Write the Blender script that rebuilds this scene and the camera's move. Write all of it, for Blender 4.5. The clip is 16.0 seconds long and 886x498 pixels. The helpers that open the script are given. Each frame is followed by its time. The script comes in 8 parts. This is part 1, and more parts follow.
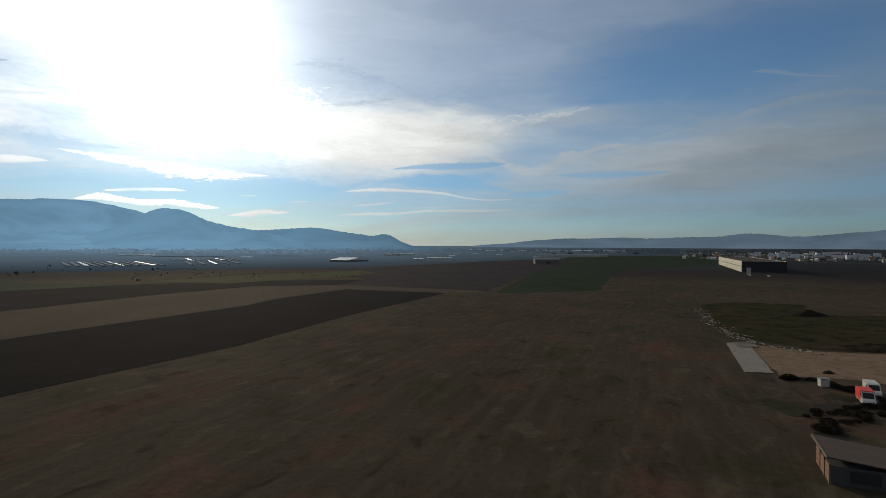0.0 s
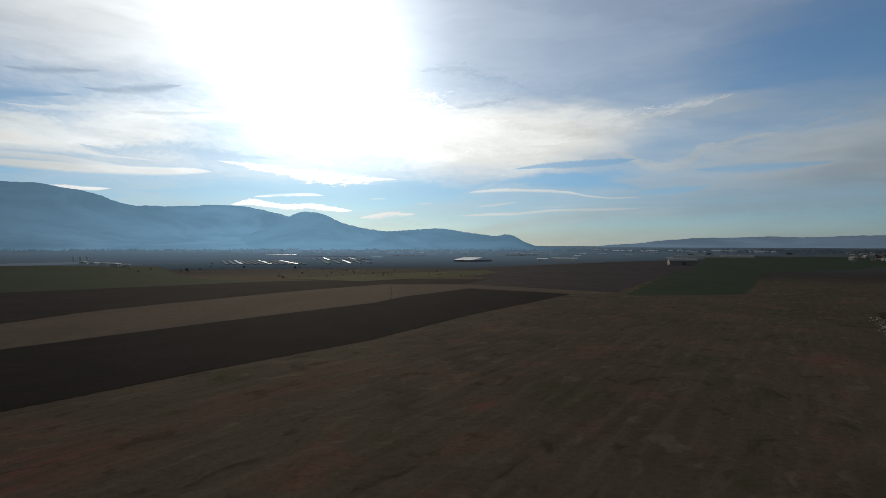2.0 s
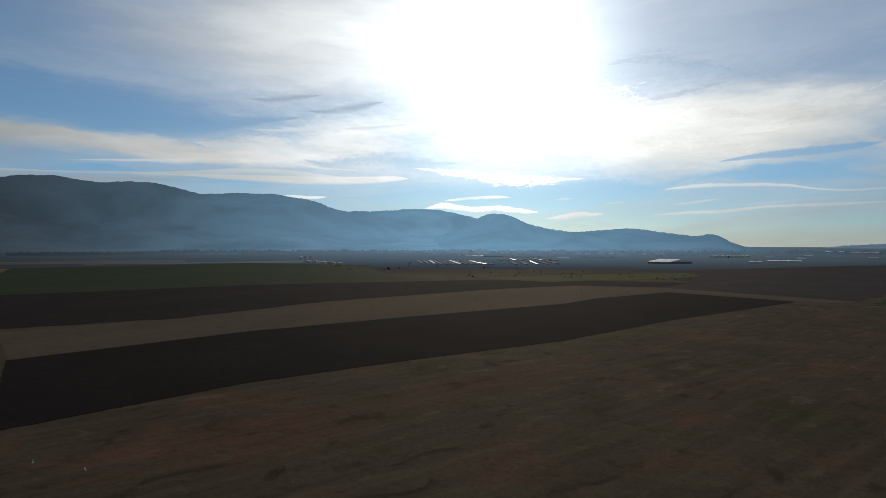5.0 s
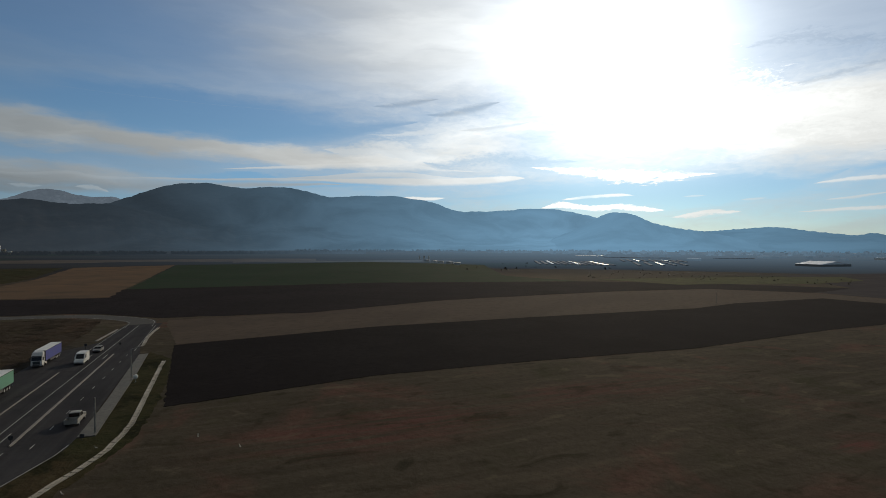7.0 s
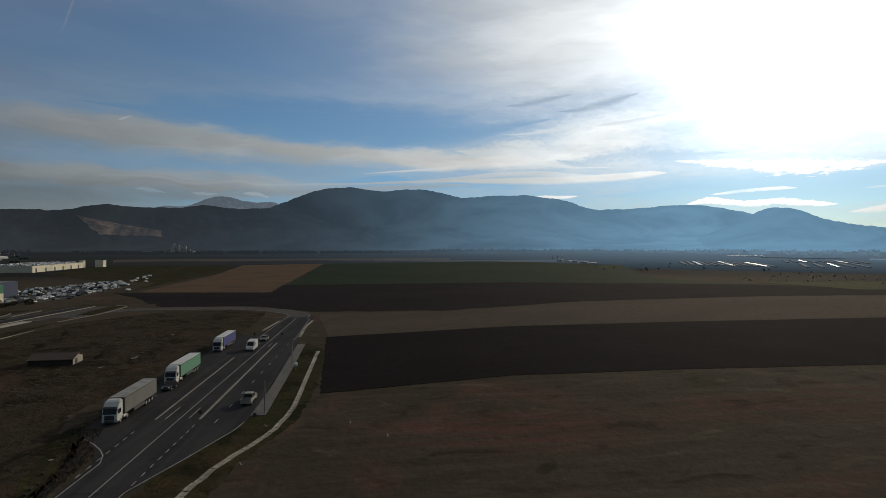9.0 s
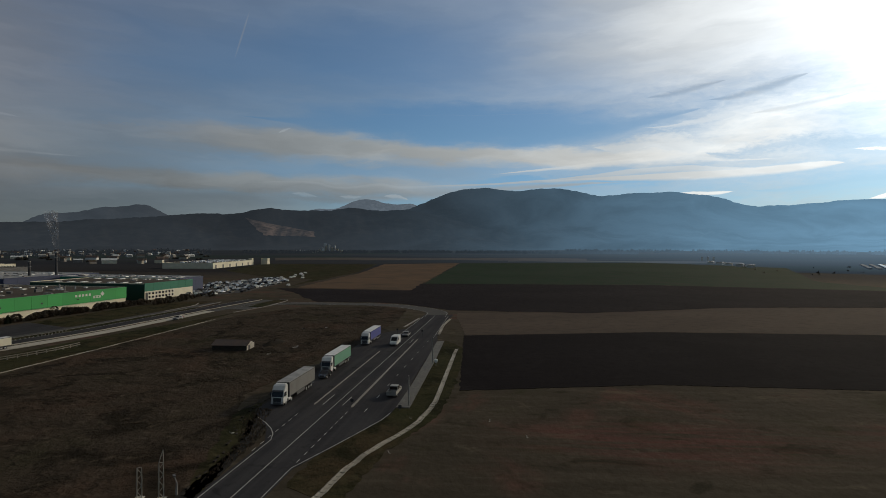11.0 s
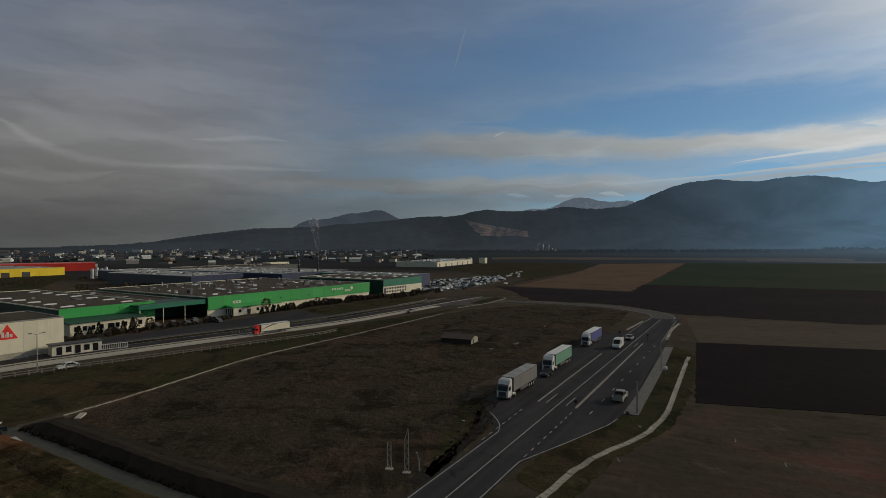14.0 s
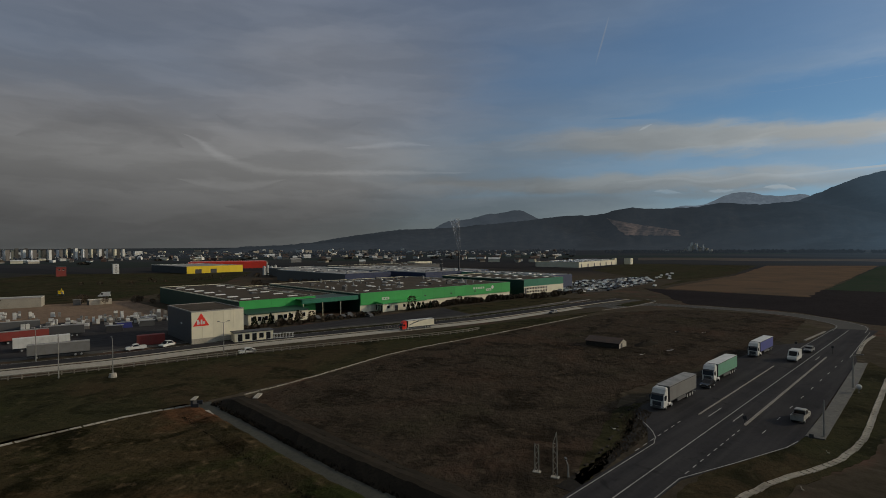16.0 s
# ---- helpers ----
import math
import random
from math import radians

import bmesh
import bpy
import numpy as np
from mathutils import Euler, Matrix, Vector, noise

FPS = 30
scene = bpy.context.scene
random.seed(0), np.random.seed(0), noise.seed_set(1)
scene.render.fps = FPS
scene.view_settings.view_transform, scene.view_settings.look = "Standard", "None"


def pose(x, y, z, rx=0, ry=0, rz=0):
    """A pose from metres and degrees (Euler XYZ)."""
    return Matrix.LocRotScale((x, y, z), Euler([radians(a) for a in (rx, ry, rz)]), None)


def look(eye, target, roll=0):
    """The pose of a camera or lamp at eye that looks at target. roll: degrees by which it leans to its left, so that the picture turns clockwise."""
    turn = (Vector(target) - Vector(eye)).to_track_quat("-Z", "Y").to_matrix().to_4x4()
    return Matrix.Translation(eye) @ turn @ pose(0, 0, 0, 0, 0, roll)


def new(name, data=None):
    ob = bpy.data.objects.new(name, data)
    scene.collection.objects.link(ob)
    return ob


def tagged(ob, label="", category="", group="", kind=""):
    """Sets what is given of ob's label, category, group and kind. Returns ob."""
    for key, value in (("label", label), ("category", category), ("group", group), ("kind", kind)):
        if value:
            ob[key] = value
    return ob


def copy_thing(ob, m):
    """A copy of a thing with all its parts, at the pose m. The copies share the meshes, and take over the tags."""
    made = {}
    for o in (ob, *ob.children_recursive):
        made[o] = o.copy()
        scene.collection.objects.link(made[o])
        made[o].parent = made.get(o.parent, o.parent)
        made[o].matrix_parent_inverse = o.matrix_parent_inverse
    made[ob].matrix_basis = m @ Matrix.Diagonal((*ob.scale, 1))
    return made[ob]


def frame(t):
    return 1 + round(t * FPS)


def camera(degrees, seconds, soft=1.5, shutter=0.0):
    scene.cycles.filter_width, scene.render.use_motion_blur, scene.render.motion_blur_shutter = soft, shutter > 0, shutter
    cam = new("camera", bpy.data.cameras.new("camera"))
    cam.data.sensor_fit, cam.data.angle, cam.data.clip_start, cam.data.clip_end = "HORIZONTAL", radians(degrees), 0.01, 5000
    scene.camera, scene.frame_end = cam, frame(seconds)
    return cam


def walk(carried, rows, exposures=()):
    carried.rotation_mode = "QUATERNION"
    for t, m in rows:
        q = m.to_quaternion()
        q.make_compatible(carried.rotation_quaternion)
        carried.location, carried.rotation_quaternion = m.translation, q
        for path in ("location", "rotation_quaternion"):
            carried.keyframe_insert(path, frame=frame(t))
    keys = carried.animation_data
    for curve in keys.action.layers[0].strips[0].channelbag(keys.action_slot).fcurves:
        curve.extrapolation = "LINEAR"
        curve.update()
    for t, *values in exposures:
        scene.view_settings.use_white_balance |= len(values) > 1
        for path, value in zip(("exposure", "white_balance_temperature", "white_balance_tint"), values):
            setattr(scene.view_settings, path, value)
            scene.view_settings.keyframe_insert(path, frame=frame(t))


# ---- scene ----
from mathutils.bvhtree import BVHTree
# A drone hovers about 30 m over the fields and pans slowly to its left.
cam = camera(78.7, 16.0, soft=0.85)
PATH = [
    (0.0, 0.00, 0.00, 30.00, 0.00, -0.37, -0.23),
    (0.5, -0.38, 0.37, 29.85, 3.38, -0.38, -0.24),
    (1.0, -0.66, 0.86, 29.74, 6.63, -0.39, -0.21),
    (1.5, -0.93, 1.35, 29.62, 9.86, -0.38, -0.19),
    (2.0, -1.20, 1.78, 29.47, 12.95, -0.38, -0.13),
    (2.5, -1.50, 2.09, 29.35, 15.84, -0.38, -0.09),
    (3.0, -1.75, 2.29, 29.27, 19.15, -0.36, -0.05),
    (3.5, -2.06, 2.38, 29.19, 22.51, -0.33, -0.01),
    (4.0, -2.33, 2.35, 29.05, 25.97, -0.32, -0.05),
    (6.5, -3.84, 1.81, 28.72, 41.59, -0.29, -0.16),
    (7.0, -4.22, 1.66, 28.68, 44.73, -0.32, -0.19),
    (7.5, -4.66, 1.44, 28.68, 48.28, -0.38, -0.15),
    (8.0, -5.01, 1.36, 28.66, 51.99, -0.40, -0.12),
    (8.5, -5.19, 1.14, 28.64, 55.30, -0.39, -0.09),
    (9.0, -5.25, 0.83, 28.64, 58.63, -0.39, -0.06),
    (11.5, -5.29, -0.46, 28.92, 76.44, -0.47, -0.10),
    (12.0, -5.29, -0.76, 28.92, 80.17, -0.51, -0.00),
    (12.5, -5.37, -1.01, 28.90, 83.80, -0.50, 0.05),
    (13.0, -5.49, -1.28, 28.86, 87.51, -0.51, 0.13),
    (13.5, -5.60, -1.54, 28.82, 91.28, -0.48, 0.24),
    (14.0, -5.75, -1.79, 28.73, 95.06, -0.44, 0.32),
    (14.5, -5.89, -2.03, 28.66, 98.56, -0.42, 0.35),
    (15.0, -6.03, -2.32, 28.60, 102.16, -0.39, 0.36),
    (15.5, -6.17, -2.66, 28.55, 105.88, -0.36, 0.38),
    (16.0, -6.30, -3.01, 28.47, 109.68, -0.33, 0.42),
]
walk(cam, [(t, pose(x, y, z, 90 + pitch, roll, yaw)) for t, x, y, z, yaw, pitch, roll in PATH])

# ---------------------------------------------------------------- sky and sun
SUN_AZ, SUN_EL = 26.5, 19.0          # degrees to the left of +y, and above the horizon


def heading(az, r=1.0):
    """The point r metres away in the direction az degrees to the left of +y."""
    return Vector((-math.sin(radians(az)) * r, math.cos(radians(az)) * r, 0))


SUN_WAY = heading(SUN_AZ) * math.cos(radians(SUN_EL)) + Vector((0, 0, math.sin(radians(SUN_EL))))
sun = new("sun", bpy.data.lights.new("sun", "SUN"))
sun.data.energy, sun.data.angle, sun.data.color = 1.85, radians(1.2), (1.0, 0.83, 0.58)
sun.matrix_world = look(SUN_WAY * 1000, (0, 0, 0))


class Nodes:
    """A short hand for node trees."""

    def __init__(self, tree, empty=True):
        self.tree = tree
        if empty:
            tree.nodes.clear()

    def add(self, kind, inputs=None, operation="", use_clamp=False, data_type="", blend_type="", vector_type="", rotation_type="", distance=""):
        n = self.tree.nodes.new(kind)
        if operation:
            n.operation = operation
        if use_clamp:
            n.use_clamp = True
        if data_type:
            n.data_type = data_type
        if blend_type:
            n.blend_type = blend_type
        if vector_type:
            n.vector_type = vector_type
        if rotation_type:
            n.rotation_type = rotation_type
        if distance:
            n.distance = distance
        for k, v in (inputs or {}).items():
            self.put(n.inputs[k], v)
        return n

    def put(self, socket, v):
        if isinstance(v, bpy.types.NodeSocket):
            self.tree.links.new(v, socket)
        else:
            socket.default_value = v

    def math(self, op, a, b=0.0, c=None, clamp=False):
        n = self.add("ShaderNodeMath", operation=op, use_clamp=clamp)
        for s, v in zip(n.inputs, (a, b, c)):
            if v is not None:
                self.put(s, v)
        return n.outputs[0]

    def vec(self, op, a, b=None, scale=None):
        n = self.add("ShaderNodeVectorMath", operation=op)
        self.put(n.inputs[0], a)
        if b is not None:
            self.put(n.inputs[1], b)
        if scale is not None:
            self.put(n.inputs["Scale"], scale)
        return n.outputs[1] if op in ("DOT_PRODUCT", "LENGTH", "DISTANCE") else n.outputs[0]

    def ramp(self, x, a, b, lo=0.0, hi=1.0, smooth=True):
        n = self.add("ShaderNodeMapRange", {0: x, 1: a, 2: b, 3: lo, 4: hi})
        n.interpolation_type = "SMOOTHSTEP" if smooth else "LINEAR"
        return n.outputs[0]

    def noise(self, v, scale, detail=4.0, rough=0.55, dist=0.0):
        return self.add("ShaderNodeTexNoise", {"Vector": v, "Scale": scale, "Detail": detail, "Roughness": rough, "Distortion": dist}).outputs["Fac"]

    def mix(self, f, a, b, how="MIX"):
        n = self.add("ShaderNodeMix", data_type="RGBA", blend_type=how)
        self.put(n.inputs[0], f)
        self.put(n.inputs[6], a if isinstance(a, bpy.types.NodeSocket) else (*a, 1))
        self.put(n.inputs[7], b if isinstance(b, bpy.types.NodeSocket) else (*b, 1))
        return n.outputs[2]


world = bpy.data.worlds.new("sky")
scene.world = world
world.use_nodes = True
N = Nodes(world.node_tree)
sky = N.add("ShaderNodeTexSky")
sky.sky_type, sky.sun_disc = "NISHITA", False
sky.sun_elevation, sky.sun_rotation = radians(SUN_EL), radians(-SUN_AZ)
sky.air_density, sky.dust_density, sky.ozone_density = 1.0, 0.25, 3.0
way = N.vec("NORMALIZE", N.add("ShaderNodeTexCoord").outputs["Generated"])
xyz = N.add("ShaderNodeSeparateXYZ", {0: way})
azim = N.math("MULTIPLY", N.math("ARCTAN2", N.math("MULTIPLY", xyz.outputs[0], -1.0), xyz.outputs[1]), 180 / math.pi)
elev = N.math("MULTIPLY", N.math("ARCSINE", xyz.outputs[2]), 180 / math.pi)
sky_at = N.add("ShaderNodeCombineXYZ", {0: azim, 1: elev}).outputs[0]
# winds draw the clouds out along the horizon
warp_a = N.math("SUBTRACT", N.noise(N.vec("MULTIPLY", sky_at, (0.07, 0.35, 1)), 1.0, 5.0), 0.5)
warp_b = N.math("SUBTRACT", N.noise(N.vec("MULTIPLY", sky_at, (0.16, 0.6, 1)), 1.0, 5.0, 0.6), 0.5)
at = N.vec("ADD", sky_at, N.add("ShaderNodeCombineXYZ", {0: N.math("MULTIPLY", warp_a, 14.0), 1: N.math("MULTIPLY", warp_b, 2.6)}).outputs[0])
fine_at = N.vec("ADD", sky_at, N.add("ShaderNodeCombineXYZ", {0: N.math("MULTIPLY", warp_a, 4.0), 1: N.math("MULTIPLY", warp_b, 0.9)}).outputs[0])
grain = N.noise(N.vec("MULTIPLY", fine_at, (0.12, 0.75, 1)), 1.0, 7.0, 0.62)
ripple = N.noise(N.vec("MULTIPLY", fine_at, (0.75, 2.1, 1)), 1.0, 4.0, 0.6, 0.5)
lumps = N.noise(N.vec("MULTIPLY", fine_at, (1.9, 4.2, 1)), 1.0, 3.0, 0.6)
fine_xyz = N.add("ShaderNodeSeparateXYZ", {0: fine_at})
fine_azim = N.math("ADD", azim, N.math("MULTIPLY", N.math("SUBTRACT", fine_xyz.outputs[0], azim), 0.5))
fine_elev = N.math("ADD", elev, N.math("MULTIPLY", N.math("SUBTRACT", fine_xyz.outputs[1], elev), 0.35))
frayed = N.math("ADD", N.math("MULTIPLY", N.math("SUBTRACT", grain, 0.5), 1.6), N.math("ADD", N.math("SUBTRACT", ripple, 0.5), N.math("MULTIPLY", N.math("SUBTRACT", lumps, 0.5), 1.2)))
wisps = N.noise(N.vec("MULTIPLY", at, (0.05, 0.22, 1)), 1.3, 6.0, 0.6, 0.6)


def blob(where, az, el, half_az, half_el, tilt, soft=0.25):
    m = N.add("ShaderNodeMapping", {"Vector": where, "Location": (az, el, 0), "Rotation": (0, 0, radians(tilt)), "Scale": (half_az, half_el, 1)}, vector_type="TEXTURE")
    return N.ramp(N.vec("LENGTH", m.outputs[0]), 1.25, soft)


# broad sheets: azimuth, elevation, half width, half height, tilt, cover (below zero: a gap of clear sky)
SHEETS = [
    (7, 11.0, 15, 4.0, 0, 0.75), (-12, 12.8, 16, 1.3, -4, 0.2), (-27, 8.0, 22, 3.8, -5, 0.38), (42, 10.5, 8, 3.2, 0, 0.4), (46, 21, 17, 7, 0, 0.35),
    (84, 10.0, 18, 1.7, 2, 0.6), (60, 9.0, 16, 1.2, 2, 0.65), (88, 6.0, 24, 1.3, 1, 0.5), (140, 6, 46, 10, 0, 0.4), (118, 17, 16, 6, 0, 0.15),
]
GAPS = [
    (69, 12.6, 17, 2.3, 2, 0.5), (24, 5.2, 14, 1.5, 0, 0.75), (-27, 17, 17, 4.5, -5, 0.32), (100, 17.5, 12, 3.5, 6, 0.12), (0, 6.8, 7, 0.8, 0, 0.4), (80, 19, 16, 4.5, 0, 0.18), (60, 6.6, 12, 0.5, 0, 0.4),
]
def covered(start, where, blobs, soft=0.25):
    for a, e, w, h, tilt, c in blobs:
        start = N.math("ADD", start, N.math("MULTIPLY", blob(where, a, e, w, h, tilt, soft), c))
    return start


from_sun = N.math("MULTIPLY", N.math("ARCCOSINE", N.vec("DOT_PRODUCT", way, SUN_WAY)), 180 / math.pi)
crisp = N.ramp(from_sun, 25, 90, 1.0, 0.36)              # cloud edges soften away from the sun
cover = covered(0.32, at, SHEETS)
cover = N.math("SUBTRACT", cover, covered(0.0, at, GAPS))
cover = N.math("ADD", cover, N.math("MULTIPLY", N.math("SUBTRACT", wisps, 0.5), N.math("MULTIPLY", N.math("MULTIPLY", crisp, 0.30), N.ramp(elev, 20, 11, 0.15, 1.0))))
cover = N.math("ADD", cover, N.math("MULTIPLY", N.math("SUBTRACT", grain, 0.5), N.math("MULTIPLY", N.math("MULTIPLY", crisp, 0.30), N.ramp(elev, 20, 11, 0.2, 1.0))))
cover = N.math("ADD", cover, N.math("MULTIPLY", N.math("SUBTRACT", ripple, 0.5), N.math("MULTIPLY", N.ramp(from_sun, 42, 14, 0.0, 0.4), N.ramp(elev, 19, 13))))
# veil thickens away from the sun; unseen cover added overhead to grey the skylight
cover = N.math("ADD", cover, N.math("ADD", N.ramp(from_sun, 55, 105, 0.0, 0.27), N.ramp(elev, 24, 50, 0.0, 0.45)))
thick = N.ramp(cover, -0.05, 1.0)
thick = N.math("MAXIMUM", thick, N.ramp(elev, 3.6, 0.0, 0.0, 0.65))   # the horizon lies in mist
thick = N.math("MAXIMUM", thick, N.math("MULTIPLY", N.ramp(azim, 74, 94), N.ramp(elev, 7.2, 4.6, 0.0, 0.84)))   # grey murk behind the southern hills
def drift(points, top, low, rag):
    """A long cloud: points are azimuth, elevation and half its depth, in degrees; top and low: how soft its edges are."""
    lo, hi = points[0][0], points[-1][0]
    u = N.math("DIVIDE", N.math("SUBTRACT", fine_azim, lo), hi - lo)
    made = []
    for k, (base, span) in ((1, (0.0, 25.0)), (2, (0.0, 12.0))):
        curve = N.add("ShaderNodeFloatCurve", {"Value": u})
        dots = curve.mapping.curves[0].points
        for i, p in enumerate(points):
            where = ((p[0] - lo) / (hi - lo), (p[k] - base) / span)
            if i == 0:
                dots[0].location = where
            elif i == len(points) - 1:
                dots[-1].location = where
            else:
                dots.new(*where)
        curve.mapping.extend = "HORIZONTAL"
        curve.mapping.update()
        made.append(N.math("MULTIPLY", curve.outputs[0], span))
    d = N.math("DIVIDE", N.math("SUBTRACT", fine_elev, made[0]), N.math("MAXIMUM", made[1], 0.03))
    d = N.math("ADD", d, N.math("MULTIPLY", frayed, rag))
    shown = N.math("MULTIPLY", made[1], 11.0, clamp=True)
    return N.math("MULTIPLY", shown, N.math("MULTIPLY", N.ramp(d, 1.0, 1.0 - top * 1.2), N.ramp(d, -1.0, -1.0 + low * 1.2)))


def clear_away(was, points, top, low, rag, amount):
    return N.math("MULTIPLY", was, N.math("SUBTRACT", 1.0, N.math("MULTIPLY", drift(points, top, low, rag), amount)))


def cloud_over(was, gain, points, top, low, rag, amount, light):
    m = drift(points, top, low, rag)
    return N.math("MAXIMUM", was, N.math("MULTIPLY", m, amount)), N.math("ADD", gain, N.math("MULTIPLY", m, N.math("SUBTRACT", light, gain)))


gain = 1.0
# the wedge of bright cloud that trails off to the north
thick, gain = cloud_over(thick, gain, [(-15.5, 13.9, 0), (-12.3, 13.5, 0.75), (-10.2, 13.2, 1.0), (-5.8, 12.47, 1.35), (-1, 11.93, 1.68), (4.2, 11.14, 2.46), (9.8, 11.83, 3.46), (16.8, 13.47, 5.33), (20.8, 13.47, 0)], 1, 0.9, 1.5, 0.85, 1.12)
# its lower fork
thick, gain = cloud_over(thick, gain, [(-35.9, 10.51, 0), (-31.9, 10.51, 0.15), (-28.3, 10.01, 0.61), (-20.9, 9.33, 1.08), (-16.8, 9.98, 0.63), (-14.3, 9.2, 0.94), (-12.7, 8.9, 1.36), (-11.1, 7.96, 1.07), (-8.1, 7.71, 1.31), (-5.8, 9.07, 0.92), (-2.5, 10.33, 0.74), (1.6, 10.26, 0.21), (5.6, 10.26, 0)], 0.7, 0.8, 0.6, 0.7, 1)
# faint bands rising northwards
thick, gain = cloud_over(thick, gain, [(-43.3, 12.44, 0), (-39.3, 12.44, 0.44), (-36.7, 12.71, 0.82), (-32.7, 12.64, 0.96), (-28.3, 11.69, 0.8), (-23.4, 10.93, 0.68), (-15.5, 9.48, 0.23), (-11.5, 9.48, 0)], 0.7, 0.9, 0.7, 0.5, 0.95)
thick, gain = cloud_over(thick, gain, [(-43.3, 8.73, 0), (-39.3, 8.73, 1.18), (-36.8, 8.83, 1.41), (-32.7, 8.46, 1.68), (-25.9, 8.11, 1.32), (-18.2, 7.69, 0.17), (-14.2, 7.69, 0)], 0.9, 0.9, 0.6, 0.5, 0.95)
thick, gain = cloud_over(thick, gain, [(-36.7, 14.07, 0), (-36, 14.25, 0.14), (-33.9, 14.72, 0.23), (-31.8, 15.38, 0.33), (-29.6, 15.71, 0)], 0.8, 0.9, 0.6, 0.35, 0.95)
# the cream veil low over the northern horizon
thick, gain = cloud_over(thick, gain, [(-43.3, 3.61, 0), (-39.3, 3.61, 2.77), (-26, 3.85, 2.67), (-12.7, 3.54, 2.33), (0, 2.98, 2.39), (13.2, 0.81, 0.47), (17.2, 0.81, 0)], 0.9, 0.9, 0.4, 0.55, 0.98)
# the long sheet over the mountains
thick, gain = cloud_over(thick, gain, [(43.8, 8.07, 0), (46.2, 8.47, 0.35), (52.7, 8.89, 0.52), (60.2, 9.09, 0.9), (66.6, 8.73, 1.09), (73.9, 8.45, 0.97), (79.5, 9.09, 1.43), (79.9, 9.19, 1.42), (84.1, 9.14, 1.4), (87.1, 9.56, 1.71), (96.9, 9.37, 2.5), (107.5, 8.91, 2.33), (114.6, 8.06, 0.29), (118.6, 8.06, 0)], 0.35, 0.9, 0.25, 0.68, 0.98)
# grey cloud behind the crests
thick, gain = cloud_over(thick, gain, [(53.9, 6.32, 0), (57.9, 6.32, 0.23), (64, 6, 0.56), (71.6, 5.54, 0.74), (78.3, 5.11, 0.99), (84.1, 4.7, 1.2), (90, 4.9, 1.5), (98, 4.6, 1.9), (108, 4.3, 2.2), (120, 4.1, 2.2), (132, 4.0, 0)], 0.9, 0.9, 0.3, 0.78, 0.86)
thick, gain = cloud_over(thick, gain, [(39.8, 7.89, 0), (43.8, 7.89, 0.18), (48.6, 8.27, 0.41), (54.5, 8.21, 0.46), (61.3, 7.85, 0.23), (69.2, 7.28, 0)], 0.4, 0.8, 0.2, 0.8, 1.1)
# a thin bright streak along the crests
thick, gain = cloud_over(thick, gain, [(38.6, 6.95, 0), (42.6, 6.95, 0.24), (46.2, 7.12, 0.53), (51, 7.3, 0.53), (57.9, 6.78, 0.41), (65.6, 6.43, 0.17), (71.6, 6.23, 0.19), (78.3, 6.09, 0.19), (79, 6.23, 0.21), (84.1, 5.86, 0.19), (86.1, 6.26, 0.21), (92.5, 6.11, 0)], 0.3, 1, 0.2, 0.75, 1.08)
# the tapering lens in front of them
thick, gain = cloud_over(thick, gain, [(35.8, 7.1, 0), (37.4, 7.05, 0.4), (40.1, 6.84, 0.56), (44.4, 6.72, 0.6), (49.3, 6.67, 0.58), (53.9, 6.73, 0.35), (59.6, 6.72, 0.09), (63.6, 6.72, 0)], 0.35, 0.7, 0.15, 0.9, 1.12)
# piled cloud left of the sun
thick, gain = cloud_over(thick, gain, [(45, 9.34, 0), (46.9, 9.58, 1.17), (49.3, 10.07, 2.38), (52.1, 10.06, 2.12), (54.8, 9.89, 1.08), (57.3, 9.9, 0)], 0.9, 0.4, 0.5, 0.8, 1.06)
thick, gain = cloud_over(thick, gain, [(28.2, 11.94, 0), (32.2, 11.94, 0.22), (35.7, 12.36, 0.88), (40.1, 11.83, 1.2), (45.4, 11.98, 1.16), (50.3, 11.51, 0.25), (54.3, 11.51, 0)], 0.8, 0.8, 0.6, 0.6, 1)
# ripples under the bright sheet
thick, gain = cloud_over(thick, gain, [(17.9, 6.92, 0), (19.8, 6.99, 0.29), (22.8, 7, 0.77), (26.3, 7.16, 0.88), (31.1, 7.74, 0.52), (35.7, 8.25, 0)], 0.9, 0.5, 1.1, 1, 1.45)
# the cap cloud behind the cone
thick, gain = cloud_over(thick, gain, [(22.2, 3.61, 0), (23.4, 3.63, 0.22), (24.9, 3.75, 0.33), (26.9, 3.99, 0.38), (29.2, 3.9, 0.41), (31, 4.08, 0.41), (32.9, 4.28, 0.4), (34, 4.08, 0.2), (34.9, 3.93, 0)], 0.35, 0.5, 0.75, 1, 1.7)
thick, gain = cloud_over(thick, gain, [(25.2, 5.08, 0), (26.6, 5.17, 0.21), (28.7, 5.12, 0.21), (31.4, 4.92, 0.15), (32.8, 4.79, 0)], 0.5, 0.6, 0.4, 0.95, 1.5)
thick, gain = cloud_over(thick, gain, [(15.5, 3.33, 0), (16.6, 3.25, 0.23), (18.3, 3.27, 0.45), (19.8, 3.01, 0.39), (21.9, 2.85, 0)], 0.5, 0.7, 0.8, 0.95, 1.4)
thick, gain = cloud_over(thick, gain, [(18.4, 4.91, 0), (19.7, 4.86, 0.14), (20.9, 4.82, 0)], 0.4, 0.6, 0.3, 0.8, 1.3)
thick, gain = cloud_over(thick, gain, [(13.5, 4.47, 0), (14.6, 4.39, 0.17), (15.7, 4.36, 0)], 0.4, 0.6, 0.3, 0.5, 1.2)
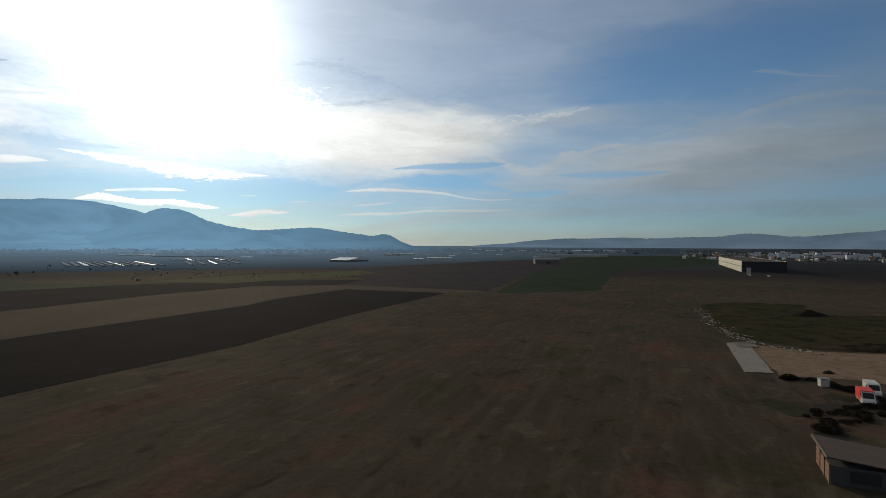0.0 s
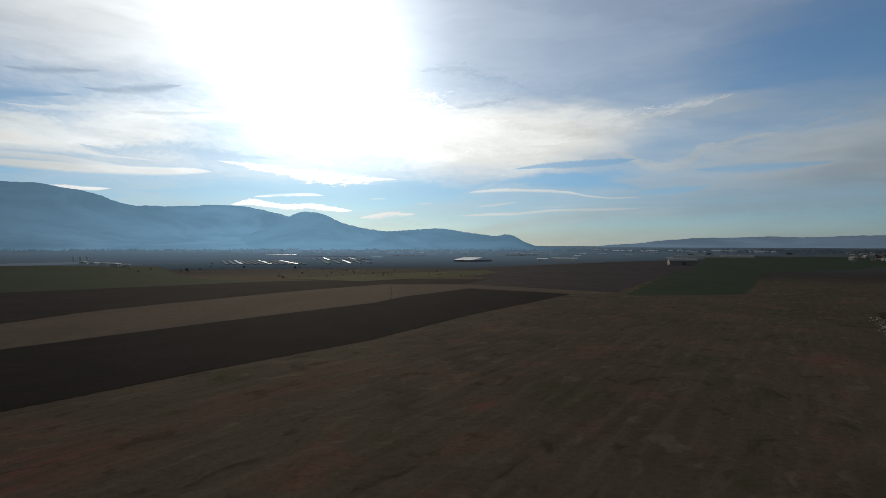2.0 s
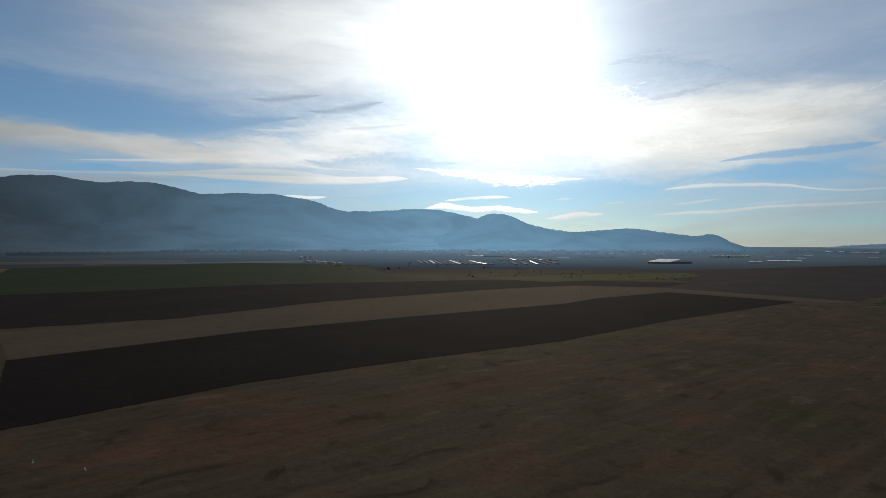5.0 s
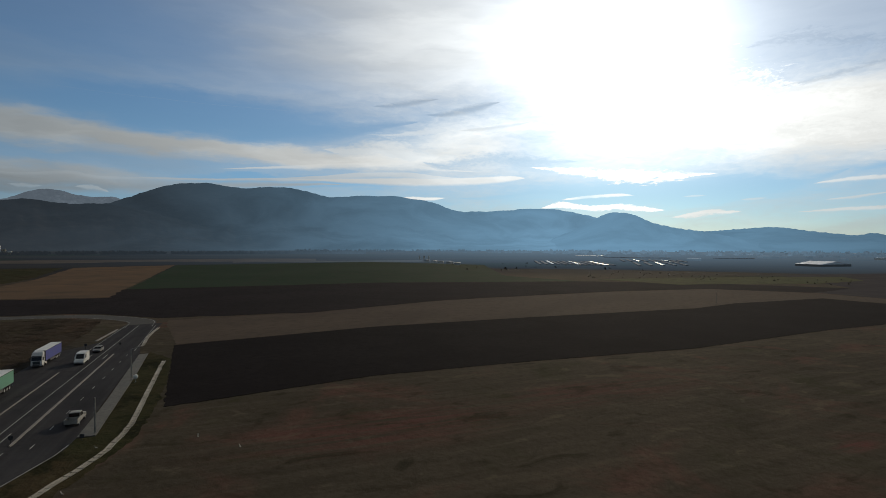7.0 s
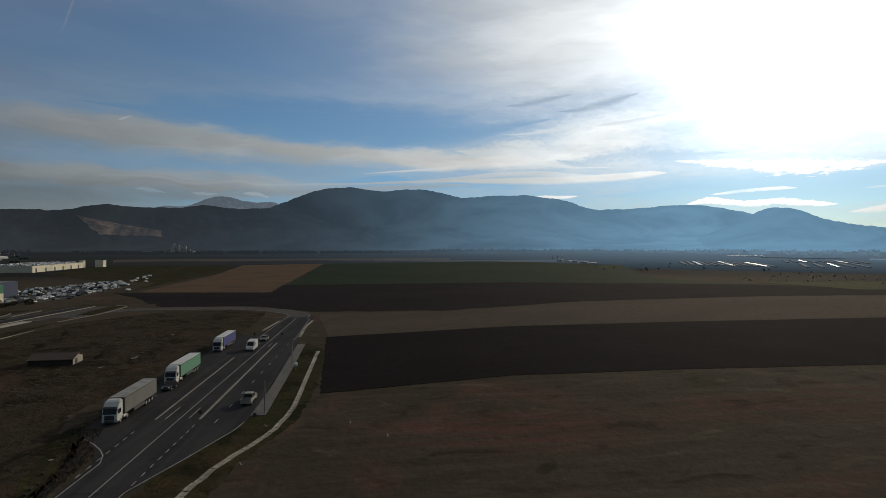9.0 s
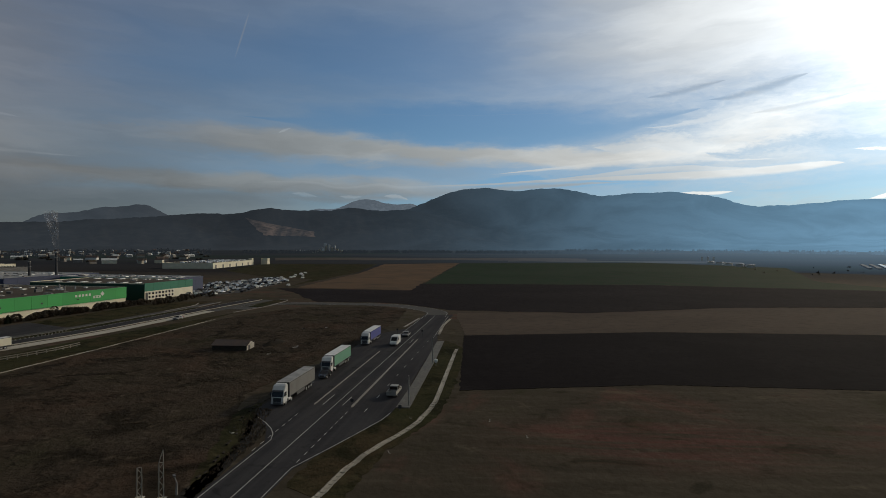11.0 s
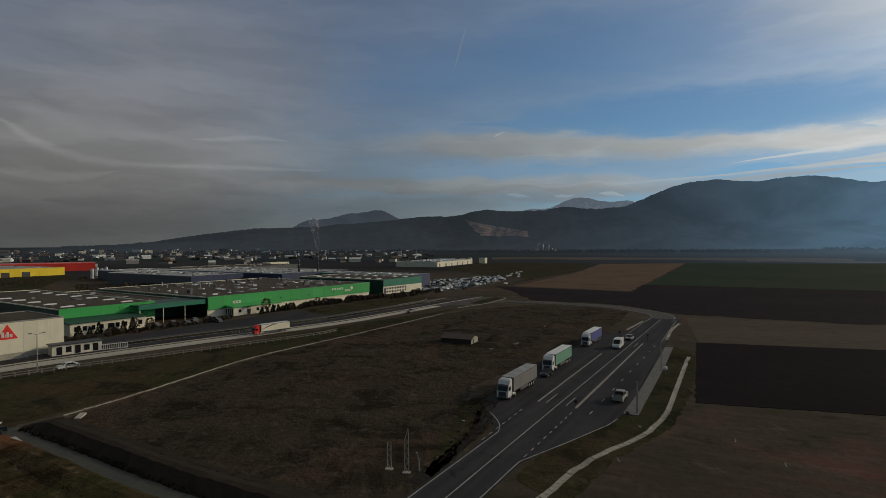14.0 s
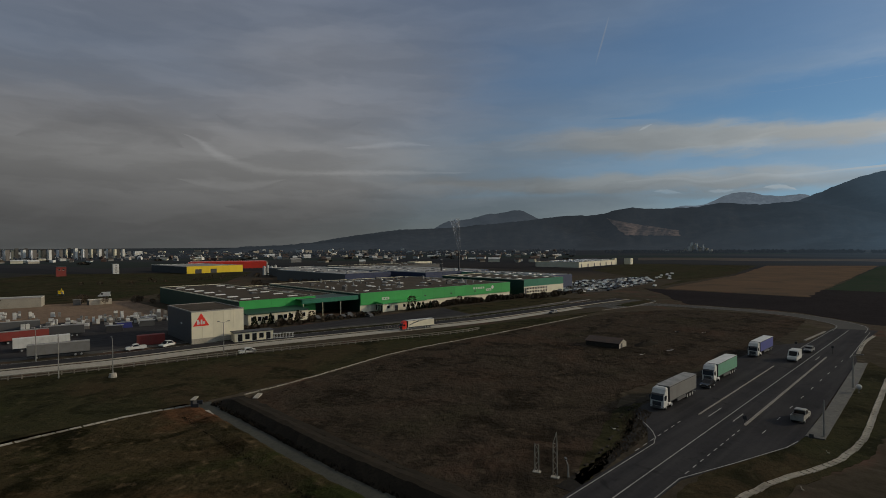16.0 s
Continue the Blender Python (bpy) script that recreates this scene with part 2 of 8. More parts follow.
thick, gain = cloud_over(thick, gain, [(44.2, 5.08, 0), (46.9, 4.92, 0.27), (48.1, 4.98, 0.22), (49.4, 5.08, 0)], 0.5, 0.7, 0.4, 0.95, 1.5)
# strokes north of the sun
thick, gain = cloud_over(thick, gain, [(-7.9, 4.98, 0), (-6.3, 4.8, 0.13), (-2, 5.03, 0.13), (0, 5.44, 0.22), (4.2, 5.7, 0.28), (8.1, 5.75, 0.29), (10.4, 5.52, 0)], 0.5, 0.9, 0.4, 0.8, 1.25)
thick, gain = cloud_over(thick, gain, [(-8.5, 3.87, 0), (-3.5, 3.63, 0.22), (1.6, 3.61, 0.23), (5.3, 3.29, 0.28), (8.7, 3.23, 0.23), (12, 3.09, 0)], 0.5, 0.8, 0.5, 0.8, 1.2)
thick, gain = cloud_over(thick, gain, [(4.7, 4.58, 0), (7, 4.29, 0.23), (9.7, 4.11, 0)], 0.6, 0.9, 0.5, 0.7, 1.15)
thick, gain = cloud_over(thick, gain, [(-20.5, 4.53, 0), (-16.5, 4.53, 0.14), (-11.1, 4.26, 0.25), (-5.8, 4.4, 0.31), (0, 4.06, 0.33), (5.9, 3.87, 0)], 0.8, 0.9, 0.7, 0.5, 1.05)
# soft wisps in the dull south
thick, gain = cloud_over(thick, gain, [(105.6, 7.71, 0), (109.6, 7.71, 0.17), (113.5, 7.72, 0.35), (120.5, 7.65, 0.41), (126.2, 7.57, 0.51), (129.4, 7.9, 0.6), (132, 8.97, 0.7), (134, 10.18, 0.32), (135.8, 10.82, 0)], 0.8, 0.9, 0.5, 0.6, 1.22)
thick, gain = cloud_over(thick, gain, [(110.4, 10.51, 0), (114.6, 10.62, 0.4), (117.9, 10.29, 0.29), (120.6, 10.17, 0)], 0.8, 0.9, 0.5, 0.6, 1.22)
thick, gain = cloud_over(thick, gain, [(125.6, 6.96, 0), (129.4, 6.18, 0.56), (133, 6.16, 0.43), (136, 6.62, 0)], 0.9, 0.6, 0.4, 0.5, 1.15)
# puffs over the snowy summit
thick, gain = cloud_over(thick, gain, [(85.7, 4.89, 0), (87.2, 5.13, 0.26), (88.4, 5.18, 0)], 0.5, 0.8, 0.8, 0.7, 1.2)
thick, gain = cloud_over(thick, gain, [(81.3, 5.02, 0), (82.6, 4.97, 0.21), (83.7, 5.03, 0)], 0.5, 0.8, 0.8, 0.7, 1.2)
thick, gain = cloud_over(thick, gain, [(76.4, 4.68, 0), (77.6, 5.04, 0.29), (79.2, 5.09, 0)], 0.5, 0.8, 0.8, 0.8, 1.3)
# a scrap by itself
thick, gain = cloud_over(thick, gain, [(88.4, 11.72, 0), (89, 11.45, 0.17), (89.7, 11.13, 0)], 0.5, 0.7, 0.4, 0.7, 1.25)
gaps = 1.0
# clear lenses
gaps = clear_away(gaps, [(-7, 8.62, 0), (-4.9, 8.47, 0.37), (-1, 8.32, 0.49), (2.6, 8.25, 0.33), (6.1, 7.91, 0)], 0.5, 0.5, 0.5, 0.8)
gaps = clear_away(gaps, [(-7.2, 5.68, 0), (-4.9, 6.07, 0.52), (0, 6.26, 0.44), (4.8, 6.28, 0)], 0.6, 0.6, 0.5, 0.6)
gaps = clear_away(gaps, [(-23, 7.26, 0), (-19.3, 7.15, 0.5), (-14.9, 7.18, 0.57), (-11.6, 7.27, 0)], 0.7, 0.7, 0.6, 0.6)
gaps = clear_away(gaps, [(-13.6, 5.67, 0), (-9.8, 5.38, 0.47), (-6.6, 5.3, 0)], 0.6, 0.6, 0.6, 0.6)
# the clear pocket left of the sun
gaps = clear_away(gaps, [(30.5, 8.68, 0), (35.7, 8.82, 0.91), (40.1, 9.08, 1.11), (44.4, 8.46, 0.71), (47.1, 8.77, 0)], 1, 1, 0.9, 0.62)
# the clear band above the long sheet
gaps = clear_away(gaps, [(47.4, 12.96, 0), (51, 12.49, 0.57), (57.9, 11.49, 1.46), (66.6, 11.63, 1.81), (72.8, 12.04, 1.37), (76.1, 12.26, 2.19), (81.3, 12.52, 1.1), (84.1, 12.66, 1.76), (88.7, 12.52, 0.42), (98, 12.74, 0)], 0.9, 0.5, 0.25, 0.62)
# the clear strip above the cone
gaps = clear_away(gaps, [(7.4, 6.76, 0), (10.9, 5.81, 0.69), (17.6, 5.04, 1.25), (26.9, 4.68, 0.95), (34.8, 5.6, 0.39), (39.3, 5.07, 0.36), (43.3, 5.07, 0)], 0.8, 0.8, 0.4, 0.6)
under = 1.0
# grey smears before the glow
under = clear_away(under, [(44.8, 15.21, 0), (46.9, 14.93, 0.35), (49.8, 14.48, 0.4), (52.3, 14.31, 0)], 0.8, 0.8, 0.5, 0.3)
under = clear_away(under, [(38.6, 14.86, 0), (41.2, 14.29, 0.58), (44.4, 13.7, 0.42), (47.1, 13.58, 0)], 0.8, 0.8, 0.4, 0.36)
under = clear_away(under, [(35.4, 12.82, 0), (40.1, 12.21, 0.32), (43.6, 11.96, 0)], 0.8, 0.8, 0.5, 0.16)
under = clear_away(under, [(4.2, 16.02, 0), (7.5, 16.92, 0.95), (12.1, 17.95, 0.63), (15.6, 17.78, 0)], 1, 1, 2, 0.16)
under = clear_away(under, [(4.6, 15.1, 0), (6.4, 14.92, 0.38), (9.8, 14.37, 0.38), (13, 14.13, 0)], 1, 1, 1.4, 0.18)
under = clear_away(under, [(135, 9.48, 0), (137.4, 10.44, 1.43), (141, 11.34, 2.07), (145.2, 10.39, 1.41), (148.2, 9.33, 0)], 1, 1, 0.4, 0.13)
under = clear_away(under, [(118.1, 12.89, 0), (122.8, 11.62, 1.35), (128.3, 11.35, 1.31), (132.5, 12.93, 0)], 1, 1, 0.4, 0.08)
thick = N.math("MULTIPLY", thick, gaps)
# a contrail high up
thick = N.math("MAXIMUM", thick, N.math("MULTIPLY", blob(sky_at, 93.0, 20.3, 0.16, 3.6, 17.8, 0.1), 0.45))
# thin cloud glows round the sun and dulls away from it
lit = N.math("ADD", N.math("MULTIPLY", N.math("POWER", math.e, N.math("DIVIDE", from_sun, -32.0)), 1.5), N.ramp(azim, 100, 125, 0.09, 0.15))
shade = N.ramp(N.noise(N.vec("MULTIPLY", at, (0.075, 0.36, 1)), 1.0, 3.0), 0.3, 0.72, 0.84, 1.11)
lit = N.math("MULTIPLY", N.math("MULTIPLY", lit, shade), gain)
lit = N.math("MULTIPLY", N.math("MULTIPLY", lit, N.ramp(elev, 0.0, 11.0, 0.76, 1.08)), N.math("ADD", 1.0, N.math("MULTIPLY", N.ramp(azim, 5, -20, 0.0, -0.06), N.ramp(elev, 14, 9))))
lit = N.math("MULTIPLY", lit, under)
lit = N.math("MULTIPLY", lit, N.math("SUBTRACT", 1.0, N.math("MULTIPLY", N.ramp(azim, 98, 118, 0.0, 0.34), N.ramp(elev, 8.0, 2.0))))
tone = N.mix(N.ramp(from_sun, 20, 70), (0.97, 0.985, 0.955), (0.90, 1.0, 1.05))
tone = N.mix(N.ramp(azim, 96, 122), tone, (1.0, 1.0, 0.99))
tone = N.mix(N.math("MULTIPLY", N.ramp(azim, 80, 110), N.ramp(elev, 7, 15)), tone, (0.98, 0.99, 1.05))
cloud = N.vec("SCALE", tone, scale=N.math("MULTIPLY", lit, 10.0))
clear = N.vec("MULTIPLY", N.vec("SCALE", sky.outputs[0], scale=N.ramp(from_sun, 15, 60, 0.72, 0.75)), N.mix(N.ramp(elev, 2.0, 12.0), (0.58, 0.87, 1.22), (0.78, 0.96, 1.07)))
seen = N.mix(thick, clear, cloud)
# the disc behind thin cloud, spread into a wide aureole
glow = N.math("ADD", N.math("MULTIPLY", N.math("POWER", math.e, N.math("MULTIPLY", N.math("POWER", N.math("DIVIDE", from_sun, 8.2), 2.0), -1.0)), 17.0),
              N.math("MULTIPLY", N.math("POWER", math.e, N.math("DIVIDE", from_sun, -14.0)), 5.0))
glow = N.math("MULTIPLY", N.math("MULTIPLY", glow, N.math("MULTIPLY", N.math("POWER", under, 1.6), N.math("ADD", 0.35, N.math("MULTIPLY", gaps, 0.65)))), N.math("MULTIPLY", N.ramp(cover, -0.5, 0.9, 0.5, 1.1), N.ramp(elev, 4.0, 9.5, 0.10, 1.0)))
seen = N.vec("ADD", seen, N.vec("SCALE", (0.95, 0.985, 1.0), scale=glow))
N.add("ShaderNodeOutputWorld", {0: N.add("ShaderNodeBackground", {0: seen, 1: 0.1}).outputs[0]})
scene.view_settings.exposure = -0.25

# ---------------------------------------------------------------- materials
def surface(name, color, rough=0.85, metal=0.0, bump=None, spec=0.4):
    """A principled material; color: a function of Nodes and the position that returns a colour, or a plain colour."""
    m = bpy.data.materials.new(name)
    m.use_nodes = True
    n = Nodes(m.node_tree)
    p = n.add("ShaderNodeNewGeometry").outputs["Position"]
    b = n.add("ShaderNodeBsdfPrincipled", {"Roughness": rough, "Metallic": metal, "Specular IOR Level": spec})
    n.put(b.inputs["Base Color"], color(n, p) if callable(color) else (*color, 1))
    if bump:
        strength, distance, height = bump
        n.put(b.inputs["Normal"], n.add("ShaderNodeBump", {"Strength": strength, "Distance": distance, "Height": height(n, p)}).outputs[0])
    n.add("ShaderNodeOutputMaterial", {0: b.outputs[0]})
    return m


def worn(color, amount=0.25, scale=0.6, dirt=(0.10, 0.085, 0.065)):
    """Paint with blotches, streaks and dirt at two scales, a little different from piece to piece."""
    def f(n, p):
        a = n.noise(p, scale, 5.0, 0.6)
        s = n.noise(n.vec("MULTIPLY", p, (1.0, 1.0, 0.12)), scale * 5, 4.0, 0.6)
        r = n.add("ShaderNodeObjectInfo").outputs["Random"]
        c = n.mix(n.math("MULTIPLY", n.ramp(a, 0.35, 0.8), amount), color, dirt)
        c = n.mix(n.math("MULTIPLY", n.ramp(s, 0.5, 0.85), amount * 0.8), c, dirt)
        return n.vec("SCALE", c, scale=n.ramp(r, 0, 1, 0.92, 1.06, False))
    return f


def two_scale(c1, c2, c3, s1, s2, stretch=(1, 1, 1)):
    def f(n, p):
        q = n.vec("MULTIPLY", p, stretch)
        a = n.noise(q, s1, 6.0, 0.6, 0.4)
        b = n.noise(q, s2, 5.0, 0.65)
        return n.mix(n.ramp(b, 0.42, 0.75), n.mix(n.ramp(a, 0.36, 0.64), c1, c2), c3)
    return f


def grass_color(n, p):
    """Dry winter grass: tufts, mown swathes, dull red weeds and damp green hollows."""
    turned = n.add("ShaderNodeVectorRotate", {"Vector": p, "Angle": radians(20.7)}, rotation_type="Z_AXIS").outputs[0]
    broad = n.noise(p, 0.012, 4.0, 0.6, 0.5)
    patch = n.noise(p, 0.05, 5.0, 0.62, 0.6)
    blot = n.noise(n.vec("MULTIPLY", turned, (1, 0.55, 1)), 0.19, 4.0, 0.6, 0.8)
    tuft = n.noise(p, 0.8, 5.0, 0.7)
    swath = n.noise(n.vec("MULTIPLY", turned, (0.42, 0.045, 1)), 1.0, 5.0, 0.6, 0.4)
    c = n.mix(n.ramp(broad, 0.35, 0.65), (0.0690, 0.0560, 0.0395), (0.0520, 0.0430, 0.0305))
    c = n.mix(n.math("MULTIPLY", n.ramp(patch, 0.52, 0.68), 0.75), c, (0.1000, 0.0520, 0.0390))
    c = n.mix(n.math("MULTIPLY", n.ramp(patch, 0.46, 0.3), 0.7), c, (0.0403, 0.0403, 0.0202))
    c = n.mix(n.math("MULTIPLY", n.ramp(swath, 0.45, 0.70), 0.24), c, (0.1200, 0.0960, 0.0700))
    c = n.mix(n.math("MULTIPLY", n.ramp(swath, 0.46, 0.28), 0.26), c, (0.0336, 0.0269, 0.0179))
    weed = 0.0                                       # beds of dull red weeds, drawn out along the mown rows
    streak = n.noise(n.vec("MULTIPLY", turned, (0.55, 0.05, 1)), 1.0, 4.0, 0.6, 0.3)
    for x, y, half, long, rate in ((-71, 56, 13, 32, 0.75), (-57, 100, 11, 30, 0.55), (-16.5, 99, 2.2, 6, 1.0), (66, 158, 8, 22, 0.5), (-76, 138, 6, 14, 0.4)):
        m = n.add("ShaderNodeMapping", {"Vector": p, "Location": (x, y, 0), "Rotation": (0, 0, radians(-20.7)), "Scale": (half, long, 1)}, vector_type="TEXTURE")
        bed = n.ramp(n.vec("LENGTH", n.vec("MULTIPLY", m.outputs[0], (1, 1, 0))), 1.1, 0.2)
        weed = n.math("MAXIMUM", weed, n.math("MULTIPLY", bed, rate))
    weed = n.math("MULTIPLY", weed, n.math("MULTIPLY", n.ramp(streak, 0.36, 0.62), n.ramp(tuft, 0.30, 0.62, 0.45, 1.0)))
    c = n.mix(weed, c, (0.125, 0.050, 0.042))
    c = n.mix(n.math("MULTIPLY", n.ramp(blot, 0.55, 0.72), 0.65), c, (0.0224, 0.0202, 0.0123))
    c = n.mix(n.math("MULTIPLY", n.ramp(blot, 0.43, 0.28), 0.5), c, (0.1176, 0.0941, 0.0650))
    return n.mix(n.ramp(tuft, 0.42, 0.75, 0.0, 0.42), c, (0.0269, 0.0213, 0.0134))


def grass_height(n, p):
    return n.math("ADD", n.noise(p, 0.7, 6.0, 0.7), n.math("MULTIPLY", n.noise(p, 0.12, 3.0), 2.0))


def plain_color(n, p):
    """Near the camera dry grass, further off a patchwork of strip fields."""
    d = n.vec("LENGTH", p)
    turned = n.add("ShaderNodeVectorRotate", {"Vector": p, "Angle": radians(22)}, rotation_type="Z_AXIS").outputs[0]
    v = n.add("ShaderNodeTexVoronoi", {"Vector": n.vec("MULTIPLY", turned, (0.0075, 0.0022, 0)), "Scale": 1.0}, distance="CHEBYCHEV").outputs["Color"]
    k = n.add("ShaderNodeSeparateColor", {0: v}).outputs[0]
    c = n.mix(n.ramp(k, 0.25, 0.35), (0.021, 0.020, 0.022), (0.036, 0.032, 0.029))
    c = n.mix(n.ramp(k, 0.55, 0.6), c, (0.020, 0.027, 0.018))
    c = n.mix(n.ramp(k, 0.75, 0.8), c, (0.029, 0.027, 0.028))
    c = n.mix(n.math("MULTIPLY", n.noise(p, 0.02, 5.0), 0.5), c, (0.04, 0.035, 0.028))
    return n.mix(n.ramp(d, 480, 640), grass_color(n, p), c)


def mottled(base, dark, light, red, green):
    """Waste ground: broad, middling and fine blotches of several plants."""
    def f(n, p):
        a, b, c, d = n.noise(p, 0.03, 4.0, 0.6, 0.6), n.noise(p, 0.11, 5.0, 0.65, 0.8), n.noise(p, 0.45, 5.0, 0.7), n.noise(p, 1.8, 4.0, 0.7)
        k = n.mix(n.math("MULTIPLY", n.ramp(a, 0.48, 0.68), 0.75), base, red)
        k = n.mix(n.math("MULTIPLY", n.ramp(a, 0.47, 0.30), 0.75), k, green)
        k = n.mix(n.math("MULTIPLY", n.ramp(b, 0.45, 0.66), 0.88), k, dark)
        k = n.mix(n.math("MULTIPLY", n.ramp(c, 0.52, 0.72), 0.85), k, light)
        return n.mix(n.ramp(d, 0.42, 0.75, 0.0, 0.6), k, dark)
    return f


M = {}
def asphalt_color(n, p):
    """Asphalt with worn wheel tracks, pale dust and dark oily patches."""
    along = n.add("ShaderNodeVectorRotate", {"Vector": p, "Angle": radians(-155.2)}, rotation_type="Z_AXIS").outputs[0]
    tracks = n.noise(n.vec("MULTIPLY", along, (0.03, 0.55, 1)), 1.0, 3.0, 0.5)
    broad, fine, oil = n.noise(p, 0.09, 6.0, 0.6, 0.4), n.noise(p, 1.3, 5.0, 0.65), n.noise(p, 0.22, 3.0, 0.6, 1.0)
    c = n.mix(n.ramp(broad, 0.36, 0.64), (0.034, 0.0325, 0.034), (0.044, 0.042, 0.043))
    c = n.mix(n.math("MULTIPLY", n.ramp(tracks, 0.45, 0.68), 0.55), c, (0.060, 0.057, 0.056))
    c = n.mix(n.math("MULTIPLY", n.ramp(tracks, 0.45, 0.28), 0.5), c, (0.024, 0.023, 0.024))
    c = n.mix(n.math("MULTIPLY", n.ramp(oil, 0.60, 0.74), 0.6), c, (0.016, 0.0155, 0.016))
    return n.mix(n.math("MULTIPLY", n.ramp(fine, 0.48, 0.75), 0.4), c, (0.023, 0.022, 0.022))


M["plain"] = surface("dry_grass", plain_color, 0.95, bump=(0.4, 0.4, grass_height), spec=0.012)


def furrows(n, p):
    q = n.vec("MULTIPLY", n.add("ShaderNodeVectorRotate", {"Vector": p, "Angle": radians(20.7)}, rotation_type="Z_AXIS").outputs[0], (1.0, 0.15, 1.0))
    return n.math("ADD", n.math("MULTIPLY", n.noise(q, 0.8, 3.0, 0.6), 0.8), n.math("MULTIPLY", n.noise(p, 1.5, 5.0, 0.7), 1.2))


M["plowed"] = surface("plowed_soil", two_scale((0.0138, 0.0116, 0.0118), (0.0180, 0.0151, 0.0152), (0.0108, 0.0091, 0.0094), 0.05, 0.5), 1.0, bump=(0.45, 0.2, furrows), spec=0.012)
# ploughed soil made lighter and bluer to carry the haze over this field
M["hazed_dark_soil"] = surface("hazed_turned_soil", two_scale((0.0200, 0.0165, 0.0172), (0.0250, 0.0208, 0.0212), (0.0155, 0.0128, 0.0132), 0.03, 0.3), 1.0, bump=(0.45, 0.2, furrows), spec=0.012)
M["stubble"] = surface("stubble", two_scale((0.092, 0.071, 0.055), (0.077, 0.060, 0.047), (0.061, 0.048, 0.038), 0.03, 0.5, (1, 0.4, 1)), 0.95, bump=(0.6, 0.2, grass_height), spec=0.012)
M["orange"] = surface("ochre_stubble", two_scale((0.132, 0.085, 0.053), (0.108, 0.074, 0.049), (0.074, 0.056, 0.041), 0.012, 0.035), 0.95, spec=0.012)
M["green"] = surface("winter_wheat", two_scale((0.021, 0.036, 0.019), (0.027, 0.041, 0.023), (0.034, 0.037, 0.025), 0.008, 0.06), 0.9, spec=0.012)
M["lawn"] = surface("damp_grass", mottled((0.040, 0.037, 0.018), (0.015, 0.015, 0.008), (0.080, 0.068, 0.036), (0.062, 0.042, 0.024), (0.027, 0.036, 0.012)), 0.95, bump=(0.8, 0.4, grass_height), spec=0.012)
M["weeds"] = surface("dark_weeds", mottled((0.053, 0.041, 0.029), (0.019, 0.0150, 0.0105), (0.108, 0.084, 0.058), (0.074, 0.046, 0.031), (0.042, 0.039, 0.021)), 0.95, bump=(1.0, 0.7, grass_height), spec=0.012)
M["tussock"] = surface("rank_tussocks", mottled((0.052, 0.040, 0.020), (0.009, 0.0085, 0.004), (0.17, 0.118, 0.066), (0.165, 0.072, 0.036), (0.026, 0.039, 0.010)), 0.95, bump=(0.9, 0.6, grass_height), spec=0.012)
M["gravel"] = surface("stained_gravel", mottled((0.046, 0.040, 0.032), (0.024, 0.021, 0.018), (0.070, 0.062, 0.050), (0.050, 0.038, 0.030), (0.038, 0.036, 0.026)), 0.95, spec=0.012)
M["asphalt"] = surface("asphalt", asphalt_color, 0.85, bump=(0.2, 0.02, lambda n, p: n.noise(p, 30, 3)), spec=0.02)
M["old_asphalt"] = surface("worn_asphalt", two_scale((0.066, 0.063, 0.058), (0.056, 0.054, 0.050), (0.082, 0.075, 0.064), 0.1, 1.2), 0.9, spec=0.1)
M["concrete"] = surface("pale_concrete", two_scale((0.40, 0.36, 0.29), (0.34, 0.31, 0.25), (0.24, 0.215, 0.175), 0.25, 2.5), 0.85, bump=(0.3, 0.02, lambda n, p: n.noise(p, 8, 4)))
M["paving"] = surface("paving", two_scale((0.115, 0.108, 0.095), (0.09, 0.086, 0.077), (0.06, 0.057, 0.05), 0.3, 1.5), 0.9)
M["dirt"] = surface("bare_dirt", two_scale((0.24, 0.165, 0.115), (0.19, 0.135, 0.095), (0.12, 0.09, 0.065), 0.06, 0.5), 0.95, bump=(0.5, 0.15, grass_height), spec=0.012)
M["line"] = surface("road_paint", two_scale((0.33, 0.32, 0.285), (0.23, 0.22, 0.20), (0.09, 0.085, 0.08), 0.6, 2.0), 0.7)
M["white"] = surface("white_paint", worn((0.62, 0.61, 0.57), 0.25), 0.45)
M["cream"] = surface("cream_cladding", worn((0.72, 0.66, 0.49), 0.18, 0.15), 0.5)
M["grey"] = surface("grey_cladding", worn((0.085, 0.085, 0.085), 0.25, 0.2), 0.55)
M["dark"] = surface("dark_grey", worn((0.035, 0.036, 0.04), 0.2), 0.6)
M["roof"] = surface("flat_roof", two_scale((0.066, 0.051, 0.035), (0.047, 0.037, 0.027), (0.086, 0.068, 0.047), 0.06, 0.6), 0.9, spec=0.12)
M["pale_roof"] = surface("pale_sheet_roof", two_scale((0.30, 0.285, 0.25), (0.23, 0.215, 0.19), (0.13, 0.12, 0.105), 0.05, 0.7), 0.5)
M["green_wall"] = surface("green_cladding", worn((0.038, 0.33, 0.072), 0.12, 0.1, (0.03, 0.18, 0.05)), 0.45)
M["teal_wall"] = surface("teal_cladding", worn((0.020, 0.17, 0.10), 0.12, 0.1, (0.02, 0.09, 0.05)), 0.45)
# dark green sheeting; also the shade painted onto the green halls' side walls
M["dark_green"] = surface("dark_and_shaded_green", worn((0.008, 0.045, 0.024), 0.2, 0.1, (0.010, 0.022, 0.016)), 0.5)
M["navy"] = surface("navy_cladding", worn((0.022, 0.034, 0.085), 0.15, 0.1, (0.02, 0.025, 0.04)), 0.5)
M["yellow"] = surface("yellow_cladding", worn((0.78, 0.55, 0.015), 0.1, 0.1, (0.4, 0.25, 0.02)), 0.5)
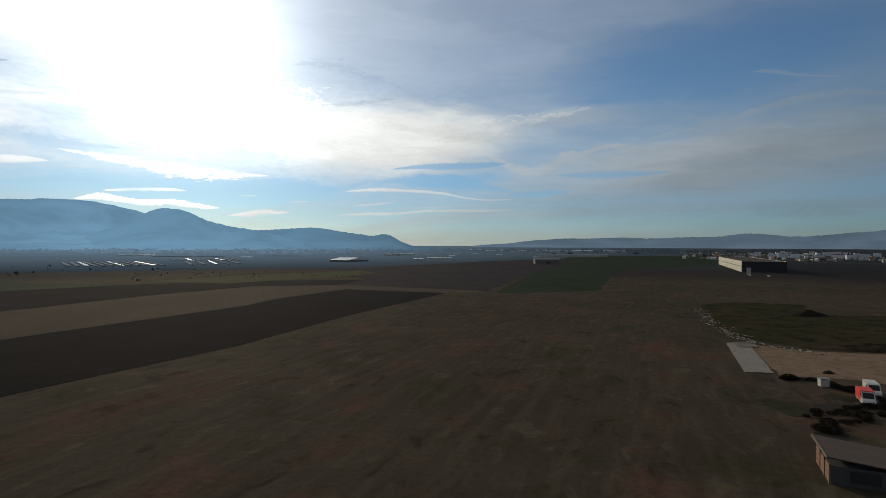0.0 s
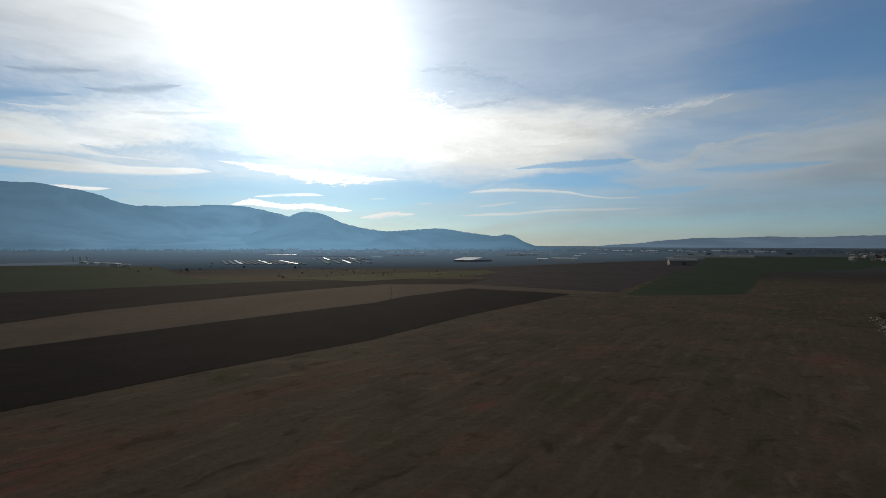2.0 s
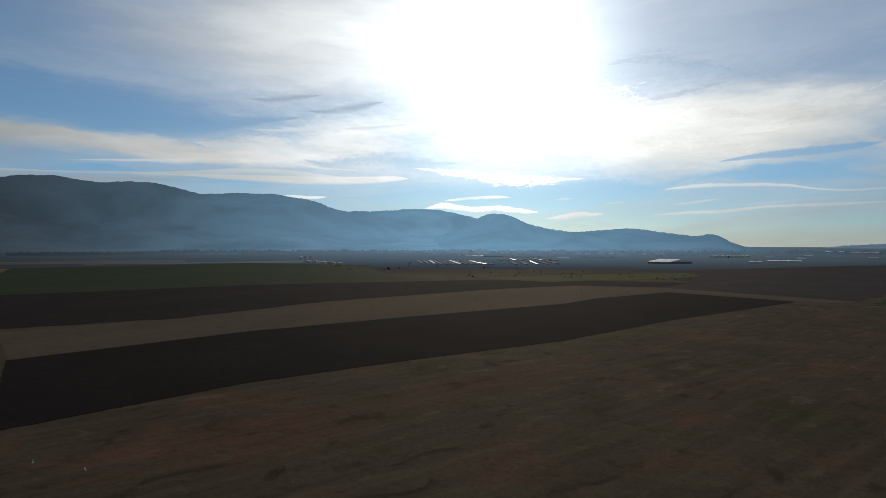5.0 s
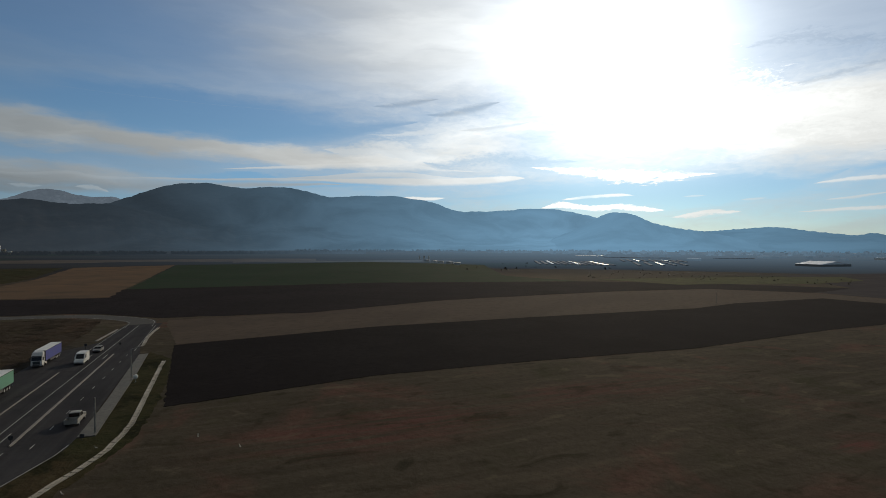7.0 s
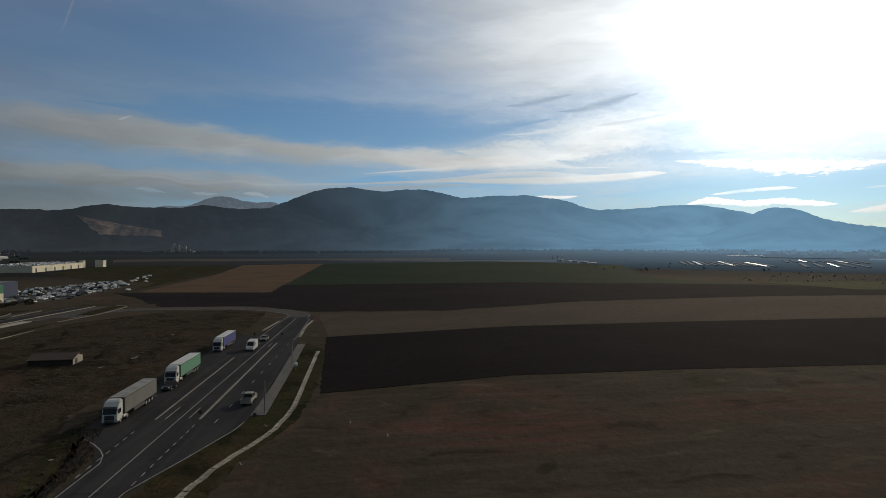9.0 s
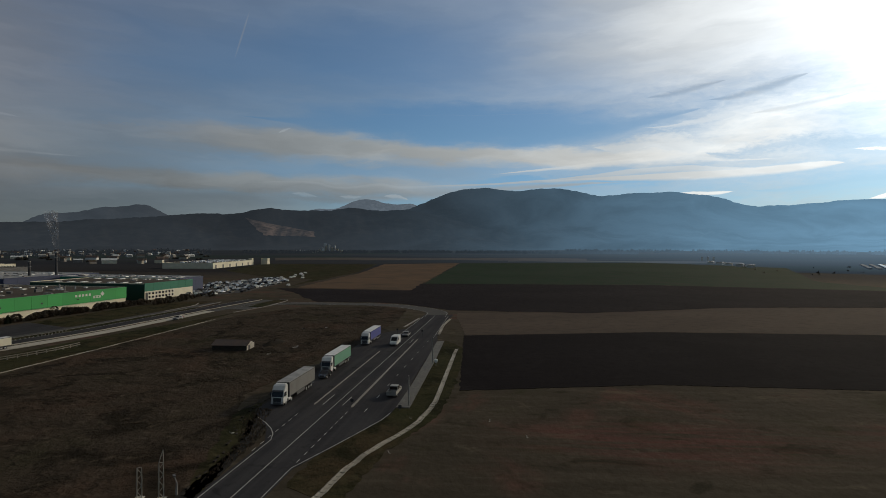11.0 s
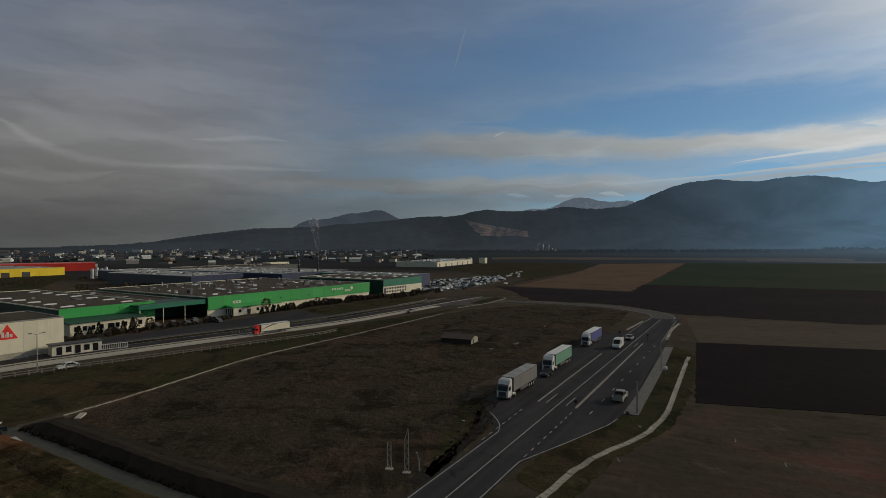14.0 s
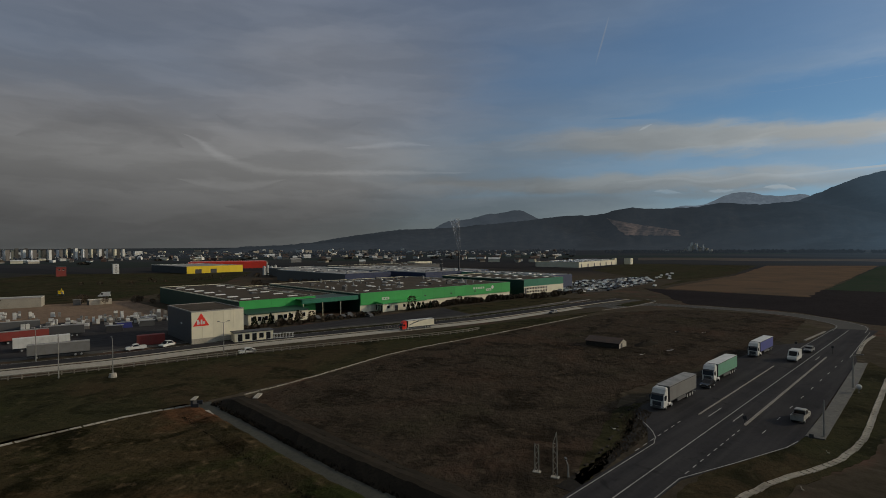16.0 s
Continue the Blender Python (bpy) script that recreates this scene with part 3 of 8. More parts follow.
M["red"] = surface("red_cladding", worn((0.68, 0.045, 0.022), 0.1, 0.1, (0.3, 0.04, 0.02)), 0.5)
M["signal"] = surface("signal_red", (0.72, 0.035, 0.02), 0.4)
M["glass"] = surface("dark_glass", (0.010, 0.011, 0.013), 0.08, spec=0.35)
M["rubber"] = surface("tyre_rubber", (0.018, 0.018, 0.018), 0.85)
M["steel"] = surface("galvanised_steel", worn((0.34, 0.34, 0.33), 0.3, 1.0), 0.5, 0.6)
M["timber"] = surface("weathered_timber", two_scale((0.22, 0.18, 0.13), (0.16, 0.13, 0.10), (0.1, 0.08, 0.06), 0.8, 6.0), 0.85)
M["brick"] = surface("hollow_brick", two_scale((0.34, 0.17, 0.11), (0.28, 0.15, 0.10), (0.2, 0.12, 0.09), 0.6, 5.0), 0.9)
M["tile_roof"] = surface("old_tiles", two_scale((0.10, 0.062, 0.045), (0.075, 0.055, 0.045), (0.05, 0.042, 0.036), 0.4, 3.0), 0.9)
M["bark"] = surface("bark", two_scale((0.05, 0.038, 0.028), (0.035, 0.028, 0.022), (0.07, 0.055, 0.04), 1.0, 8.0), 0.95)
M["needles"] = surface("dark_needles", two_scale((0.020, 0.030, 0.015), (0.028, 0.036, 0.018), (0.014, 0.02, 0.012), 0.4, 3.0), 0.9, spec=0.05)
M["twigs"] = surface("bare_twigs", two_scale((0.095, 0.072, 0.050), (0.070, 0.054, 0.038), (0.12, 0.088, 0.060), 0.4, 3.0), 0.95, spec=0.1)
M["blue"] = surface("blue_tarpaulin", worn((0.045, 0.055, 0.24), 0.2), 0.5)
M["sea_green"] = surface("green_tarpaulin", worn((0.12, 0.30, 0.20), 0.2), 0.5)
M["silver"] = surface("grey_tarpaulin", worn((0.18, 0.176, 0.165), 0.4), 0.5)
M["black"] = surface("black_paint", (0.015, 0.015, 0.016), 0.25)
M["lamp"] = surface("headlamp_glass", (0.6, 0.6, 0.6), 0.1)
M["channel"] = surface("stained_channel_concrete", mottled((0.33, 0.30, 0.245), (0.11, 0.095, 0.07), (0.42, 0.39, 0.32), (0.27, 0.24, 0.19), (0.19, 0.175, 0.13)), 0.9)
M["kerbstone"] = surface("kerbstone", two_scale((0.24, 0.215, 0.185), (0.19, 0.17, 0.15), (0.14, 0.13, 0.115), 0.5, 4.0), 0.9)
M["reeds"] = surface("dark_reeds", two_scale((0.022, 0.018, 0.013), (0.030, 0.024, 0.017), (0.016, 0.014, 0.011), 0.4, 3.0), 0.95, spec=0.05)
M["greenhouse_glass"] = surface("greenhouse_glass", (0.11, 0.12, 0.13), 0.5, spec=0.08)
# near-black colour that stands for the shade down in the ditch
M["ditch_shade"] = surface("black_ditch_shade", two_scale((0.012, 0.010, 0.008), (0.017, 0.014, 0.010), (0.026, 0.021, 0.014), 0.2, 1.5), 0.8, spec=0.1)
M["far_wood"] = surface("far_bare_wood", two_scale((0.060, 0.054, 0.045), (0.045, 0.041, 0.035), (0.075, 0.065, 0.052), 0.05, 0.6), 0.95, spec=0.012)
# soil greyed towards lavender: the haze over it is in the base colour
M["hazed_far_soil"] = surface("haze_tinted_far_soil", two_scale((0.040, 0.034, 0.037), (0.032, 0.028, 0.031), (0.050, 0.044, 0.045), 0.008, 0.05), 0.95, spec=0.012)
M["pale_grass"] = surface("grey_green_grass", mottled((0.036, 0.041, 0.024), (0.022, 0.022, 0.014), (0.06, 0.06, 0.036), (0.05, 0.045, 0.03), (0.03, 0.04, 0.02)), 0.95, bump=(0.6, 0.4, grass_height), spec=0.012)
M["bramble"] = surface("dark_bramble", two_scale((0.042, 0.034, 0.023), (0.032, 0.027, 0.018), (0.056, 0.045, 0.030), 0.4, 3.0), 0.95, spec=0.012)
M["film"] = surface("greenhouse_film", two_scale((0.42, 0.44, 0.46), (0.35, 0.36, 0.38), (0.24, 0.25, 0.26), 0.05, 0.4), 0.8, spec=0.0)
M["olive"] = surface("young_grass", mottled((0.070, 0.074, 0.034), (0.040, 0.042, 0.022), (0.096, 0.098, 0.048), (0.066, 0.062, 0.036), (0.052, 0.066, 0.028)), 0.95, spec=0.012)
M["bright_sheet"] = surface("bright_sheet_roof", worn((0.78, 0.79, 0.80), 0.12, 0.1), 0.4)
M["wet_glass"] = surface("shining_glass", (0.05, 0.055, 0.06), 0.22, spec=0.22)
def town_color(n, p):
    """Every building its own tone, from dark tiles to white walls."""
    k = n.add("ShaderNodeNewGeometry").outputs["Random Per Island"]
    c = n.mix(n.ramp(k, 0.25, 0.3), (0.09, 0.055, 0.042), (0.34, 0.31, 0.27))
    c = n.mix(n.ramp(k, 0.55, 0.6), c, (0.16, 0.15, 0.14))
    return n.mix(n.ramp(k, 0.78, 0.82), c, (0.66, 0.65, 0.62))


M["town"] = surface("town_walls", town_color, 0.8)
M["rust"] = surface("rusty_orange", worn((0.30, 0.10, 0.04), 0.3), 0.8)
M["canal_floor"] = surface("canal_floor", two_scale((0.052, 0.052, 0.038), (0.038, 0.038, 0.027), (0.024, 0.022, 0.016), 0.2, 1.5), 0.8)
M["timber_rail"] = surface("pale_rail", two_scale((0.20, 0.175, 0.135), (0.16, 0.14, 0.11), (0.10, 0.088, 0.07), 0.3, 3.0), 0.85)
M["dull_red"] = surface("dull_red_steel", worn((0.22, 0.030, 0.022), 0.3), 0.6)

# ---------------------------------------------------------------- building helpers
def part(name, bm, material, parent=None, label="", kind="", category="", group=""):
    """Links a bmesh as one mesh object, under parent if there is one."""
    me = bpy.data.meshes.new(name)
    bm.normal_update()
    bm.to_mesh(me)
    bm.free()
    me.materials.append(M[material])
    ob = new(name, me)
    ob.parent = parent
    return tagged(ob, label, category, group, kind)


def thing(name, m, label, category, group=""):
    ob = new(name)
    ob.matrix_world = m
    ob.empty_display_size = 0.5
    return tagged(ob, label, category, group)


def box(bm, x0, x1, y0, y1, z0, z1, bevel=0.0, taper=(0, 0, 0, 0)):
    """A box; taper moves the top's x0, x1, y0, y1 faces inwards."""
    a, b, c, d = taper
    v = [bm.verts.new(p) for p in ((x0, y0, z0), (x1, y0, z0), (x1, y1, z0), (x0, y1, z0), (x0 + a, y0 + c, z1), (x1 - b, y0 + c, z1), (x1 - b, y1 - d, z1), (x0 + a, y1 - d, z1))]
    faces = [bm.faces.new([v[i] for i in q]) for q in ((3, 2, 1, 0), (4, 5, 6, 7), (0, 1, 5, 4), (1, 2, 6, 5), (2, 3, 7, 6), (3, 0, 4, 7))]
    if bevel:
        edges = list({e for f in faces for e in f.edges})
        bmesh.ops.bevel(bm, geom=edges, offset=bevel, segments=2, profile=0.5, affect="EDGES")
    return bm


def boxed(*args, **kw):
    return box(bmesh.new(), *args, **kw)


def tube(bm, a, b, r0, r1=None, sides=8):
    """A tapered round bar from a to b."""
    r1 = r0 if r1 is None else r1
    a, b = Vector(a), Vector(b)
    q = (b - a).to_track_quat("Z", "Y")
    rings = [[bm.verts.new(p + q @ Vector((r * math.cos(t), r * math.sin(t), 0))) for t in (2 * math.pi * i / sides for i in range(sides))] for p, r in ((a, r0), (b, r1))]
    for i in range(sides):
        j = (i + 1) % sides
        bm.faces.new((rings[0][i], rings[0][j], rings[1][j], rings[1][i]))
    bm.faces.new(rings[0][::-1])
    bm.faces.new(rings[1])
    return bm


def profile(bm, points, x0, x1):
    """A side outline (y, z) drawn out from x0 to x1."""
    a = [bm.verts.new((x0, y, z)) for y, z in points]
    b = [bm.verts.new((x1, y, z)) for y, z in points]
    n = len(points)
    for i in range(n):
        j = (i + 1) % n
        bm.faces.new((a[i], a[j], b[j], b[i]))
    bm.faces.new(a[::-1])
    bm.faces.new(b)
    bmesh.ops.recalc_face_normals(bm, faces=bm.faces[:])
    return bm


def slab(outline, z0, z1):
    """An upright slab over a flat outline."""
    bm = bmesh.new()
    top = [bm.verts.new((x, y, z1)) for x, y in outline]
    low = [bm.verts.new((x, y, z0)) for x, y in outline]
    n = len(outline)
    f = bm.faces.new(top)
    for i in range(n):
        j = (i + 1) % n
        bm.faces.new((low[i], low[j], top[j], top[i]))
    f.normal_update()
    if f.normal.z < 0:
        bmesh.ops.reverse_faces(bm, faces=bm.faces[:])
    bmesh.ops.triangulate(bm, faces=[f])
    return bm


def bend(points, step=2.0):
    """A smooth line through the points, as (x, y) every step metres."""
    p = [Vector((x, y)) for x, y in points]
    p = [2 * p[0] - p[1], *p, 2 * p[-1] - p[-2]]
    out = []
    for i in range(1, len(p) - 2):
        n = max(1, int((p[i + 1] - p[i]).length / step))
        for k in range(n):
            t = k / n
            out.append(0.5 * (2 * p[i] + (p[i + 1] - p[i - 1]) * t + (2 * p[i - 1] - 5 * p[i] + 4 * p[i + 1] - p[i + 2]) * t * t + (3 * p[i] - p[i - 1] - 3 * p[i + 1] + p[i + 2]) * t ** 3))
    return out + [p[-2]]


def ribbon(points, left, right, z0, z1, step=2.0, rough=0.0, seed=1):
    """A strip along a line, from left to right metres of it, with real edges; left and right may each be a pair (start, end)."""
    line = bend(points, step)
    rng = random.Random(seed)
    bm = bmesh.new()
    rows = []
    for i, p in enumerate(line):
        a, b = line[max(0, i - 1)], line[min(len(line) - 1, i + 1)]
        d = (b - a).normalized()
        n = Vector((d.y, -d.x))
        f = i / max(1, len(line) - 1)
        l = left if not isinstance(left, tuple) else left[0] + (left[1] - left[0]) * f
        r = right if not isinstance(right, tuple) else right[0] + (right[1] - right[0]) * f
        l, r = l + rng.uniform(-rough, rough), r + rng.uniform(-rough, rough)
        q = [p + n * l, p + n * l, p + n * r, p + n * r]
        rows.append([bm.verts.new((v.x, v.y, z)) for v, z in zip(q, (z0, z1, z1, z0))])
    for a, b in zip(rows, rows[1:]):
        for i in range(3):
            bm.faces.new((a[i], a[i + 1], b[i + 1], b[i]))
    for r in (rows[0], rows[-1][::-1]):
        bm.faces.new(r)
    bmesh.ops.recalc_face_normals(bm, faces=bm.faces[:])
    return bm


def ragged(outline, step, amount, seed):
    """An outline with uneven edges, as ploughs and mowers leave them."""
    rng = random.Random(seed)
    out = []
    for (x0, y0), (x1, y1) in zip(outline, outline[1:] + outline[:1]):
        n = max(1, int(math.hypot(x1 - x0, y1 - y0) / step))
        for k in range(n):
            t = k / n
            out.append((x0 + (x1 - x0) * t + rng.uniform(-amount, amount), y0 + (y1 - y0) * t + rng.uniform(-amount, amount)))
    return out


# ---------------------------------------------------------------- land
def plain_z(r):
    """The flat plain rises a little towards the edge of the basin."""
    return 26.0 * max(0.0, (r - 1900) / 3050) ** 2


def ground_sheet():
    bm = bmesh.new()
    rings = [30 * 1.13 ** i for i in range(42)]
    rings = [r for r in rings if r < 4900] + [4950]
    sides = 96
    centre = bm.verts.new((0, 0, 0))
    last = None
    for r in rings:
        row = [bm.verts.new((r * math.cos(2 * math.pi * i / sides), r * math.sin(2 * math.pi * i / sides), plain_z(r))) for i in range(sides)]
        for i in range(sides):
            j = (i + 1) % sides
            bm.faces.new((centre, row[i], row[j]) if last is None else (last[i], row[i], row[j], last[j]))
        last = row
    return part("ground", bm, "plain", None, "wide flat plain of dry brown grass and fields", "structure", "ground")


ground_sheet()


def field(name, material, outline, z, label, rough=0.8, step=9.0, seed=1):
    return part(name, slab(ragged(outline, step, rough, seed), -0.2, z), material, None, label, "structure", "field")


field("field_plowed", "plowed", [(-106.4, 34.7), (-99, 74.9), (-83.5, 112.2), (-60.8, 160), (-41, 228), (1.5, 340), (-66, 366), (-92, 300), (-97.5, 263), (-133, 180), (-156, 120), (-167.7, 57.4)], 0.06,
      "freshly ploughed strip of nearly black soil", 0.25, 1.0, 3)
field("field_stubble", "stubble", [(-167.9, 58), (-156.2, 121), (-133.2, 181), (-97.7, 264), (-92, 301), (-66, 367), (20, 343), (30, 358), (-77, 404), (-136, 389), (-169, 322), (-204, 207), (-206, 127), (-223, 74), (-212, 70)], 0.03,
      "pale strip of mown stubble beside the ploughed field", 0.3, 1.5, 4)
field("field_dark", "hazed_dark_soil", [(-233, 73), (-207, 127), (-205, 207), (-170, 322), (-137, 390), (-78, 406), (-66, 470), (-162, 450), (-236, 396), (-336, 262), (-394, 104), (-338, 82), (-380, 2), (-330, 12), (-285, 20), (-276, 44), (-264, 60), (-248, 68.5)], 0.05,
      "broad dark field of turned soil", 1.3, 5.0, 5)
field("field_ochre", "orange", [(-340, 84), (-394, 104), (-815, 279), (-800, 155), (-560, 84), (-381, 14)], 0.04, "reddish ochre field of old stubble", 1.1, 5.0, 6)
field("field_green_far", "green", [(-394, 106), (-336, 263), (-236, 397), (-330, 415), (-540, 630), (-768, 604), (-815, 281)], 0.04, "dark green field of winter wheat", 1.1, 5.0, 7)
field("field_green_north", "green", [(32, 338), (72, 352), (104, 364), (130, 430), (205, 650), (300, 742), (462, 905), (620, 1230), (900, 1790), (440, 1890), (182, 836), (90, 560)], 0.04, "long green strip of winter wheat", 1.8, 5.0, 8)
field("field_brown_north", "hazed_far_soil", [(30, 360), (88, 560), (180, 836), (300, 1300), (60, 1000), (-150, 640), (-66, 472), (-78, 408)], 0.05, "wide brown ploughed field", 1.5, 14.0, 9)
field("field_weeds", "weeds", [(-62, -31), (-84, -74), (-107, -69), (-137, -62.5), (-158, -53.5), (-198, -35.2), (-244, -12), (-262, 14), (-256, 46), (-240, 56), (-212, 46), (-186, 34), (-160, 20), (-115, -6), (-88, -6.5), (-70, -9), (-52, -15), (-48, -26)], 0.03,
      "rough waste ground of dark dry weeds", 0.5, 1.5, 10)
field("field_verge", "lawn", [(-84, -79), (-58, -91), (-20, -150), (-80, -137), (-100, -120), (-142, -86), (-196, -53), (-250, -16), (-198, -37), (-158, -55.5), (-137, -64.5), (-107, -71)], 0.03,
      "damp grass verge below the highway", 0.4, 1.5, 11)
field("field_meadow", "lawn", [(-500, -5), (-470, 30), (-390, 8), (-560, 78), (-800, 145), (-860, -20), (-640, -52)], 0.03, "dark green meadow beside the car park", 1.5, 14.0, 12)
field("field_tussock", "tussock", [(-83, -80.5), (-58, -91.5), (-30, -101), (-20, -60), (-46, -16), (-60, -32), (-72, -56), (-79, -70)], 0.03, "rank grass with reddish and green tussocks", 0.6, 4.0, 16)
field("field_back", "lawn", [(-190, -262), (-330, -300), (-520, -420), (-420, -620), (-230, -520), (-120, -300)], 0.03, "dark grass behind the depots", 1.5, 14.0, 13)

field("field_olive", "olive", [(-240, 430), (-203, 506), (-157, 571), (-96, 641), (-72, 585), (-97, 504), (-137, 460), (-165, 418)], 0.09, "pale olive strip of young grass", 2.0, 9.0, 17)

field("field_strip", "lawn", [(-66, 6.5), (-80, 15), (-92, 26), (-112, 36), (-147, 50), (-162, 49.5), (-150, 43), (-112, 26), (-96, 18), (-84, 6.5), (-72, 1)], 0.03, "green grass strip beside the pavement", 0.35, 1.2, 14)
field("field_green_bank", "lawn", [(-72.8, -10.4), (-86.0, -8.9), (-104.2, -6.7), (-109.3, -2.4), (-100.5, -3.0), (-90.5, -4.6), (-78.5, -7.1), (-71.3, -8.8)], 0.045, "green damp grass beside the ditch", 0.35, 1.2, 21)
field("gravel_apron", "gravel", [(-106, -5.6), (-112, -2.6), (-120, 1), (-165, 22), (-180, 30), (-188, 36), (-175, 38), (-160, 30), (-118, 10), (-96, -1), (-88, -4)], 0.035, "stained gravel edge of the lay-by", 0.4, 1.0, 15)

# ---------------------------------------------------------------- roads
ROAD = (-82.8, 0.5)                  # a point of the side road's centre line
ALONG = Vector((-0.908, 0.4195)).normalized()
ACROSS = Vector((ALONG.y, -ALONG.x))


def road_at(s, n):
    """s metres along the side road, n metres to its right."""
    return (ROAD[0] + ALONG.x * s + ACROSS.x * n, ROAD[1] + ALONG.y * s + ACROSS.y * n)


def strip_at(outline, z0, z1):
    return slab([road_at(s, n) for s, n in outline], z0, z1)


part("road", strip_at([(-60, -4.2), (4, -4.2), (9, -6.3), (18, -12.8), (98, -12.8), (112, -5), (148, -4.8), (152, 7), (128, 6.6), (100, 7.5), (91, 9.0), (24, 11.2), (18, 10.9), (5.5, 7.0), (-4.5, 3.7), (-60, 3.7)], -0.3, 0.05),
     "asphalt", None, "dark asphalt side road with a truck lay-by", "structure", "road")
LOOP = [road_at(143, 0.5), (-228, 66), (-244, 62), (-258, 53), (-269, 37), (-277, 18), (-280, 3), (-272, -10), (-262, -17)]
part("road_bend", ribbon(LOOP, -4.6, 4.6, -0.3, 0.045), "old_asphalt", None, "asphalt road bending round towards the highway", "structure", "road")
HIGH = [(-20, -193), (-87.5, -139), (-105, -125.2), (-128.5, -111.5), (-155.3, -91.2), (-199, -57.6), (-227, -41.5), (-264, -22), (-284, -11), (-300, -2)]
part("highway_near", ribbon(HIGH[:-3] + [(-257, -25.6)], -3.4, (3.4, 0.6), -0.3, 0.12, 3), "concrete", None, "pale dry carriageway of the highway", "structure", "road")
part("highway_end", ribbon([(-257.3, -25.4), (-264, -22), (-284, -11), (-300, -2)], -3.4, 1.6, -0.3, 0.1, 3), "old_asphalt", None, "worn asphalt where the pale carriageway ends", "structure", "road")
part("highway_far", ribbon(HIGH, -13.2, -5.6, -0.3, 0.08, 3), "asphalt", None, "dark worn far carriageway of the highway", "structure", "road")
for k in (-12.9, -6.0):
    part("edge_line", ribbon(HIGH, k, k + 0.2, 0.06, 0.088, 3), "line", None, "worn white line on the highway", "structure", "road marking")
for k, j in ((-3.2, -3.2), (3.0, 0.2)):
    part("edge_line", ribbon(HIGH[:-3] + [(-257, -25.6)], (k, j), (k + 0.2, j + 0.2), 0.1, 0.128, 3), "line", None, "worn white line on the pale carriageway", "structure", "road marking")
part("verge", ribbon(HIGH[3:-2], -17.0, -13.2, -0.2, 0.1, 3, 0.3), "lawn", None, "grass strip between the highway and the service lane", "structure", "verge")
part("service_lane", ribbon(HIGH[:-1], -21.0, -17.0, -0.3, 0.065, 3), "old_asphalt", None, "narrow worn service lane before the factory", "structure", "road")
part("kerb", ribbon(HIGH[2:-2], -17.25, -17.0, -0.2, 0.16, 3), "kerbstone", None, "pale kerb along the service lane", "structure", "kerb")
part("kerb", ribbon(HIGH, -5.6, -5.2, -0.3, 0.22, 3), "concrete", None, "concrete kerb between the carriageways", "structure", "kerb")
for line in ([(-262, -9), (-272, -3), (-284, 2), (-296, 6), (-302, 2)], [(-250, -17), (-262, -9)], [(-262, -46), (-282, -37), (-292, -36)], [(-276, -34), (-296, -26)]):
    part("kerb", ribbon(line, -0.2, 0.25, -0.2, 0.2, 1.5), "kerbstone", None, "pale kerb round the junction", "structure", "kerb")
part("verge", slab([(-268, -6), (-284, 0), (-297, 4.5), (-301, 1.5), (-286, -6), (-270, -12)], -0.2, 0.13), "lawn", None, "grass island at the junction", "structure", "verge")
part("pavement", strip_at([(22.8, 11.2), (40, 11.0), (88.5, 9.1), (89.5, 11.1), (62, 12.4), (23, 13.6)], -0.2, 0.17), "paving", None, "narrow raised concrete pavement beside the side road", "structure", "pavement")


def markings():
    """Painted lines, each a thin raised strip."""
    def stripe(s0, n0, s1, n1, w=0.15, z=0.056):
        d = Vector((s1 - s0, n1 - n0)).normalized()
        k = Vector((-d.y, d.x)) * w / 2
        part("line", strip_at([(s0 + k.x, n0 + k.y), (s1 + k.x, n1 + k.y), (s1 - k.x, n1 - k.y), (s0 - k.x, n0 - k.y)], 0.04, z), "line", lines)
    lines = thing("road_marking", Matrix.Identity(4), "worn white lines painted on the asphalt", "road marking")
    tagged(lines, kind="structure")
    stripe(-60, 0, 146, -0.1, 0.16)
    stripe(-60, -3.8, 5, -3.7)
    stripe(5, -3.7, 7.6, -4.6)
    stripe(7.6, -4.6, 9.7, -5.9)
    stripe(9.7, -5.9, 12.2, -8.0)
    stripe(12.2, -8.0, 14.5, -10.4)
    stripe(-60, 3.4, -4.3, 3.4)
    stripe(-4.3, 3.4, 5.3, 6.8)
    stripe(5.3, 6.8, 16.1, 10.3)
    stripe(16.1, 10.3, 20, 10.9)
    for s in (23, 86):
        stripe(s, -2.3, s + 6.5, -2.3, 0.2)
        stripe(s, 1.4, s + 5.5, 1.4, 0.2)
    for i in range(9):
        stripe(-2.5 + 2.6 * i, 3.4, -1.3 + 2.6 * i, 3.4)
    for i in range(7):
        stripe(0.5 + 2.6 * i, -4.4 - 0.05 * i, 1.7 + 2.6 * i, -4.4 - 0.05 * i)
    for i in range(9):
        stripe(20 + 8.5 * i, 6.3, 22 + 8.5 * i, 6.3)
    stripe(100, -4.6, 146, -4.2)
    stripe(95, 7.0, 146, 5.4)


markings()
for l, r in ((-4.2, -4.05), (4.05, 4.2)):
    part("edge_line", ribbon(LOOP, l, r, 0.04, 0.052), "line", None, "white edge line round the road's bend", "structure", "road marking")
part("traffic_island", strip_at([(22.6, -3.8), (23, -3.66), (71.5, -4.02), (72.3, -4.15), (71.5, -4.28), (23, -3.94)], -0.2, 0.14), "kerbstone", None, "long low kerb between the road and the lay-by", "structure", "traffic island")
part("traffic_island", strip_at([(22.0, 3.25), (22.5, 3.12), (91, 2.55), (92, 2.7), (91.5, 2.9), (22.5, 3.55), (21.9, 3.42)], -0.2, 0.16), "kerbstone", None, "long narrow kerbed concrete traffic island", "structure", "traffic island")
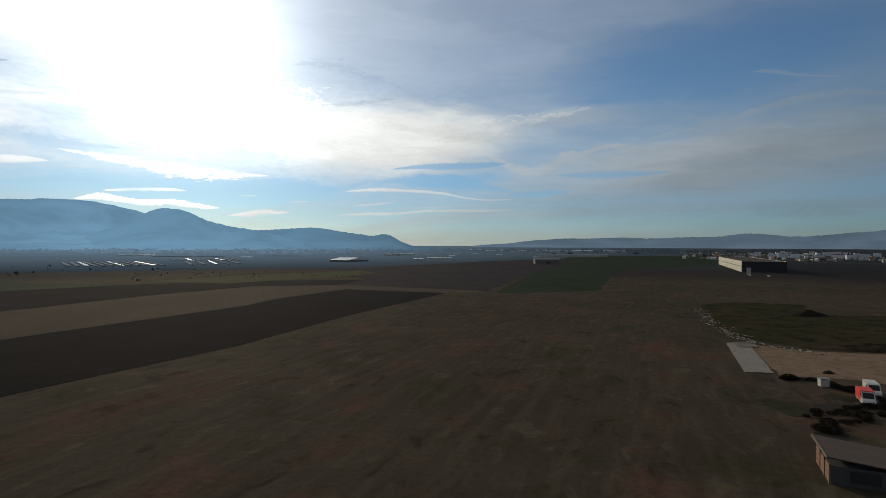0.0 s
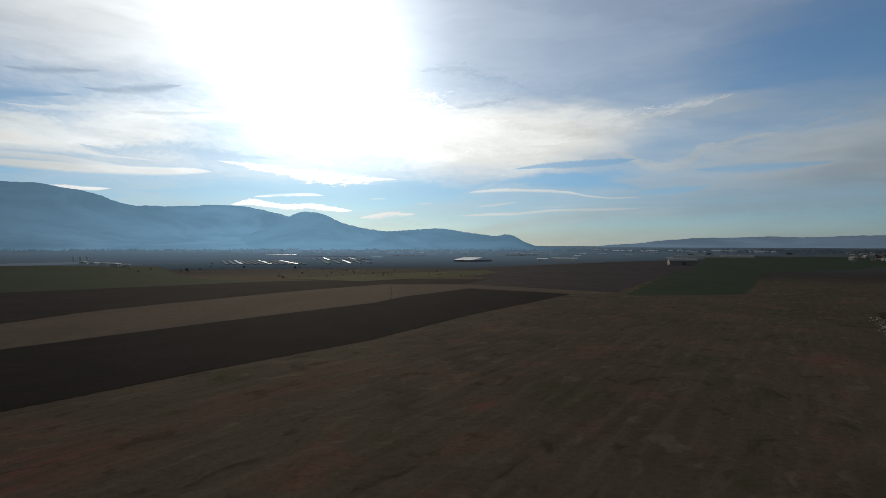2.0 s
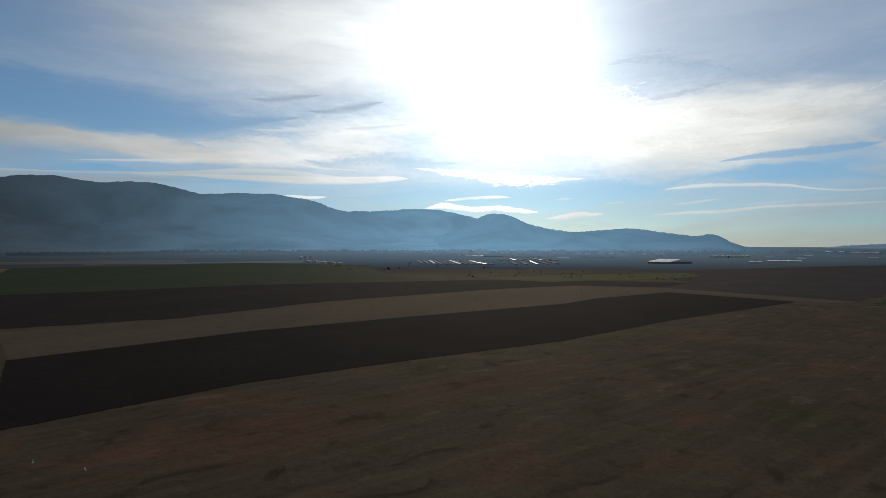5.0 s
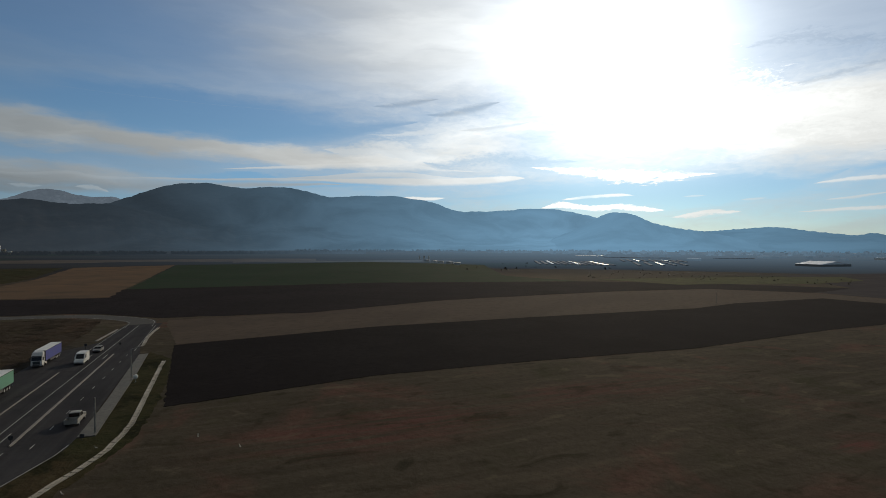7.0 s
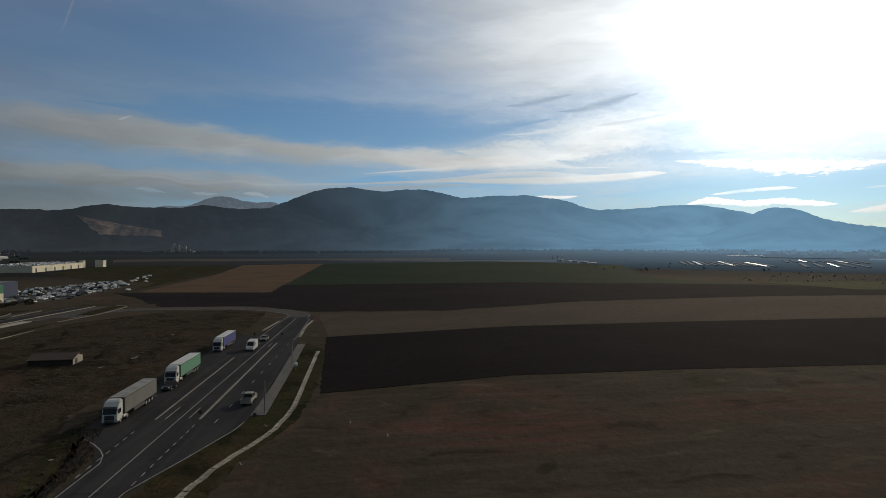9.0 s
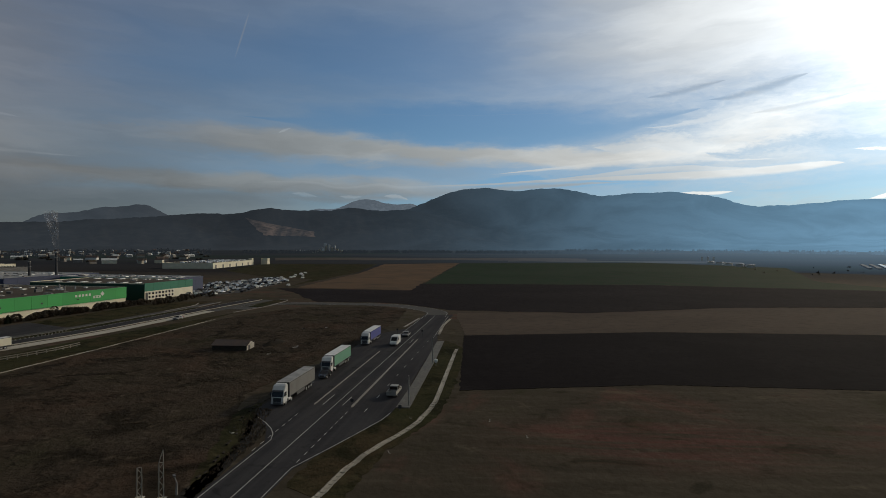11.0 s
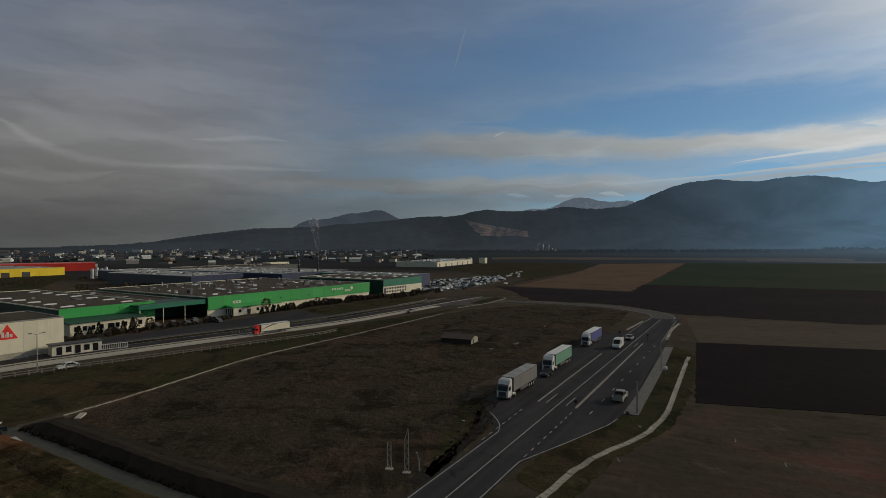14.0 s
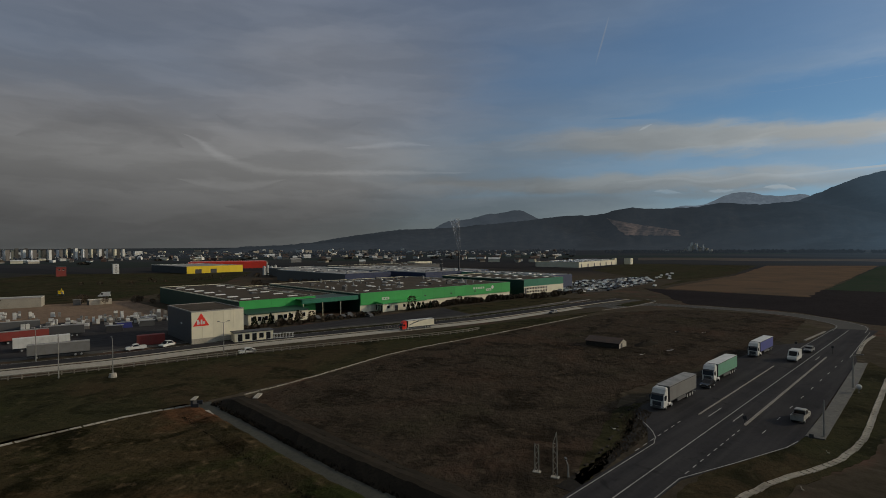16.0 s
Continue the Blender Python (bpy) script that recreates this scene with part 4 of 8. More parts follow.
for a, b in (((115, -6.6), (138, -5.4)),):
    part("traffic_island", strip_at([(a[0], a[1]), (b[0], b[1]), (b[0], b[1] + 0.6), (a[0], a[1] + 0.6)], -0.2, 0.25), "kerbstone", None, "short kerbed island at the end of the lay-by", "structure", "traffic island")

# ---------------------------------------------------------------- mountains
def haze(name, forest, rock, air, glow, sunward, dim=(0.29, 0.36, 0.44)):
    """Wooded slopes far off; the lit air before them is emission on the slopes, brighter towards the sun."""
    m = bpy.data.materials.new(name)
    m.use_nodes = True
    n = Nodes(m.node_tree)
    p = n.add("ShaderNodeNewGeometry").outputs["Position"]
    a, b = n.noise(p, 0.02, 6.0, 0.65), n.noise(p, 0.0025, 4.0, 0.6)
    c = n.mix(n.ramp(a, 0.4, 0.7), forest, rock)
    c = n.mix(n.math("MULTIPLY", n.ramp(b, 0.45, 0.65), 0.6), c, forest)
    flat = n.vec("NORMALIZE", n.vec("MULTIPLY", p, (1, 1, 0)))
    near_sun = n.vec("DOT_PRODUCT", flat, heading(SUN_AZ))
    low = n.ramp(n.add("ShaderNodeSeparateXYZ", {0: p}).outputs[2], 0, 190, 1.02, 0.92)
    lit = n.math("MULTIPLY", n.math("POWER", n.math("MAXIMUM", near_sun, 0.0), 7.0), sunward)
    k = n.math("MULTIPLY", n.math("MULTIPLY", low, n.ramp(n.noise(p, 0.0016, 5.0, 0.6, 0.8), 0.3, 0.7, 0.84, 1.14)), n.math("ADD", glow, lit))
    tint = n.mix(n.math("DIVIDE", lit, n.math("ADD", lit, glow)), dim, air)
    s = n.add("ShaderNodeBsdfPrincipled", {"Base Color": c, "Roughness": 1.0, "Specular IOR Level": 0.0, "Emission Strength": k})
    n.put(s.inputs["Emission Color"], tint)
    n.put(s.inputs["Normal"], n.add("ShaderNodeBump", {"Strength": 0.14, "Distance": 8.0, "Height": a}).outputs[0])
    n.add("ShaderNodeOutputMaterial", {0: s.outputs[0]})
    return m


def ridge(name, material, distance, depth, hills, label, az0, az1, power=2.0, rough=0.035, seed=0, step=0.22):
    """A range of hills: each hill is azimuth, height of its top in degrees above the horizon, half width in degrees."""
    cols, rows = int((az1 - az0) / step) + 1, 16
    verts, faces = [], []
    for i in range(cols):
        az = az0 + i * step
        top = sum((e * math.exp(-0.5 * ((az - a) / w) ** power if power == 2 else -abs((az - a) / w) ** power)) ** 5 for a, e, w in hills) ** 0.2
        fade = min(1, (az - az0) / 7, (az1 - az) / 4)
        for j in range(rows):
            f = j / (rows - 1)
            r = distance - depth + depth * f
            q = Vector((az * 0.35 + seed * 9.7, f * 2.2, seed))
            spur = noise.fractal(q * 1.6, 0.9, 2.0, 6)
            crest = 1 + rough * noise.fractal(Vector((az * 0.45, seed * 3.1, 0)), 1.1, 2.0, 4)
            rise = f ** 1.25
            h = (r * math.tan(radians(max(top, 0))) + 30) * rise * (crest if j == rows - 1 else 1 - 0.16 * (1 - f) + 0.16 * spur * (1 - f) * 2)
            h += random.Random(i * 31 + j + seed).uniform(-1.5, 3) * f
            v = heading(az, r)
            verts.append((v.x, v.y, max(-4, h * max(fade, 0) - 4 * (j == 0))))
    for i in range(cols - 1):
        for j in range(rows - 1):
            k = i * rows + j
            faces.append((k, k + 1, k + rows + 1, k + rows))
    me = bpy.data.meshes.new(name)
    me.from_pydata(verts, [], faces)
    me.polygons.foreach_set("use_smooth", [True] * len(faces))
    me.materials.append(material)
    return tagged(new(name, me), label, "mountain", "mountains round the plain", "structure")


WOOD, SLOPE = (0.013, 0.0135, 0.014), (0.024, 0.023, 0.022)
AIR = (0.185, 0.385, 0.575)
# far walls and roofs that glow with the haze in front of them
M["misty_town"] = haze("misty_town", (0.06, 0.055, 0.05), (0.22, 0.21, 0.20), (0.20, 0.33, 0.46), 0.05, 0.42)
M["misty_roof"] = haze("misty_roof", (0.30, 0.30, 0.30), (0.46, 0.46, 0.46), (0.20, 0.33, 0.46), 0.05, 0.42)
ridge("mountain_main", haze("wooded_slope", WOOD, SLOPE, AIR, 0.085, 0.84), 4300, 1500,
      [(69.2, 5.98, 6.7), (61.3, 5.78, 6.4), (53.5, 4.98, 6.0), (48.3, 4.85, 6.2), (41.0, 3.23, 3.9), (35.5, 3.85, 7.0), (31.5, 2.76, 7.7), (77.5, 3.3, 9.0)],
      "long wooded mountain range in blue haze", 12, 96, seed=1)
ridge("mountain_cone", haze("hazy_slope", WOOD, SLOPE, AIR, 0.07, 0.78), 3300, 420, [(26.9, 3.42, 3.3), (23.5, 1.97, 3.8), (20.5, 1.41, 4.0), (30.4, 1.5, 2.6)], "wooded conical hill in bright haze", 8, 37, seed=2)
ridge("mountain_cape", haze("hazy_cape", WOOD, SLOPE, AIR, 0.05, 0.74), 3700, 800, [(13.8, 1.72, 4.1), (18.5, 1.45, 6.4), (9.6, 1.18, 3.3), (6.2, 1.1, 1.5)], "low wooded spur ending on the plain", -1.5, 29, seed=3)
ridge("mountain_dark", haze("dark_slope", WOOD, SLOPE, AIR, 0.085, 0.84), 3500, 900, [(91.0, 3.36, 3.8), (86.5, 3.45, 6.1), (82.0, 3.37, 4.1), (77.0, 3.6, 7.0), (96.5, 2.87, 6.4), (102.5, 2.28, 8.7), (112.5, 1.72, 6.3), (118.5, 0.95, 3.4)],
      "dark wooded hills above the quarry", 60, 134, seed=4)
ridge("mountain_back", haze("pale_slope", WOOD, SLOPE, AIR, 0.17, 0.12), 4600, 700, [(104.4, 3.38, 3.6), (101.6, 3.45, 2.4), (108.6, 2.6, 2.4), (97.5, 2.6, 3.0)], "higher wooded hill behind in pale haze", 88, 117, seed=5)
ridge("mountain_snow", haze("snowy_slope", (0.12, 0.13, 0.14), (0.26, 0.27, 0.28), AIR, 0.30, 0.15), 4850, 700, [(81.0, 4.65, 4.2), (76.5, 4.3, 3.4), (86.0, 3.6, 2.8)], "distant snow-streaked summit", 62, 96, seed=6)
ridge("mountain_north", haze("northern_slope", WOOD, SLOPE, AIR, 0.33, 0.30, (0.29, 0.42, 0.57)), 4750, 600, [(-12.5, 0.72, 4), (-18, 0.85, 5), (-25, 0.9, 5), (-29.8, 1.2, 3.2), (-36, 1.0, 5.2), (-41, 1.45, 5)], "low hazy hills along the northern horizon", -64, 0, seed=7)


# the furthest plain before the mountains; its mist is emission that grows with distance and sunward
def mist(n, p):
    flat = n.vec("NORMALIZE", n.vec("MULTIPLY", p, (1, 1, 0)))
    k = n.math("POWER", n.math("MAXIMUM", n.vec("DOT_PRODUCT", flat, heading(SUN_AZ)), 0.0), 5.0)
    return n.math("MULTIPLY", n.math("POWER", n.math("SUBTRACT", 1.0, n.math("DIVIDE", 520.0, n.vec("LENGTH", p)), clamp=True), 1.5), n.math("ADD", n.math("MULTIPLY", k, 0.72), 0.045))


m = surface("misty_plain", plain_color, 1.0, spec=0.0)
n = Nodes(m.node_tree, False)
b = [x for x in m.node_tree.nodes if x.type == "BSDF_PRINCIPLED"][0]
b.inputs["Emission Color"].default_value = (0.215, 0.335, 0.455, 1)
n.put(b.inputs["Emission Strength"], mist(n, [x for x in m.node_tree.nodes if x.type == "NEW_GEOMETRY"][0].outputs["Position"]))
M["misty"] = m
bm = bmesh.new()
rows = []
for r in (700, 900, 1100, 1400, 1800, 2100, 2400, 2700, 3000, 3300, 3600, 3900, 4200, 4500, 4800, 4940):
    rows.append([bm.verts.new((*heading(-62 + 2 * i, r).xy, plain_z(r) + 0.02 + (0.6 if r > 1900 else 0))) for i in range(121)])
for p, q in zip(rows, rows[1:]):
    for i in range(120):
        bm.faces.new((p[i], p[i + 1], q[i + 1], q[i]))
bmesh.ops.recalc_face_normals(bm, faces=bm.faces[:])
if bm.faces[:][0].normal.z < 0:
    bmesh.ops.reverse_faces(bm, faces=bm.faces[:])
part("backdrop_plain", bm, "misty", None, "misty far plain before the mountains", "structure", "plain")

# stubble strips with the hazy air put in as emission
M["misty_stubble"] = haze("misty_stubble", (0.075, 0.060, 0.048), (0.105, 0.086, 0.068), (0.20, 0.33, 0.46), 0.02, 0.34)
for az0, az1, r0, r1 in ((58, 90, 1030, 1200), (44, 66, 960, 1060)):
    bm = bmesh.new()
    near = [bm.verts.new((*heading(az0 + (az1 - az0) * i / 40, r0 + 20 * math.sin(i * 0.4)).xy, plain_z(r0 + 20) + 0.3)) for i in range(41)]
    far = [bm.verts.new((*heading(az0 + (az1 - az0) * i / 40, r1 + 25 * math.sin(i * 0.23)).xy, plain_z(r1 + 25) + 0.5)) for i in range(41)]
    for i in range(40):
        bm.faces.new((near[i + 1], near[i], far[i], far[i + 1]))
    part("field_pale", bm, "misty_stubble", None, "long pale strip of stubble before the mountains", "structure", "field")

# ---------------------------------------------------------------- factory and depots
def window(parent, x, y, z, w, h, facing="y", frame_mat="white"):
    """A window with a frame and a dark pane, set into a wall that faces -y or -x."""
    f = bmesh.new()
    t, k = 0.09, 0.06
    for a0, a1, b0, b1 in ((x - w / 2, x + w / 2, z, z + t), (x - w / 2, x + w / 2, z + h - t, z + h), (x - w / 2, x - w / 2 + t, z + t, z + h - t), (x + w / 2 - t, x + w / 2, z + t, z + h - t)):
        box(f, a0, a1, y - k, y + 0.04, b0, b1)
    g = boxed(x - w / 2 + t, x + w / 2 - t, y - 0.02, y + 0.03, z + t, z + h - t)
    if facing == "x":
        m = Matrix(((0, 1, 0, 0), (1, 0, 0, 0), (0, 0, 1, 0), (0, 0, 0, 1)))
        for b in (f, g):
            bmesh.ops.transform(b, matrix=m, verts=b.verts[:])
            bmesh.ops.reverse_faces(b, faces=b.faces[:])
    fr = part("window", f, frame_mat, parent)
    part("pane", g, "glass", fr)


def hall(name, m, w, d, h, upper, lower, roof, label, base=0.0, side=None, panel=6.0, lights=0, category="building", group="", overhang=0.0):
    """A flat-roofed hall: cladding panels over a base course, parapet, roof deck and rooflights; the front faces -y."""
    b = thing(name, m, label, category, group)
    body = bmesh.new()
    box(body, 0, w, 0, d, 0, h - 0.25)
    part("wall", body, side or upper, b)
    n = max(1, round(w / panel))
    for i in range(n):
        part("panel", boxed(i * w / n + 0.03, (i + 1) * w / n - 0.03, -0.12 - overhang, -0.004, base, h - 0.02), upper, b)
    if base > 0.2:
        part("base_course", boxed(0.0, w, -0.1, -0.004, 0, base - 0.03), lower, b)
    part("roof", boxed(0.3, w - 0.3, 0.3, d - 0.3, h - 0.25, h - 0.12), roof, b)
    rim = bmesh.new()
    part("front_parapet", boxed(-0.05, w + 0.05, -0.16 - overhang, 0.28, h - 0.24, h + 0.14), upper, b)
    for a in ((-0.05, w + 0.05, d - 0.28, d + 0.05), (-0.05, 0.28, 0.3, d - 0.3), (w - 0.28, w + 0.05, 0.3, d - 0.3)):
        box(rim, a[0], a[1], a[2], a[3], h - 0.24, h + 0.14)
    # pale rim colour gives the sunlit look of the back and side edges
    part("parapet", rim, "cream" if roof == "roof" else "white", b)
    rng = random.Random(len(name) + int(w))
    if name == "factory_hall" and w < 40:
        for i in range(14):                   # rooflights in two rows
            x, y = 4 + (w - 12) * (i % 2), 8 + (d - 16) * (i // 2) / 6.5
            part("rooflight", boxed(x, x + 4.2, y, y + 1.6, h - 0.12, h + 0.25, 0.0, (0.2, 0.2, 0.2, 0.2)), "white", b)
        lights = 4
    for i in range(lights):
        x, y = rng.uniform(3, w - 6), rng.uniform(4, d - 6)
        part("rooflight", boxed(x, x + rng.choice((1.2, 2.4)), y, y + rng.choice((1.5, 4.0)), h - 0.12, h + rng.uniform(0.1, 0.4), 0.0, (0.15, 0.15, 0.15, 0.15)), ("white", "pale_roof", "grey")[rng.randrange(3)], b)
    return b


FACT = 151.8
FO = Vector((-213.8, -115.6, 0))


def fact(x, y, z=0.0):
    v = pose(0, 0, 0, 0, 0, FACT) @ Vector((x, y, z)) + FO
    return pose(v.x, v.y, v.z, 0, 0, FACT)


g1 = hall("factory_hall", fact(0, 0), 98, 90, 8.1, "green_wall", "cream", "roof", "long bright green metal factory hall with cream base", 3.0, "dark_green", 7.0, 70, overhang=0.5)
for x in (13.2, 80.5):
    part("sign", boxed(x - 2.0, x + 2.0, -0.74, -0.63, 4.6, 5.7), "white", g1, "lit white rectangular sign on the cladding")
    part("sign_mark", boxed(x - 1.1, x - 0.4, -0.76, -0.745, 4.85, 5.45), "green_wall", g1)
    part("sign_mark", boxed(x + 0.4, x + 1.1, -0.76, -0.745, 4.85, 5.45), "green_wall", g1)
for i in range(5):
    part("letter_bar", boxed(76.6 - 1.75 * i - 0.5, 76.6 - 1.75 * i + 0.5, -0.68, -0.63, 5.9, 6.9), "white", g1)
bm = bmesh.new()
tube(bm, (0, 0, 0), (0, 0, 0.06), 1.1, 1.1, 4)
bmesh.ops.transform(bm, matrix=pose(83.6, -0.63, 6.3, 90, 0, 0), verts=bm.verts[:])
part("emblem", bm, "white", g1, "pale lozenge emblem")
for i in range(3):
    part("vent", boxed(36 + 17 * i, 36.9 + 17 * i, -0.7, -0.63, 4.6, 5.2), "dark", g1)
rng = random.Random(5)
for i in range(26):                       # exhausts and boxes on the roof
    x, y = rng.uniform(8, 90), rng.uniform(12, 80)
    if i % 2:
        part("exhaust_pipe", tube(bmesh.new(), (x, y, 7.95), (x, y, 7.95 + rng.uniform(1.0, 2.4)), 0.35, 0.3, 8), "steel", g1)
    else:
        part("roof_unit", boxed(x, x + rng.uniform(1, 3), y, y + rng.uniform(1, 2.5), 7.97, 7.97 + rng.uniform(0.7, 1.5), 0.08), "grey", g1)

off1 = thing("office_wing", fact(8, -5.8), "low cream office wing under a green sheet roof", "building")
part("wall", boxed(0, 24, 0, 5.2, 0, 3.4), "cream", off1)
part("roof", profile(bmesh.new(), [(-0.6, 3.42), (-0.6, 3.7), (5.25, 4.3), (5.25, 3.42)], -0.6, 24.5), "green_wall", off1)
for i in range(5):
    if i not in (1,):
        window(off1, 3.0 + 4.4 * i, -0.004, 1.2, 1.5, 1.4)
for i in range(4):
    window(off1, 0.9 + 1.25 * i, -0.004, 0.3, 1.1, 2.6, "x")
part("door", boxed(6.6, 8.2, -0.07, 0.02, 0.05, 2.3), "dark", off1)

gate = thing("loading_canopy", fact(-27, 0.5), "teal loading canopy on slim steel posts", "canopy")
part("beam", boxed(0, 26.4, -0.4, 0.5, 5.7, 7.4), "teal_wall", gate)
part("deck", boxed(0, 26.4, 0.52, 16, 6.9, 7.2), "dark_green", gate)
for x in (0.6, 9.3, 17.8):
    part("post", tube(bmesh.new(), (x, 0, 0), (x, 0, 5.72), 0.16, 0.16, 8), "cream", gate)
part("back_wall", boxed(0, 26.4, 16.02, 16.4, 0, 7.2), "dark_green", gate)

hall("factory_hall", fact(-50, 6), 32, 106, 7.9, "green_wall", "cream", "roof", "green metal factory hall, its side wall coloured dark for shade", 2.2, "dark_green", 6.4, 18)
link = hall("factory_link", fact(-17.7, 17.5), 17.4, 80, 6.9, "dark_green", "cream", "roof", "lower dark green hall between two green halls", 0, "dark_green", 6.0, 6)
off0 = thing("office_wing", fact(-51, -4.5), "cream office wing with a row of windows and green roof", "building")
part("wall", boxed(0, 24, 0, 10.3, 0, 3.9), "cream", off0)
part("roof", profile(bmesh.new(), [(-0.5, 3.92), (-0.5, 4.15), (10.4, 4.8), (10.4, 3.92)], -0.5, 24.5), "dark_green", off0)
for i in range(9):
    window(off0, 1.8 + 2.55 * i, -0.004, 1.3, 1.4, 1.7)

g2 = hall("factory_hall", fact(113, 2), 38, 70, 8.6, "teal_wall", "cream", "roof", "teal green factory hall with cream windowed base", 4.6, "dark_green", 6.2, 16)
for i in range(8):
    for z in (0.9, 2.8):
        window(g2, 3.4 + 2.5 * i, -0.11, z, 1.5, 1.2)
part("door", boxed(0.5, 2.2, -0.16, -0.11, 0.05, 3.9), "dark", g2)
hall("warehouse", fact(76, 134), 40, 110, 9.0, "navy", "grey", "pale_roof", "grey-roofed navy warehouse behind the green halls", 0, "grey", 8.0, 50)
hall("warehouse", fact(122, 100), 66, 140, 9.3, "navy", "grey", "pale_roof", "large navy blue warehouse with a pale roof", 0, "navy", 8.0, 90)
hall("warehouse", fact(156, 14), 22, 84, 8.8, "navy", "grey", "pale_roof", "long navy warehouse with a pale sheet-metal roof", 0, "teal_wall", 8.0, 50)
hall("warehouse", fact(102, 258), 48, 60, 8.0, "grey", "grey", "pale_roof", "grey warehouse under a pale roof", 0, "grey", 8.0, 10)
hall("warehouse", fact(170, 262), 110, 60, 8.0, "grey", "grey", "roof", "grey warehouse with a dark flat roof", 0, "grey", 8.0, 16)
wb = hall("office_block", pose(-640, -268, 0, 0, 0, 155), 30, 14, 8.4, "cream", "cream", "roof", "cream office block with two rows of windows", 0, "cream", 10.0, 0)
for i in range(9):
    window(wb, 2.6 + 3.1 * i, -0.13, 5.0, 1.8, 1.5)
    window(wb, 2.6 + 3.1 * i, -0.13, 1.6, 1.8, 1.5)
wf = hall("car_depot", pose(-697, -70.5, 0, 0, 0, 162.3), 134, 60, 6.8, "cream", "cream", "roof", "long pale depot with cars parked on its roof", 0, "cream", 9.0, 0)
for i in range(6):
    part("door", boxed(6 + 21 * i, 10 + 21 * i, -0.17, -0.125, 0.05, 4.2), "grey", wf)
part("stair_tower", boxed(134.2, 139, 2, 7, 0, 9.0), "cream", wf)
hall("guard_house", pose(-829, -11, 0, 0, 0, 162), 11, 9, 8.6, "cream", "cream", "roof", "small pale tower house beside the depot", 0, "cream", 11, 0)

for x, y, h in ((-406, -133, 23.4), (-402, -146, 17.6)):
    st = thing("smokestack", pose(x, y, 0), "slim dark steel smokestack with a collar", "smokestack", "factory smokestacks")
    part("shaft", tube(bmesh.new(), (0, 0, 0), (0, 0, h), 0.85, 0.62, 12), "dark", st)
    part("collar", tube(bmesh.new(), (0, 0, h - 3.1), (0, 0, h - 2.8), 1.1, 1.1, 12), "steel", st)
    part("cap", tube(bmesh.new(), (0, 0, h), (0, 0, h + 0.4), 0.72, 0.72, 12), "steel", st)

smoke = bpy.data.materials.new("thin_smoke")
smoke.use_nodes = True
n = Nodes(smoke.node_tree)
p = n.add("ShaderNodeNewGeometry").outputs["Position"]
wisp = n.ramp(n.noise(n.vec("MULTIPLY", p, (1, 1, 0.35)), 0.35, 4.0, 0.6, 0.8), 0.40, 0.72, 0.0, 0.13)
n.add("ShaderNodeOutputMaterial", {0: n.add("ShaderNodeMixShader", {0: wisp, 1: n.add("ShaderNodeBsdfTransparent").outputs[0], 2: n.add("ShaderNodeBsdfDiffuse", {"Color": (0.62, 0.62, 0.64, 1)}).outputs[0]}).outputs[0]})
M["smoke"] = smoke
bm = bmesh.new()
for k in range(4):                        # nested, leaning tubes that widen as they rise
    last = None
    for j in range(15):
        f = j / 14
        r = (0.5 + 3.6 * f ** 0.8) * (1 - 0.2 * k)
        cx, cy = 3.0 * f * f + 0.9 * math.sin(5 * f + k), -2.0 * f * f + 0.7 * math.cos(4 * f + k)
        row = [bm.verts.new((cx + r * math.cos(a) * (1 + 0.25 * math.sin(3 * a + j + k)), cy + r * math.sin(a), 26 * f)) for a in (2 * math.pi * i / 14 for i in range(14))]
        if last:
            for i in range(14):
                bm.faces.new((last[i], last[(i + 1) % 14], row[(i + 1) % 14], row[i]))
        last = row
part("smoke_plume", bm, "smoke", None, "thin pale smoke rising from a factory stack", "stuff", "smoke").matrix_world = pose(-406, -133, 23.9)

# the pale store with the red triangle
store = thing("storage_building", pose(-130.8, -126.3, 0, 0, 0, 151), "tall windowless cream cube store with a red triangle sign", "building")
part("wall", boxed(0, 15.4, 0, 25, 0, 9.35), "grey", store, "grey side cladding")
for i in range(5):
    part("panel", boxed(3.08 * i + 0.015, 3.08 * (i + 1) - 0.015, -0.13, -0.004, 1.5, 9.6), "cream", store, "cream cladding panel")
part("base_course", boxed(0, 15.4, -0.1, -0.004, 0, 1.47), "concrete", store)
part("roof", boxed(0.3, 15.1, 0.3, 24.7, 9.35, 9.45), "roof", store)
rim = bmesh.new()
for a in ((-0.06, 15.46, -0.16, 0.26), (-0.06, 15.46, 24.74, 25.06), (-0.06, 0.28, 0.28, 24.7), (15.12, 15.46, 0.28, 24.7)):
    box(rim, *a, 9.36, 9.68)
part("parapet", rim, "pale_roof", store)
bm = bmesh.new()
v = [bm.verts.new(p) for p in ((0.4, -0.2, 5.2), (5.0, -0.2, 5.2), (2.7, -0.2, 9.0), (0.4, -0.135, 5.2), (5.0, -0.135, 5.2), (2.7, -0.135, 9.0))]
for q in ((0, 1, 2), (5, 4, 3), (0, 3, 4, 1), (1, 4, 5, 2), (2, 5, 3, 0)):
    bm.faces.new([v[i] for i in q])
tri = part("sign", bm, "signal", store, "red triangular company sign")
for i, (a, b) in enumerate(((1.5, 2.05), (2.2, 2.4), (2.55, 3.05), (3.2, 3.8))):
    part("letter_bar", boxed(a, b, -0.23, -0.205, 5.7, 7.1 if i in (0, 2) else 6.5), "white", tri)
part("wall_lamp", boxed(-0.25, 0.0, 9, 9.9, 5.2, 5.6), "lamp", store)
annex = thing("gatehouse", pose(-137.2, -116.2, 0, 0, 0, 144), "flat-roofed gatehouse with large dark windows", "building")
